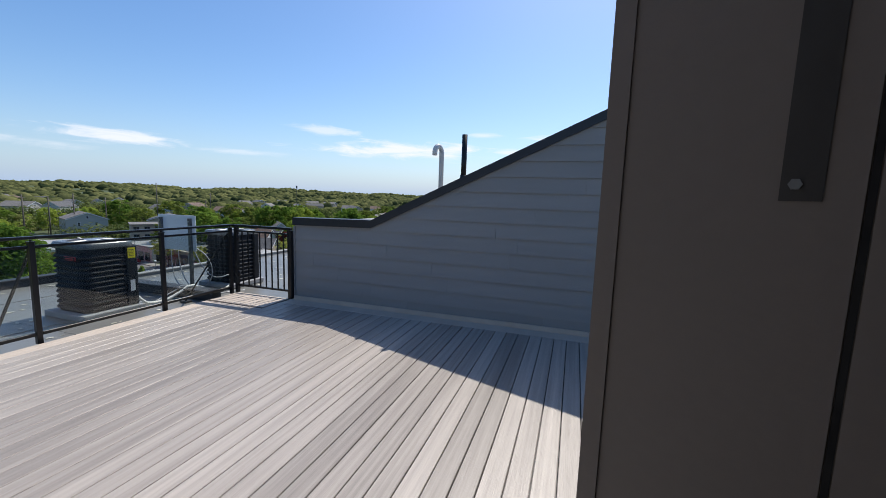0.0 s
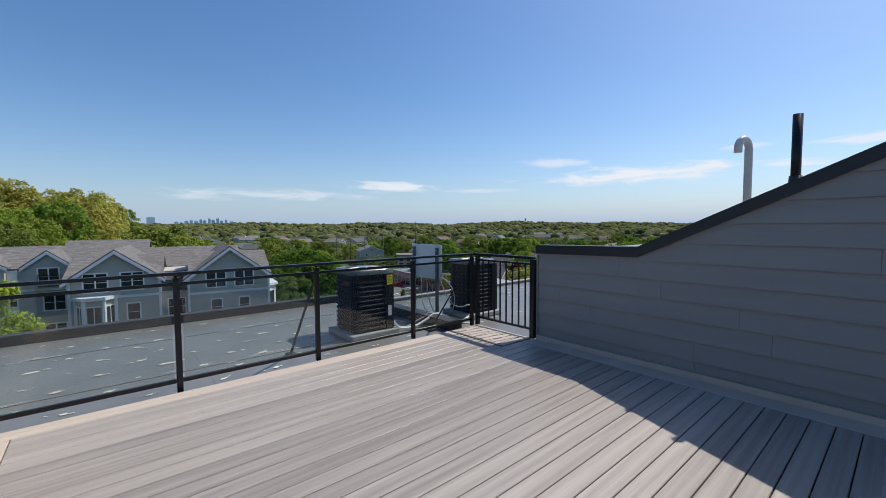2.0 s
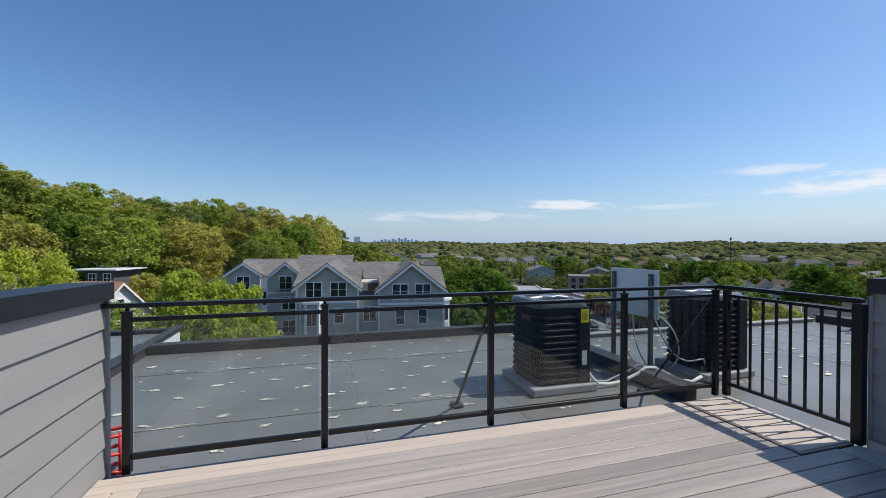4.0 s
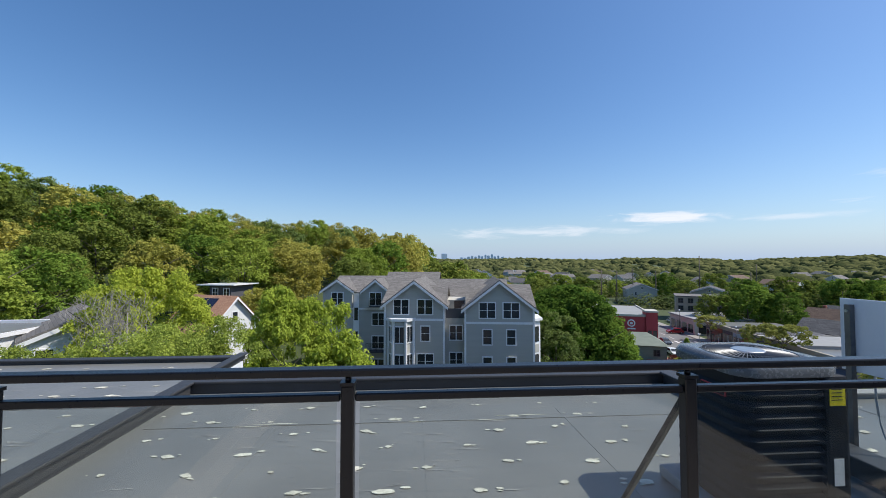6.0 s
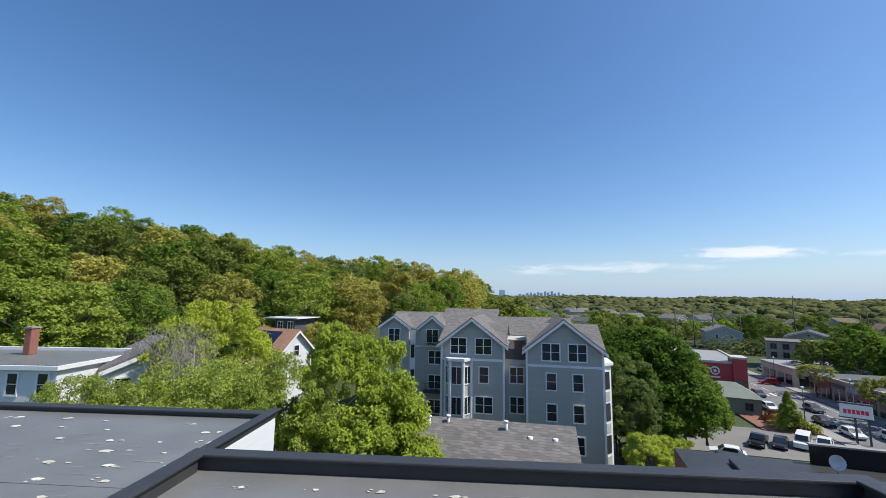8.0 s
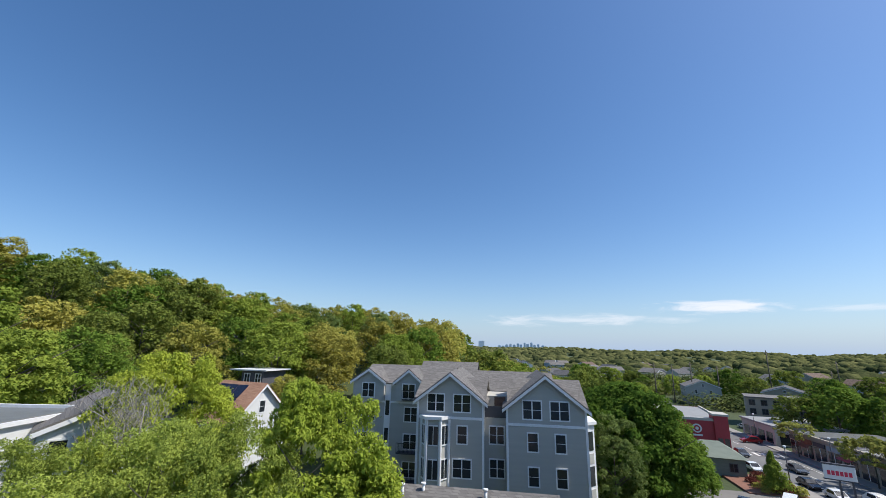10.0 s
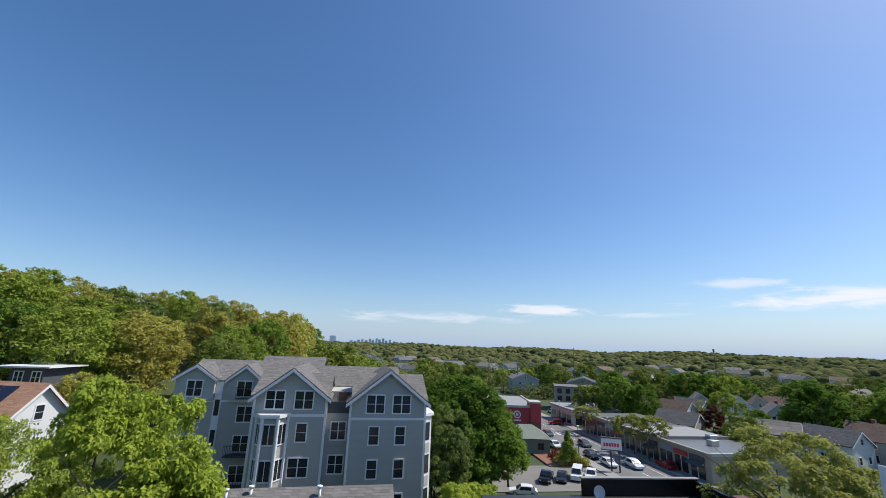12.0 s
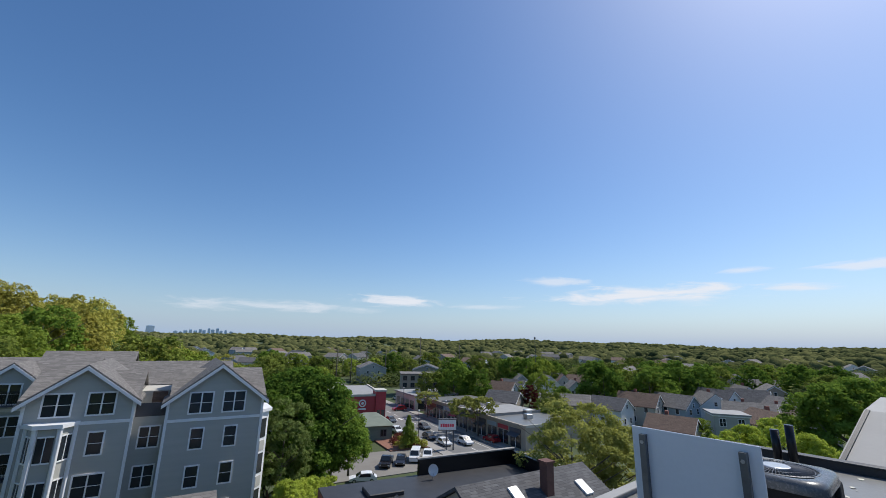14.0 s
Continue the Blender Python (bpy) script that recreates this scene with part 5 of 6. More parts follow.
# bay on the left-hand block
bay = [(-12.03, LY), (-11.38, LY - 1.0), (-10.08, LY - 1.0), (-9.43, LY)]
s = Shape().prism([(a, b, BASE) for a, b in bay], (0, 0, 13.2))
b_ob = part("bay", s, M_HOUSE, house)
s = Shape().prism([(-12.28, LY, -4.72), (-11.53, LY - 1.25, -4.72), (-9.93, LY - 1.25, -4.72), (-9.18, LY, -4.72)], (0, 0, 0.28))
part("bay_roof", s, M_WHITE, b_ob)
for a, b in zip(bay, bay[1:]):
    pa, pb = Vector((*a, 0)), Vector((*b, 0))
    out = Vector((pb.y - pa.y, -(pb.x - pa.x), 0)).normalized()
    for e in (0.0, 1.0):
        c = pa.lerp(pb, e) + out * 0.03
        part("bay_post", Shape().bar((c.x, c.y, BASE), (c.x, c.y, -4.75), 0.15, 6), M_WHITE, b_ob)
    for z in (-6.9, -9.8, -12.7, -15.6):
        q0, q1 = pa.lerp(pb, 0.16) + out * 0.02, pa.lerp(pb, 0.84) + out * 0.02
        s = Shape().prism([(q0.x, q0.y, z), (q1.x, q1.y, z), (q1.x, q1.y, z + 1.6), (q0.x, q0.y, z + 1.6)], out * 0.02)
        part("bay_pane", s, M_PANE, b_ob)
        s = Shape()
        for zz in (z - 0.1, z + 1.6):
            s.prism([(q0.x, q0.y, zz), (q1.x, q1.y, zz), (q1.x, q1.y, zz + 0.1), (q0.x, q0.y, zz + 0.1)], out * 0.06)
        m0, m1 = pa.lerp(pb, 0.48) + out * 0.03, pa.lerp(pb, 0.52) + out * 0.03
        s.prism([(m0.x, m0.y, z), (m1.x, m1.y, z), (m1.x, m1.y, z + 1.6), (m0.x, m0.y, z + 1.6)], out * 0.05)
        part("bay_frame", s, M_WHITE, b_ob)
# recessed link between the blocks with a roof terrace
part("link", Shape().box(L1 + 0.02, 1.3, BASE, -3.92, 9, -4.6), M_HOUSE, house)
for z in (-6.9, -9.8, -12.7):
    window(house, -4.9, z, 1.3, 1.5, 1.3)
part("terrace_rail", Shape().box(L1 + 0.1, 1.32, -4.6, -4.0, 1.38, -3.55), M_DARKWALL, house, "dark terrace railing")
part("terrace_wall", Shape().box(L1 + 0.02, 4.2, -4.6, -3.92, 9, -2.9), M_CREAM, house, "pale terrace wall")
part("terrace_side", Shape().box(L1 + 0.02, 1.42, -4.6, L1 + 0.12, 4.19, -3.05), M_WHITE, house, "white terrace side wall")
part("terrace_screen", Shape().box(-5.2, 3.9, -4.6, -4.1, 3.98, -2.95), M_SHINGLE_BROWN, house, "brown wooden screen")
# bay on the far corner
s = Shape().prism([(3.19, 0.35, BASE), (4.05, 1.25, BASE), (4.05, 4.2, BASE), (3.19, 5.1, BASE)], (0, 0, -4.7 - BASE))
cb = part("corner_bay", s, M_WHITE, house)
for z in (-6.9, -9.8, -12.7):
    for nm, z0, z1, m in (("corner_pane", z, z + 1.6, M_PANE), ("corner_panel", z - 1.1, z - 0.25, M_HOUSE)):
        part(nm, Shape().prism([(3.39, 0.55, z0), (3.85, 1.03, z0), (3.85, 1.03, z1), (3.39, 0.55, z1)], (0.02, -0.02, 0)), m, cb)
        part(nm, Shape().box(4.05, 1.6, z0, 4.07, 3.8, z1), m, cb)
part("corner_roof", Shape().prism([(3.17, 0.15, -4.7), (4.28, 1.1, -4.7), (4.28, 4.4, -4.7), (3.17, 5.3, -4.7)], (0, 0, 0.25)), M_WHITE, cb)
# main roof behind the gables: ridge along the house
def ridge_roof(parent, u0, u1, y0, y1, eave, peak, wall, roof, z0):
    c = (y0 + y1) / 2
    s = Shape().prism([(u0, y0, z0), (u0, y1, z0), (u0, y1, eave), (u0, c, peak), (u0, y0, eave)], (u1 - u0, 0, 0))
    part("wall", s, wall, parent)
    sl = (peak - eave) / (c - y0)
    for sgn, ye in ((-1, y0 - 0.4), (1, y1 + 0.4)):
        s = Shape().prism([(u0 - 0.3, c, peak + 0.03), (u0 - 0.3, ye, eave - 0.4 * sl + 0.03), (u0 - 0.3, ye, eave - 0.4 * sl + 0.2), (u0 - 0.3, c, peak + 0.2)], (u1 - u0 + 0.6, 0, 0))
        part("roof", s, roof, parent)


ridge_roof(house, -3.6, 3.3, 1.2, 9.5, -3.3, -1.3, M_HOUSE, M_SHINGLE, BASE)
ridge_roof(house, -12.7, -6.2, 1.2, 9.5, -3.0, -1.4, M_HOUSE, M_SHINGLE, BASE)
ridge_roof(house, -21.4, -10.5, 8.6, 18, -2.4, -0.6, M_HOUSE, M_SHINGLE, BASE)
ridge_roof(house, -8.0, 1.5, 11.0, 20, -3.0, -1.1, M_HOUSE, M_SHINGLE, BASE)
ridge_roof(house, -16.5, -8.5, 19.0, 28, -2.6, -0.3, M_HOUSE, M_SHINGLE, BASE)
# left wing, set back, with two small gables
WY = 8.2
part("wing_wall", Shape().box(-21.9, WY, BASE, -12.2, WY + 6, -2.3), M_HOUSE, house)
for c, w in ((-20.15, 1.9), (-15.25, 1.6)):
    gable_front(house, c - w, c + w, WY - 0.5, 5.0, -4.3, -2.1, -0.8, M_HOUSE, M_SHINGLE, over=0.3)
    window(house, c, -3.9, 1.4, 1.5, WY - 0.5)
for z in (-6.5, -9.4, -12.3):
    window(house, -15.0, z, 1.5, 1.5, WY)
    window(house, -20.1, z, 1.5, 1.5, WY)
part("wing_panel", Shape().box(-18.2, WY - 0.06, BASE, -17.5, WY - 0.01, -2.5), M_WHITE, house, "white panelled strip")
for z in (-5.0, -8.0, -11.0):
    part("wing_window", Shape().box(-18.08, WY - 0.075, z - 0.9, -17.62, WY - 0.061, z + 0.7), M_PANE, house)
for z, x0, x1, out in ((-9.75, -16.3, -13.7, 1.2), (-12.7, -16.3, -13.7, 1.2), (-4.15, -16.0, -14.5, 0.75)):
    bal = part("balcony", Shape().box(x0, WY - out, z, x1, WY - 0.51 if z > -5 else WY, z + 0.12), M_DARKWALL, house, "dark slatted balcony")
    n = int((x1 - x0) / 0.15)
    for q in range(n + 1):
        x = x0 + 0.015 + (x1 - x0 - 0.03) * q / n
        part("baluster", Shape().box(x - 0.015, WY - out, z + 0.12, x + 0.015, WY - out + 0.03, z + 1.1), M_BLACK, bal)
    part("balcony_rail", Shape().box(x0, WY - out - 0.01, z + 1.1, x1, WY - out + 0.04, z + 1.16), M_BLACK, bal)
part("wing_band", Shape().box(-21.9, WY - 0.05, -4.55, -12.2, WY, -4.35), M_WHITE, house)
part("corner_board", Shape().box(-22.0, WY - 0.05, BASE, -21.8, WY + 0.1, -2.3), M_WHITE, house)


# stained board fence beside the apartment house
fence = thing("board_fence", 16.6, 44.2, -16.6, 78, "red-brown stained board fence beside the apartment house", "fence")
for k in range(9):
    part("post", Shape().box(k * 1.5 - 0.06, 0.03, 0, k * 1.5 + 0.06, 0.13, 2.0), M_SHINGLE_BROWN, fence)
for k in range(80):
    part("board", Shape().box(k * 0.15 + 0.005, 0.0, 0.08, k * 0.15 + 0.145, 0.025, 1.9), M_FENCE, fence)
for z in (0.4, 1.5):
    part("rail", Shape().box(0, 0.026, z, 12, 0.07, z + 0.09), M_FENCE, fence)


def plain_house(x, y, w, d, h, rise, turn, wall, roof, label, z=None, chimney=False, wins=2, group="houses in the valley", dormer=False):
    """A small gabled dwelling: gable to the front, windows front and side, optional chimney and dormer."""
    z = land_at(x, y) if z is None else z
    t = thing("house", x, y, z, turn, label, "house", group)
    gable_front(t, -w / 2, w / 2, -d / 2, d, -1.0, h, h + rise, wall, roof, over=0.35)
    for k in range(wins):
        u = (k - (wins - 1) / 2) * w / (wins + 0.4)
        for zz in ([0.9, 3.5] if h > 4.5 else [0.9]):
            window(t, u, zz, 0.8, 1.3, -d / 2, False)
    window(t, 0, h + 0.2, 0.7, 1.0, -d / 2, False)
    for side in (-1, 1):
        for k in range(3):
            yy = (k - 1) * d / 3.4
            for zz in ([0.9, 3.5] if h > 4.5 else [0.9]):
                s = Shape().box(side * w / 2 - 0.05, yy - 0.55, zz - 0.1, side * w / 2 + 0.05, yy + 0.55, zz + 1.4)
                fr = part("window", s, M_WHITE, t)
                part("pane", Shape().box(side * (w / 2 + 0.012) - 0.045, yy - 0.45, zz, side * (w / 2 + 0.012) + 0.045, yy + 0.45, zz + 1.3), M_PANE, fr)
    if chimney:
        part("chimney", Shape().box(0.4, 0.6, h, 1.1, 1.3, h + rise + 0.9).soft(0.03, 1), M_BRICK, t, "brick chimney")
    if dormer:
        s = Shape().prism([(w / 2 - 0.4, -0.9, h), (w / 2 - 0.4, 0.9, h), (w / 2 - 0.4, 0.9, h + 1.1), (w / 2 - 0.4, 0, h + 1.9), (w / 2 - 0.4, -0.9, h + 1.1)], (-2.6, 0, 0))
        part("dormer", s, wall, t)
    return t


HOUSES = []


def in_house(x, y):
    return any(math.hypot(x - a, y - b) < r for a, b, r in HOUSES)


def settle(x, y, w, d, h, rise, turn, wall, roof, label, **more):
    HOUSES.append((x, y, 0.5 * max(w, d) + 3.5))
    return plain_house(x, y, w, d, h, rise, turn, wall, roof, label, **more)

# ---- houses by the hill ----
hb = thing("flat_roofed_house", -33.0, 31.5, -15.0, 3, "white-sided flat-roofed house with brick chimney", "house")
part("wall", Shape().box(-14, -3.0, 0, 9.2, 3.6, 11.8), M_OFFWHITE, hb)
part("cornice", Shape().box(-14.2, -3.25, 11.8, 9.45, 3.8, 12.05), M_WHITE, hb)
part("roof", Shape().box(-14.0, -3.05, 12.05, 9.25, 3.6, 12.1), M_ROOF, hb)
part("roof_edge", Shape().box(-14.0, 3.3, 12.1, 9.25, 3.6, 12.3), M_WHITE, hb)
ch = part("chimney", Shape().box(2.9, 0.75, 12.1, 3.4, 1.35, 13.95).soft(0.03, 1), M_BRICK, hb, "red brick chimney")
part("cap", Shape().box(2.84, 0.69, 13.95, 3.46, 1.41, 14.05), M_CONCRETE, ch)
for u in (-1.6, 0.4, 2.4, 4.5, 6.5, 8.4):
    for z in (10.3, 7.4):
        window(hb, u, z, 0.62, 1.25, -3.0, False)
wh = thing("white_house", -22.2, 35.5, -14.0, 42, "white house with a shallow roof behind leafy branches", "house")
gable_front(wh, -3.2, 3.2, -3.5, 8, 0, 10.5, 11.9, M_OFFWHITE, M_SHINGLE, over=0.3)
for u in (-2.2, 0.0, 2.2):
    window(wh, u, 8.4, 0.8, 1.5, -3.5, False)

oh = thing("gabled_house", -24.9, 60.0, -14.5, 66, "white house with orange shingle roof and solar panels", "house")
gable_front(oh, -4.2, 4.2, -3.8, 7.6, 0, 7.5, 11.4, M_OFFWHITE, M_TERRACOTTA)
for k in range(3):
    for j in range(2):
        s = Shape()
        a0, a1 = 0.5 + j * 1.55, 1.95 + j * 1.55
        y0 = -1.6 + k * 1.7
        s.prism([(-a0, y0, 11.4 - a0 * 3.9 / 4.2 + 0.24), (-a1, y0, 11.4 - a1 * 3.9 / 4.2 + 0.24), (-a1, y0 + 1.6, 11.4 - a1 * 3.9 / 4.2 + 0.24), (-a0, y0 + 1.6, 11.4 - a0 * 3.9 / 4.2 + 0.24)], (0, 0, 0.06))
        part("solar_panel", s, M_SOLAR, oh, "black solar panel")
window(oh, 0, 8.2, 0.8, 1.3, -3.8, False)
window(oh, -2, 4.6, 0.9, 1.4, -3.8, False)
window(oh, 2, 4.6, 0.9, 1.4, -3.8, False)
sh = thing("flat_top_house", -28.5, 75.0, -11.9, -12, "dark boxy house with a pale flat roof edge on the slope", "house")
part("wall", Shape().box(-2.4, -3, 0, 1.4, 3, 9.6), M_DARKWALL, sh)
part("roof", Shape().box(-4.4, -3.5, 9.6, 2.2, 3.3, 9.78), M_WHITE, sh)
window(sh, 0.6, 7.8, 0.9, 1.3, -3)
window(sh, -1.4, 7.8, 0.9, 1.3, -3)

for x, y, top, sc, k in ((-22.6, 69.5, -3.0, 0.6, 2), (-31.0, 68.5, -3.6, 0.55, 2), (-18.5, 66.0, -4.2, 0.6, 1)):
    plant(HILL_NEAR[k], x, y, "small olive tree beside the houses on the slope", scale=sc, turn=x * 40, group="trees before the houses", z=top - 14 * sc)

# low shingled roof before the apartment house
lr = thing("low_building", 3.6, 33.0, -17.0, H_TURN, "low building with a grey shingle roof and white vents", "building")
ridge_roof(lr, -6.6, 4.4, -4.5, 4.5, 8.4, 10.35, M_HOUSE, M_SHINGLE, 0)
for u, y in ((-4.6, -0.8), (-3.4, -0.4), (0.4, -0.7)):
    v = part("roof_vent", Shape().bar((u, y, 9.9), (u, y, 10.7), 0.09, 8), M_WHITE, lr, "white roof vent pipe")
    part("cap", Shape().bar((u, y, 10.7), (u, y, 10.8), 0.15, 8), M_WHITE, v)
for u in (1.9, 3.4):
    part("roof_vent", Shape().bar((u, -1.2, 9.7), (u, -1.2, 10.1), 0.16, 8), M_WHITE, lr)

# ---- roofs below the terrace ----
fb = thing("flat_roofed_shop", 24.0, 34.7, -16.0, -14, "black flat-roofed building with raised front parapet", "building")
part("wall", Shape().box(-8, -13, 0, 10.5, 0.2, 6.9), M_BRICK, fb)
part("roof", Shape().box(-8, -13, 6.9, 10.5, 0.2, 7.0), M_CURB, fb)
part("parapet", Shape().box(0.0, 0.0, 6.95, 9.6, 0.3, 8.2), M_BLACK, fb, "black raised parapet")
part("coping", Shape().box(-0.1, -0.06, 8.2, 9.7, 0.36, 8.3), M_CONCRETE, fb)
part("side_parapet", Shape().box(9.3, -9.0, 6.95, 9.6, -0.005, 8.1), M_BLACK, fb)
part("roof_hatch", Shape().box(-5.2, -3.6, 7.0, -2.6, -1.6, 7.3).soft(0.05, 1), M_CURB, fb)
dish = thing("satellite_dish", 24.4, 33.3, -9.0, -35, "white satellite dish on the black flat roof", "dish")
s = Shape()
rings = []
for r, d in ((0.02, 0.0), (0.25, 0.02), (0.45, 0.07), (0.62, 0.14)):
    rings.append([s.bm.verts.new((r * math.cos(k * math.pi / 10), -0.15 - d, 0.95 + r * math.sin(k * math.pi / 10))) for k in range(20)])
for a, b in zip(rings, rings[1:]):
    for j in range(20):
        s.bm.faces.new((a[j], a[(j + 1) % 20], b[(j + 1) % 20], b[j])).smooth = True
s.bm.faces.new(rings[0])
part("reflector", s, M_WHITE, dish)
part("mast", Shape().bar((0, 0, 0), (0, -0.1, 0.95), 0.04, 8), M_STEEL, dish)
part("feed_arm", Shape().bar((0, -0.2, 0.4), (0, -0.85, 0.75), 0.02, 6), M_STEEL, dish)
dish.scale = (0.65, 0.65, 0.75)

sr = thing("shingled_house", 26.6, 21.3, -15.0, -8, "dark shingled house with chimney and two skylights", "house")
ridge_roof(sr, -9.2, 0.0, -5.2, 5.2, 6.35, 9.3, M_CREAM, M_SHINGLE_DARK, 0)
c = part("chimney", Shape().box(-4.42, -1.5, 7.8, -3.86, -0.94, 10.3).soft(0.02, 1), M_BRICK_DARK, sr, "brick chimney")
part("cap", Shape().box(-4.48, -1.56, 10.3, -3.80, -0.88, 10.4), M_BRICK_DARK, c)
zz = lambda y: 9.3 + y * 2.95 / 5.2 + 0.2
for u, y0 in ((-6.55, -1.5), (-1.75, -1.9)):
    s = Shape().prism([(u, y0, zz(y0)), (u + 0.6, y0, zz(y0)), (u + 0.6, y0 + 0.85, zz(y0 + 0.85)), (u, y0 + 0.85, zz(y0 + 0.85))], (0, -0.05, 0.1))
    k = part("skylight", s, M_PANEL, sr, "white-framed skylight")
    s = Shape().prism([(u + 0.08, y0 + 0.08, zz(y0 + 0.08) + 0.1), (u + 0.52, y0 + 0.08, zz(y0 + 0.08) + 0.1), (u + 0.52, y0 + 0.77, zz(y0 + 0.77) + 0.1), (u + 0.08, y0 + 0.77, zz(y0 + 0.77) + 0.1)], (0, -0.01, 0.02))
    part("pane", s, M_WHITE, k)
gable_front(sr, -13.5, -9.25, -4.6, 7.5, 0, 6.6, 8.4, M_CREAM, M_SHINGLE_DARK, over=0.3)

# ---- the street ----
ST = Matrix.Translation((64.0, 72.0, -18.9)) @ Matrix.Rotation(radians(-11.5), 4, "Z")
street_turn = -11.5


def on_street(across, along, z=0.0):
    return ST @ Vector((across, along, z))


def street_box(name, a0, l0, z0, a1, l1, z1, mat, label):
    s = Shape().box(a0, l0, z0, a1, l1, z1)
    bmesh.ops.transform(s.bm, matrix=ST, verts=list(s.bm.verts))
    return structure(name, s, mat, label)


street_box("road", -5.6, -60, -0.3, 5.6, 240, 0.0, M_ASPHALT, "grey asphalt street with parked cars")
street_box("pavement_left", -7.8, -60, -0.3, -5.605, 240, 0.14, M_CONCRETE, "pale concrete pavement with kerb")
street_box("pavement_right", 5.605, -60, -0.3, 8.0, 240, 0.14, M_CONCRETE, "pale concrete pavement with kerb")
s = Shape()
for k in range(-12, 40):
    s.box(-0.08, k * 6.0, 0.0, 0.08, k * 6.0 + 3.2, 0.006)
for k in range(6):
    s.box(-4.6 + k * 1.6, 30, 0.0, -4.0 + k * 1.6, 33, 0.0065)
s.box(3.2, -40, 0.0, 3.32, 28, 0.007)
bmesh.ops.transform(s.bm, matrix=ST, verts=list(s.bm.verts))
structure("road_marking", s, M_PAINT_LINE, "white painted road lines")
street_box("car_park", -32, -12, -0.3, -7.805, 2, 0.02, surface("worn_asphalt", (0.15, 0.14, 0.125), (0.24, 0.225, 0.2), 0.4, 0.9, 0.2, 10), "worn grey asphalt car park beside the street")
street_box("planting_bed", -16, 1.0, -0.2, -7.9, 12.5, 0.2, surface("red_mulch", (0.17, 0.075, 0.05), (0.3, 0.15, 0.1), 3, 0.95, 0.4, 20), "red mulch planting bed with low shrubs")

# row of shops
def shop_row():
    p = on_street(15.5, 12)
    t = thing("shop_row", p.x, p.y, p.z, street_turn, "row of single-storey shops with flat grey roofs", "shops")
    part("wall", Shape().box(-7.4, -22, 0, 9, 24, 4.4), M_TAN, t)
    for y0, y1, z, m in ((-21.8, -9.0, 4.5, M_ROOF), (-8.99, 4.0, 4.75, M_PALE_ROOF), (4.01, 14.0, 4.55, M_SHINGLE_DARK), (14.01, 23.8, 4.7, M_ROOF)):
        part("roof", Shape().box(-7.0, y0, 4.4, 9, y1, z), m, t)
        part("party_wall", Shape().box(-7.0, y0, z, 9, y0 + 0.3, z + 0.35), M_CONCRETE, t)
    part("cornice", Shape().box(-7.65, -22.1, 4.45, -7.2, 24.1, 4.85), M_TAN, t)
    part("parapet", Shape().box(-7.2, -22.1, 4.4, 9, -21.7, 4.9), M_CREAM, t)
    for k in range(11):
        y = -20.5 + k * 4.1
        f = part("shop_front", Shape().box(-7.46, y, 0.3, -7.41, y + 3.3, 2.9), M_PANE, t)
        part("frame", Shape().box(-7.5, y + 1.55, 0.3, -7.45, y + 1.7, 2.9), M_WHITE, f)
        m = (M_DARKWALL, M_STORE_RED, M_BLUE, M_DARKWALL, M_BRICK)[k % 5]
        part("sign_board", Shape().box(-7.6, y - 0.1, 3.1, -7.42, y + 3.4, 3.9), m, t)
        if k % 3 == 0:
            part("awning", Shape().prism([(-7.5, y, 3.05), (-7.5, y + 3.3, 3.05), (-8.7, y + 3.3, 2.45), (-8.7, y, 2.45)], (0, 0, 0.06)), m, t)
    for a, b in ((-1, -15), (3, -10), (1, 3), (5, 12)):
        part("roof_unit", Shape().box(a, b, 4.5, a + 1.6, b + 1.4, 5.5).soft(0.05, 1), M_STEEL, t)
    return t


shop_row()
p = on_street(14, 50)
t = thing("shop_block", p.x, p.y, p.z, street_turn, "low shop block with pale flat roof at the crossing", "shops")
part("wall", Shape().box(-6, -8, 0, 9, 8, 4.2), M_CREAM, t)
part("roof", Shape().box(-6.4, -8.4, 4.2, 9.3, 8.4, 4.6), M_PALE_ROOF, t)
for k in range(4):
    part("shop_front", Shape().box(-6.06, -7 + k * 3.7, 0.4, -6.01, -4.2 + k * 3.7, 2.8), M_PANE, t)
    part("shop_front", Shape().box(-5 + k * 3.4, -8.06, 0.4, -2.4 + k * 3.4, -8.01, 2.8), M_PANE, t)
p = Vector((105.0, 143.0, -18.9))
t = thing("flats", p.x, p.y, p.z, -32, "tan three-storey flats with a flat roof", "flats", "houses in the valley")
part("wall", Shape().box(-7.5, -6, 0, 7.5, 6, 8.2), M_TAN, t)
part("roof", Shape().box(-7.8, -6.3, 8.2, 7.8, 6.3, 8.55), M_SHINGLE, t)
HOUSES.append((p.x, p.y, 16))
for k in range(5):
    for z in (0.9, 3.5, 6.1):
        window(t, -6.0 + 3 * k, z, 1.4, 1.5, -6, mat=M_DARKWALL)

# red store
p = on_street(-12.6, 31.0)
store = thing("red_store", p.x, p.y, p.z, -20, "red-walled store with white coping and a round white emblem", "store")
part("wall", Shape().box(-6.0, 0, 0, 5.8, 26, 6.6), M_STORE_RED, store)
part("roof", Shape().box(-5.7, 0.3, 6.5, 5.5, 25.7, 6.62), M_PALE_ROOF, store)
part("coping", Shape().box(-6.1, -0.1, 6.4, 5.9, 0.3, 6.95), M_CREAM, store)
part("coping", Shape().box(5.5, 0.3, 6.4, 5.9, 26, 6.95), M_CREAM, store)
part("coping", Shape().box(-6.1, 0.3, 6.4, -5.7, 26, 6.95), M_CREAM, store)
part("tower", Shape().box(3.6, -0.5, 0, 6.3, 4, 7.6), M_STORE_RED, store)
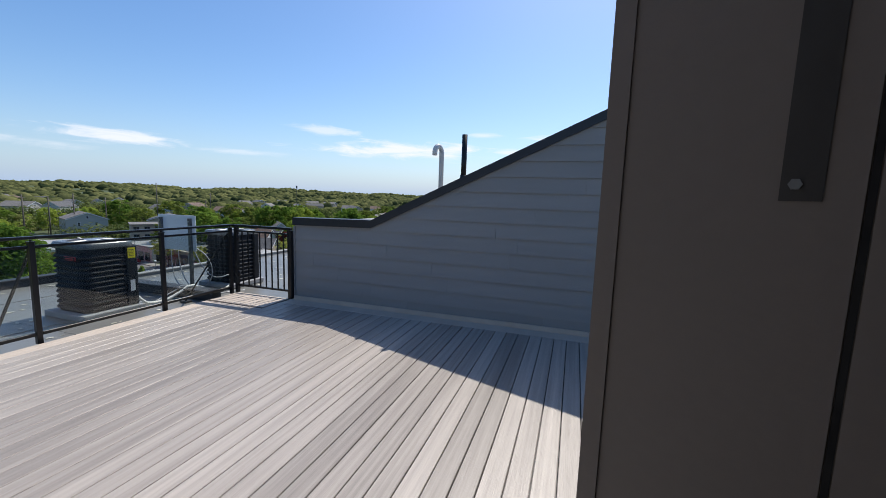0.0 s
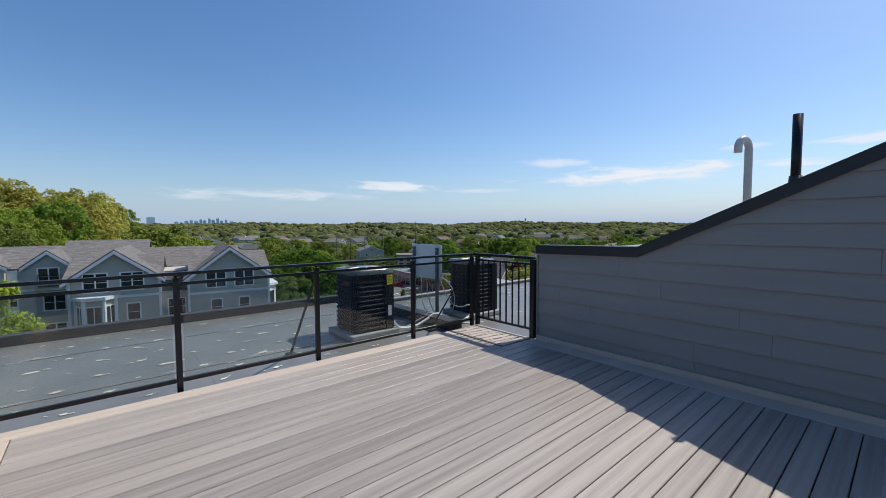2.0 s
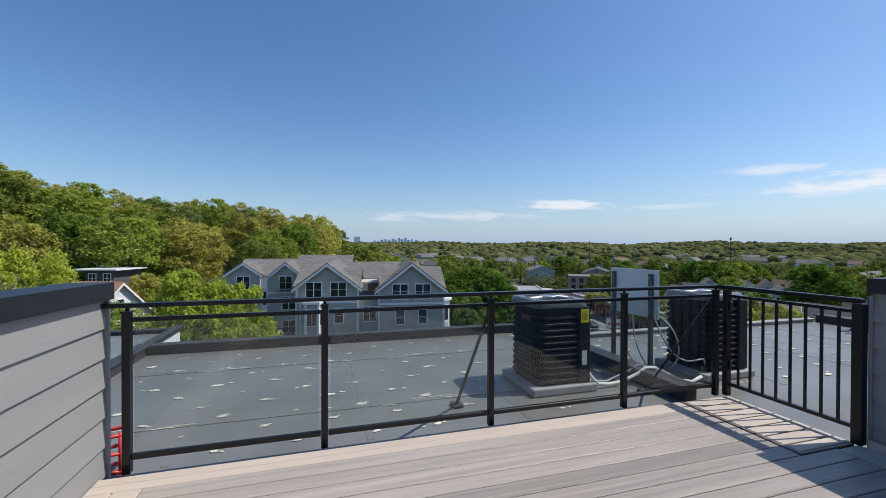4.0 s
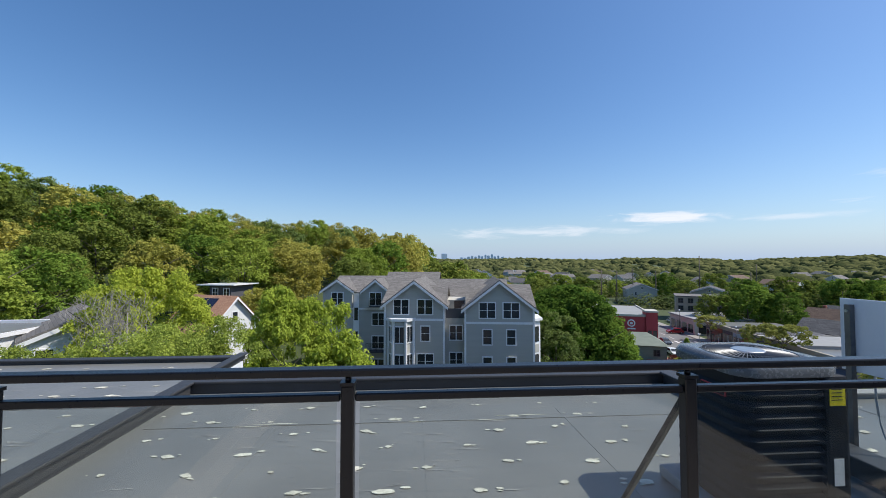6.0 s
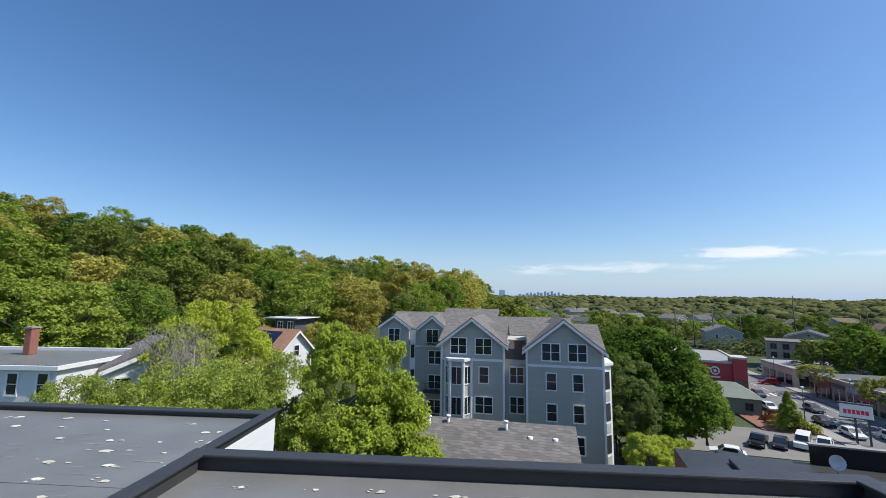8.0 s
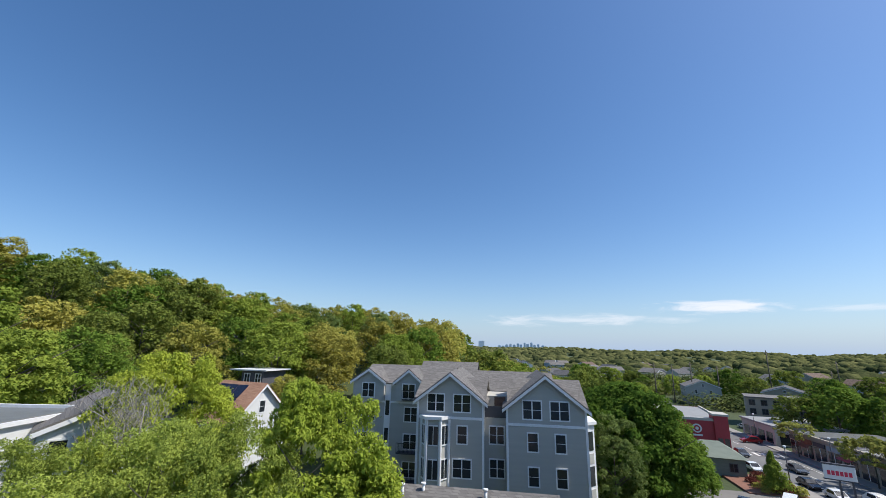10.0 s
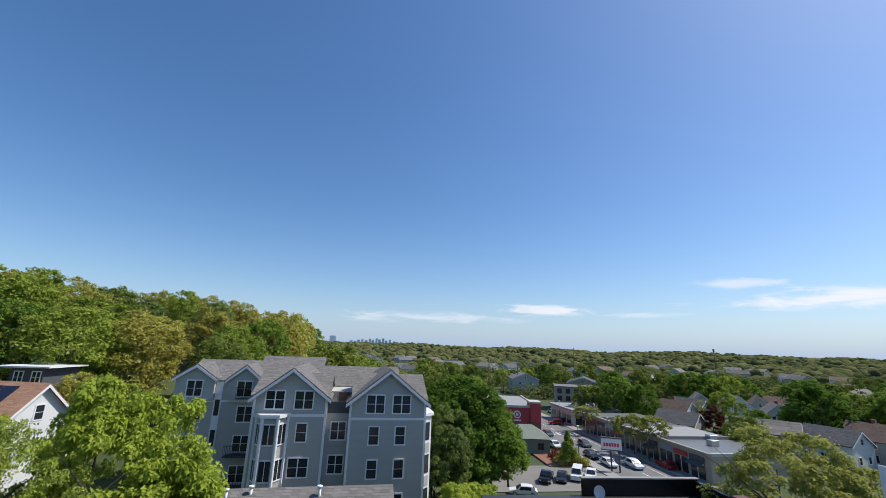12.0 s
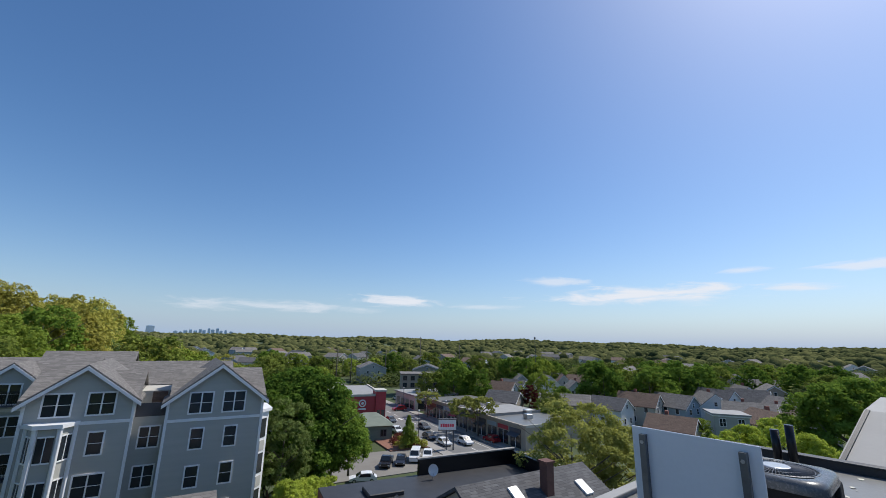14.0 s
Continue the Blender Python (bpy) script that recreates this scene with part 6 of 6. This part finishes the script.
part("tower_cap", Shape().box(3.4, -0.7, 7.6, 6.5, 4.2, 8.0), M_CREAM, store)
e = part("emblem", Shape().bar((0.2, -0.02, 4.7), (0.2, -0.1, 4.7), 0.95, 24), M_WHITE, store, "round white emblem")
part("ring", Shape().bar((0.2, -0.1, 4.7), (0.2, -0.13, 4.7), 0.66, 24), M_STORE_RED, e)
part("dot", Shape().bar((0.2, -0.13, 4.7), (0.2, -0.16, 4.7), 0.34, 20), M_WHITE, e)
part("letter_bar", Shape().box(-0.75, -0.08, 3.1, 1.15, -0.005, 3.45), M_WHITE, store)
HOUSES.append((p.x + 4, p.y + 13, 18))
for k in range(2):
    part("shop_front", Shape().box(4.0 + k * 1.2, -0.56, 0.3, 4.9 + k * 1.2, -0.5, 3.0), M_PANE, store)

# low shop at the corner of the car park
ls = thing("low_shop", 51.0, 89.0, -18.9, -20, "low weathered green shop with a hipped roof", "shop")
M_WEATHERED = surface("weathered_green", (0.13, 0.16, 0.13), (0.24, 0.27, 0.22), 0.6, 0.85, 0.3, 6, stretch=(1, 1, 4))
part("wall", Shape().box(-4.5, -3.5, 0, 4.5, 3.5, 3.0), M_WEATHERED, ls)
s = Shape()
q = [s.bm.verts.new(p) for p in ((-5, -4, 3.0), (5, -4, 3.0), (5, 4, 3.0), (-5, 4, 3.0), (-1.5, 0, 5.2), (1.5, 0, 5.2))]
for f in ((0, 1, 5, 4), (1, 2, 5), (2, 3, 4, 5), (3, 0, 4), (3, 2, 1, 0)):
    s.bm.faces.new([q[n] for n in f])
part("roof", s, M_WEATHERED, ls)
for u in (-2.6, 2.6):
    window(ls, u, 0.9, 1.1, 1.2, -3.5, mat=M_DARKWALL)
HOUSES.append((51, 89, 8))

# street sign on two posts
sg = thing("pole_sign", 58.4, 71.0, -18.9, -35, "white box sign with red lettering bar on two posts", "sign")
part("box", Shape().box(-1.75, -0.2, 3.7, 1.75, 0.2, 5.7).soft(0.04, 1), M_WHITE, sg)
part("frame", Shape().box(-1.85, -0.24, 5.6, 1.85, 0.24, 5.82).box(-1.85, -0.24, 3.58, 1.85, 0.24, 3.72), M_DARKWALL, sg)
for k in range(6):
    part("letter_bar", Shape().box(-1.35 + k * 0.46, -0.225, 4.25, -1.0 + k * 0.46, -0.2, 4.85), M_SIGN_RED, sg)
for x in (-0.15, 1.25):
    part("post", Shape().box(x - 0.12, -0.12, -0.1, x + 0.12, 0.12, 3.7), M_DARKWALL, sg)


# vehicles
def vehicle_kind(length, width, height, hood, paint, van=False, pickup=False):
    """Meshes for a car: body, glass, four wheels with rims, lights."""
    L, W, H = length / 2, width / 2, height
    waist = H * 0.58
    if van:
        prof = [(-L, 0.35), (-L, H * 0.95), (-L + 0.25, H), (L * 0.5, H), (L * 0.72, waist), (L, waist * 0.9), (L, 0.35)]
    elif pickup:
        prof = [(-L, 0.45), (-L, waist), (-0.3, waist), (-0.15, H), (L * 0.32, H), (L * 0.52, waist), (L, waist * 0.93), (L, 0.45)]
    else:
        prof = [(-L, 0.35), (-L, waist * 0.98), (-L * 0.82, waist * 1.05), (-L * 0.62, H * 0.97), (-L * 0.3, H), (L * 0.15, H * 0.98), (L * 0.5, waist * 1.06), (L, waist * 0.82), (L, 0.35)]
    body = Shape().prism([(-W, a, b) for a, b in prof], (2 * W, 0, 0))
    for v in body.bm.verts:
        if v.co.z > waist * 1.1:
            v.co.x *= 0.84
    body.soft(0.06, 2)
    return body.mesh("body", paint), (L, W, H, waist, van, pickup)


def drive(kind, x, y, turn, label, z, name="car"):
    me, (L, W, H, waist, van, pickup) = kind
    t = thing(name, x, y, z, turn, label, "car", "parked vehicles")
    t.scale = (0.9, 0.9, 0.9)
    part("body", me, M_WHITE, t)
    y0, y1 = (-L * 0.9, L * 0.42) if van else ((-0.1, L * 0.3) if pickup else (-L * 0.55, L * 0.2))
    for side in (-1, 1):
        s = Shape().prism([(side * W * 0.955, y0, waist * 1.08), (side * W * 0.955, y1 + 0.25, waist * 1.08), (side * W * 0.86, y1, H * 0.93), (side * W * 0.86, y0 + 0.12, H * 0.93)], (side * 0.03, 0, 0))
        part("side_glass", s, M_PANE, t)
        for yy in (-L * 0.62, L * 0.62):
            w = part("wheel", Shape().bar((side * (W - 0.2), yy, 0.33), (side * (W + 0.01), yy, 0.33), 0.33, 14), M_TYRE, t)
            part("rim", Shape().bar((side * (W + 0.011), yy, 0.33), (side * (W + 0.02), yy, 0.33), 0.2, 12), M_STEEL, w)
        part("headlight", Shape().box(side * W * 0.8 - 0.2, L - 0.05, waist * 0.6, side * W * 0.8 + 0.15 * (side < 0), L + 0.012, waist * 0.75), M_PANEL, t)
        part("tail_light", Shape().box(side * W * 0.8 - 0.1, -L - 0.012, waist * 0.65, side * W * 0.8 + 0.1, -L + 0.05, waist * 0.9), M_RED, t)
    a, b, c = (L * 0.71, L * 0.52, 0.985) if van else ((L * 0.51, L * 0.33, 0.98) if pickup else (L * 0.47, L * 0.17, 0.97))
    s = Shape().prism([(-W * 0.8, a, waist * 1.1), (W * 0.8, a, waist * 1.1), (W * 0.72, b, H * c), (-W * 0.72, b, H * c)], (0, 0.05, 0.03))
    part("windscreen", s, M_PANE, t)
    a, b = (-L - 0.02, -L - 0.01) if van else ((-0.33, -0.2) if pickup else (-L * 0.8, -L * 0.62))
    s = Shape().prism([(-W * 0.75, a, waist * 1.12), (W * 0.75, a, waist * 1.12), (W * 0.68, b, H * 0.92), (-W * 0.68, b, H * 0.92)], (0, -0.03, 0.02))
    part("rear_glass", s, M_PANE, t)
    return t


def paint(name, c):
    return surface(name, tuple(v * 0.85 for v in c), c, 2, 0.25, 0.0, 20)


P_BLACK, P_WHITE, P_RED, P_GREY, P_SILVER = (paint("paint_" + n, c) for n, c in (("black", (0.02, 0.02, 0.024)), ("white", (0.75, 0.76, 0.76)), ("red", (0.3, 0.015, 0.02)), ("grey", (0.1, 0.11, 0.12)), ("silver", (0.42, 0.43, 0.44))))
C = {n: vehicle_kind(4.6, 1.85, 1.5, 1, p) for n, p in (("black", P_BLACK), ("white", P_WHITE), ("silver", P_SILVER), ("grey", P_GREY))}
C_SUV_W, C_SUV_R = vehicle_kind(4.7, 1.9, 1.72, 1, P_WHITE), vehicle_kind(4.8, 1.92, 1.75, 1, P_RED)
C_VAN = vehicle_kind(5.2, 2.0, 2.1, 1, P_WHITE, van=True)
C_TRUCK = vehicle_kind(5.6, 2.0, 1.85, 1, P_BLACK, pickup=True)
for kind, x, y, turn, label in (
    (C_SUV_R, 70.8, 70.6, 0, "dark red sport utility car parked by the shops"),
    (C_SUV_W, 64.6, 72.3, 180, "white sport utility car on the street"),
    (C["white"], 60.6, 74.5, 180, "white saloon car at the kerb"),
    (C["black"], 61.3, 80.4, 180, "black saloon car at the kerb"),
    (C["grey"], 66.8, 89.4, 180, "dark grey car on the street"),
    (C["white"], 59.1, 89.8, 180, "white saloon car by the low shop"),
    (C["grey"], 64.9, 101.4, 180, "dark grey car at the kerb"),
    (C_SUV_R, 76.8, 115.1, 90, "dark red car at the crossing"),
    (C["black"], 80.9, 117.9, 90, "black car at the crossing"),
    (C["silver"], 89.5, 131.2, 0, "silver car further up the street"),
    (C["white"], 89.9, 136.3, 0, "white car further up the street"),
):
    drive(kind, x, y, street_turn + turn, label, -18.9)
for kind, x, y, turn, label, nm in (
    (C_TRUCK, 43.2, 69.2, 150, "black pickup truck in the car park", "pickup_truck"),
    (C["black"], 45.8, 68.6, 152, "black car in the car park", "car"),
    (C_VAN, 49.1, 68.9, 150, "white van in the car park", "van"),
    (C_SUV_W, 51.4, 68.2, 150, "white sport utility car in the car park", "car"),
    (C["white"], 35.9, 64.2, 75, "white car in the car park", "car"),
):
    drive(kind, x, y, street_turn + turn, label, -18.88, nm)

# street lamps and utility poles
for ac, al, h in ((-6.6, 8.5, 5.5), (-6.6, 30, 5.5), (6.6, 20, 5.5), (6.6, 48, 6)):
    p = on_street(ac, al)
    t = thing("street_lamp", p.x, p.y, -18.8, 0, "dark street lamp post with a round white globe", "street lamp", "street lamps")
    part("post", Shape().bar((0, 0, 0), (0, 0, h), 0.1, 8, 0.06), M_DARKWALL, t)
    part("globe", Shape().bar((0, 0, h), (0, 0, h + 0.4), 0.16, 10, 0.22), M_WHITE, t)
for x, y, top in ((96, 200, -2), (104, 200, -2.6), (112.5, 200, -1.3), (124.6, 200, -2.8), (148, 200, 4.8), (176, 200, -3.6), (190, 212, 0.6)):
    z = land_at(x, y)
    h = top - z
    t = thing("utility_pole", x, y, z, 20, "tall wooden utility pole above the trees", "pole", "utility poles")
    part("pole", Shape().bar((0, 0, -1), (0, 0, h), 0.27, 8, 0.2), M_BARK, t)
    part("crossarm", Shape().box(-1.3, -0.08, h - 1.2, 1.3, 0.08, h - 1.0), M_BARK, t)
mast = thing("antenna_mast", 198, 155.5, land_at(198, 155.5), 0, "slender lattice antenna mast above the woods", "mast")
part("mast", Shape().bar((0, 0, 0), (0, 0, 25.2), 0.2, 6, 0.12), M_DARKWALL, mast)
part("antenna", Shape().box(-0.3, -0.3, 23.9, 0.3, 0.3, 25.2), M_DARKWALL, mast)

# ---- houses of the valley ----
WALLS = (M_OFFWHITE, M_CREAM, M_BLUE, M_TAN, M_HOUSE, M_OFFWHITE)
ROOFS = (M_SHINGLE, M_SHINGLE_DARK, M_SHINGLE_BROWN, M_SHINGLE)
NAMES_W = ("white", "cream", "pale blue", "tan", "blue-grey", "white")
NAMES_R = ("grey", "dark", "brown", "grey")
rh = random.Random(21)
# x, y, width, depth, eaves, rise, turn, wall, roof, chimney, dormer
for x, y, w, d, h, rise, turn, wi, ri, ch, dm in (
    (112, 104, 7.5, 9, 5.0, 3.0, 12, 0, 2, True, False), (142, 121, 8, 10, 5.0, 3.4, -40, 4, 0, False, False), (148, 112, 8, 10, 5.0, 3.4, -35, 5, 0, False, True),
    (154, 108, 7, 9, 5.2, 3.6, -50, 1, 2, False, False), (140, 94, 7, 9, 5.0, 3.0, -45, 0, 0, True, False), (108, 77, 9, 14, 4.6, 2.4, 30, 3, 0, False, False),
    (99, 92, 8, 10, 4.2, 2.6, 20, 3, 1, False, False), (113, 66, 7.5, 10, 4.4, 2.6, 0, 5, 1, False, True), (122, 62, 7.5, 11, 5.0, 3.0, 4, 1, 2, True, False),
    (128, 55, 7.5, 11, 5.0, 3.0, -12, 2, 0, False, False), (99, 44.5, 7, 9.5, 4.0, 2.4, 6, 3, 2, True, False), (136, 49, 8, 10, 5.4, 3.2, -52, 0, 0, True, True),
    (146, 50, 7.5, 11, 5.6, 3.2, -20, 5, 1, False, True), (155, 45, 8, 12, 5.6, 3.2, 2, 4, 1, False, False), (168, 49, 8, 11, 5.6, 3.2, -55, 0, 0, True, False),
    (181, 44, 10, 12, 5.8, 3.2, -68, 3, 0, False, False), (117, 31.5, 8, 10, 5.0, 2.6, -40, 4, 2, True, False), (129, 38, 8, 11, 5.0, 2.6, 15, 1, 0, True, False),
    (138, 33, 8, 13, 4.6, 2.4, 20, 2, 0, True, False), (126, 27, 8, 10, 4.8, 2.6, -60, 3, 2, False, False), (150, 34, 8, 11, 5.0, 2.8, -30, 5, 0, False, True),
    (132, 70, 8, 10, 4.8, 2.8, -30, 5, 1, False, False), (126, 111, 8, 10, 4.8, 2.8, 10, 2, 1, False, False), (170, 112, 8, 11, 5.0, 2.8, 15, 3, 2, False, False),
    (190, 104, 9, 12, 5.0, 2.8, -50, 1, 0, False, False), (176, 128, 8, 11, 5.0, 2.8, 10, 0, 1, False, False), (222, 56, 10, 12, 5.0, 3.0, 15, 0, 0, False, False),
):
    settle(x, y, w, d, h, rise, turn, WALLS[wi], ROOFS[ri], f"{NAMES_W[wi]} gabled dwelling with {NAMES_R[ri]} shingle roof", chimney=ch, dormer=dm)
# the flat-roofed blue dormer house among them
t = thing("house", 109.5, 37.2, -20.0, -58, "blue-grey house with a flat white-edged roof", "house", "houses in the valley")
part("wall", Shape().box(-3.2, -3.2, 0, 3.2, 3.2, 8.0), M_HOUSE, t)
part("roof", Shape().box(-3.6, -3.6, 8.0, 3.6, 3.6, 8.3), M_PALE_ROOF, t)
part("cornice", Shape().box(-3.45, -3.45, 7.7, 3.45, 3.45, 7.995), M_WHITE, t)
for u in (-1.7, 1.7):
    window(t, u, 5.8, 1.1, 1.5, -3.2)
HOUSES.append((107.5, 36.5, 7))
for k in range(60):
    d, az = rh.uniform(210, 700), rh.uniform(8, 88)
    x, y = d * math.sin(radians(az)), d * math.cos(radians(az))
    if x < 40 or in_house(x, y) or not clear_of(x, y):
        continue
    wi, ri = rh.randrange(6), rh.randrange(4)
    settle(x, y, rh.uniform(9, 15), rh.uniform(11, 20), 6.2, rh.uniform(2.4, 3.4), rh.uniform(-90, 90), WALLS[wi], ROOFS[ri], f"{NAMES_W[wi]} dwelling with {NAMES_R[ri]} roof half hidden by trees", z=land_at(x, y) + 1.2, group="far houses")

# small garden trees between the dwellings
for a, b, r in list(HOUSES):
    if 90 < math.hypot(a, b) < 235 and a > 85 and rh.random() < 0.5:
        k = rh.choice((0, 1, 1, 2))
        plant(VALLEY[k], a - 5.5 + rh.uniform(-2, 2), b + 6.5 + rh.uniform(-3, 3), VALLEY_LABEL[k], scale=rh.uniform(0.35, 0.6), turn=rh.uniform(0, 360), group="garden trees")
# single valley trees
for k, x, y, sc in (
    (0, 95, 110, 1.35), (0, 101, 106, 1.2), (1, 91, 116, 1.1), (0, 146, 130, 1.45), (0, 152, 126, 1.4), (2, 160, 124, 1.35), (0, 168, 121, 1.3),
    (0, 123, 73, 1.5), (0, 129, 78, 1.55), (0, 132, 63, 1.45), (1, 139, 68, 1.4), (0, 116, 82, 0.8), (1, 97, 73, 0.85), (1, 91, 70, 0.75),
    (0, 146, 60, 1.4), (0, 154, 57, 1.45), (0, 163, 60, 1.5), (1, 172, 62, 1.4), (0, 150, 72, 1.4), (0, 160, 74, 1.5), (0, 176, 72, 1.4), (1, 188, 62, 1.4), (0, 190, 76, 1.5),
    (0, 198, 52, 1.4), (0, 206, 64, 1.4), (1, 200, 86, 1.4), (0, 212, 96, 1.4), (0, 200, 38, 1.5), (1, 186, 30, 1.3), (0, 215, 40, 1.4), (1, 168, 96, 1.2), (0, 158, 88, 1.3),
    (1, 10, 112, 1.35), (2, 17, 118, 1.3), (1, 23, 127, 1.3), (2, 30, 134, 1.2), (1, 19, 102, 1.1), (2, 37, 145, 1.2), (1, 44, 158, 1.2), (1, 28, 116, 1.0),
    (1, 20.5, 61, 0.7), (1, 36, 78, 0.7), (1, 41, 88, 0.8), (2, 62, 156, 1.0), (2, 70, 164, 1.0), (1, 52, 146, 1.1), (2, 78, 172, 0.9), (1, 44, 120, 1.0), (2, 38, 104, 0.9),
):
    plant(VALLEY[k], x, y, VALLEY_LABEL[k], scale=sc, turn=rh.uniform(0, 360), group="valley trees")
for n in range(90):
    d, az = rh.uniform(150, 275), rh.uniform(17, 88)
    x, y = d * math.sin(radians(az)), d * math.cos(radians(az))
    k = rh.choice((0, 0, 1, 1, 2))
    if not in_house(x, y) and clear_of(x, y) and not (95 < x < 178 and 24 < y < 66):
        plant(VALLEY[k], x, y, VALLEY_LABEL[k], scale=rh.uniform(0.8, 1.5), turn=rh.uniform(0, 360), group="valley trees")
K_RED = tree_kind(44, M_LEAF_RED, 4.0, 9.0, 1.2, 80, 50, 0.28, 0.18)
plant(K_RED, 105.5, 87.5, "dark purple-leaved tree among the houses", scale=0.95, group="valley trees")
K_T8 = tree_kind(70, M_LEAF_THIN, 5.8, 14.0, 2.5, 260, 110, 0.125, 0.22, 16, 13, 0.1, 0.5)
for kind, h, x, y, top, sc, tall, label in (
    (K_T8, 14, 36.5, 28.4, -3.3, 1.08, 0.95, "broad yellow-green tree before the shops"),
    (K_T8, 14, 41.5, 27.0, -5.6, 0.9, 0.9, "broad yellow-green tree before the shops"),
    (K_BIG_B, 14, 42.2, 17.3, -4.3, 0.55, 1.2, "bright leafy tree below the roof edge"),
    (K_BIG_B, 14, 44.8, 14.9, -3.9, 0.6, 1.2, "bright leafy tree below the roof edge"),
    (K_BIG_B, 14, 43.3, 12.3, -4.2, 0.5, 1.2, "bright leafy tree below the roof edge"),
    (K_BIG_B, 14, 16.5, 41.0, -9.4, 0.45, 1.0, "small yellow-green tree by the house corner"),
    (K_BIG_B, 14, 19.5, 43.0, -10.2, 0.4, 1.0, "small yellow-green tree by the house corner"),
    (K_BIG_C, 15, 84.5, 14.4, -2.0, 1.25, 0.95, "large round dark green tree beyond the roofs"),
):
    plant(kind, x, y, label, scale=sc, turn=rh.uniform(0, 360), group="nearer valley trees", z=top - h * sc * tall, tall=tall)
# flat-topped street trees by the shops, and the cone tree in the planting bed
K_FLAT = tree_kind(60, M_LEAF_THIN, 5.6, 8.2, 4.2, 110, 50, 0.2, 0.16, 12, 10, 0.09, 0.4)
for ac, al, sc in ((6.8, 5, 1.0), (6.8, 10, 0.85), (6.8, 31, 0.8)):
    p = on_street(ac, al)
    plant(K_FLAT, p.x, p.y, "flat-crowned street tree with sparse yellow-green leaves", scale=sc, turn=rh.uniform(0, 360), group="street trees", z=-18.8)
rg = np.random.default_rng(77)
cone_blobs = [(rg.uniform(-1, 1) * (1 - h) * 1.5, rg.uniform(-1, 1) * (1 - h) * 1.5, 0.9 + h * 4.4, 0.9 * (1 - h) + 0.35, 0.8) for h in np.linspace(0, 1, 26)]
v, f = leaf_cloud(cone_blobs, 260, 0.14, rg)
plant((trunk_shape(rg, 5.0, 0.8, 1.2, 0.1, 4).mesh("trunk", M_BARK), from_arrays("crown", v, f, M_LEAF_MID)), 52.9, 76.4, "small dense cone-shaped green tree in the mulch bed", z=-18.8)
v, f = leaf_cloud([(0, 0, 0.45, 0.8, 0.6), (0.5, 0.2, 0.4, 0.6, 0.5), (-0.5, -0.1, 0.4, 0.6, 0.5)], 160, 0.12, rg)
SHRUB_G, SHRUB_R = from_arrays("crown", v, f, M_LEAF_OLIVE), from_arrays("crown", v, f, M_LEAF_RED)
shrub_trunk = Shape().bar((0, 0, -0.1), (0, 0, 0.4), 0.04, 5).mesh("trunk", M_BARK)
for k in range(14):
    p = on_street(-8.6 - (k % 3) * 2.2 - rh.uniform(0, 0.8), 1.6 + (k // 3) * 1.9)
    plant((shrub_trunk, (SHRUB_G, SHRUB_R)[k % 5 in (1, 3)]), p.x, p.y, "low rounded shrub in red mulch", name="shrub", scale=rh.uniform(0.8, 1.3), turn=rh.uniform(0, 360), group="shrubs", z=-18.72)

bm = bmesh.new()
bmesh.ops.create_icosphere(bm, subdivisions=2, radius=1.0)
LUMP = (np.array([v.co[:] for v in bm.verts]), np.array([[v.index for v in f.verts] for f in bm.faces]))
bm.free()
far_woods("valley_woods", (175, 430), 4, 96, 19.0, 12, 210, 0.5, M_CANOPY, "broken green canopy of the wooded valley", 5, 9.5)
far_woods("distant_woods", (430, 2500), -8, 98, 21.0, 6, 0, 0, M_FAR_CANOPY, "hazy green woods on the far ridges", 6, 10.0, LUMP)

# skyline of the far city
rt = random.Random(3)
for az, h, w in ((4.45, 64, 46), (6.9, 34, 24), (7.4, 30, 18), (7.9, 40, 24), (8.4, 46, 18), (8.9, 40, 22), (9.4, 50, 18), (9.8, 44, 20), (10.3, 56, 16), (10.7, 48, 22), (11.2, 58, 18), (11.6, 42, 20), (12.1, 48, 16), (12.7, 38, 22)):
    d = 3300
    x, y = d * math.sin(radians(az)), d * math.cos(radians(az))
    t = thing("tower_block", x, y, -10, -az, "hazy blue-grey city tower on the horizon", "tower", "city skyline")
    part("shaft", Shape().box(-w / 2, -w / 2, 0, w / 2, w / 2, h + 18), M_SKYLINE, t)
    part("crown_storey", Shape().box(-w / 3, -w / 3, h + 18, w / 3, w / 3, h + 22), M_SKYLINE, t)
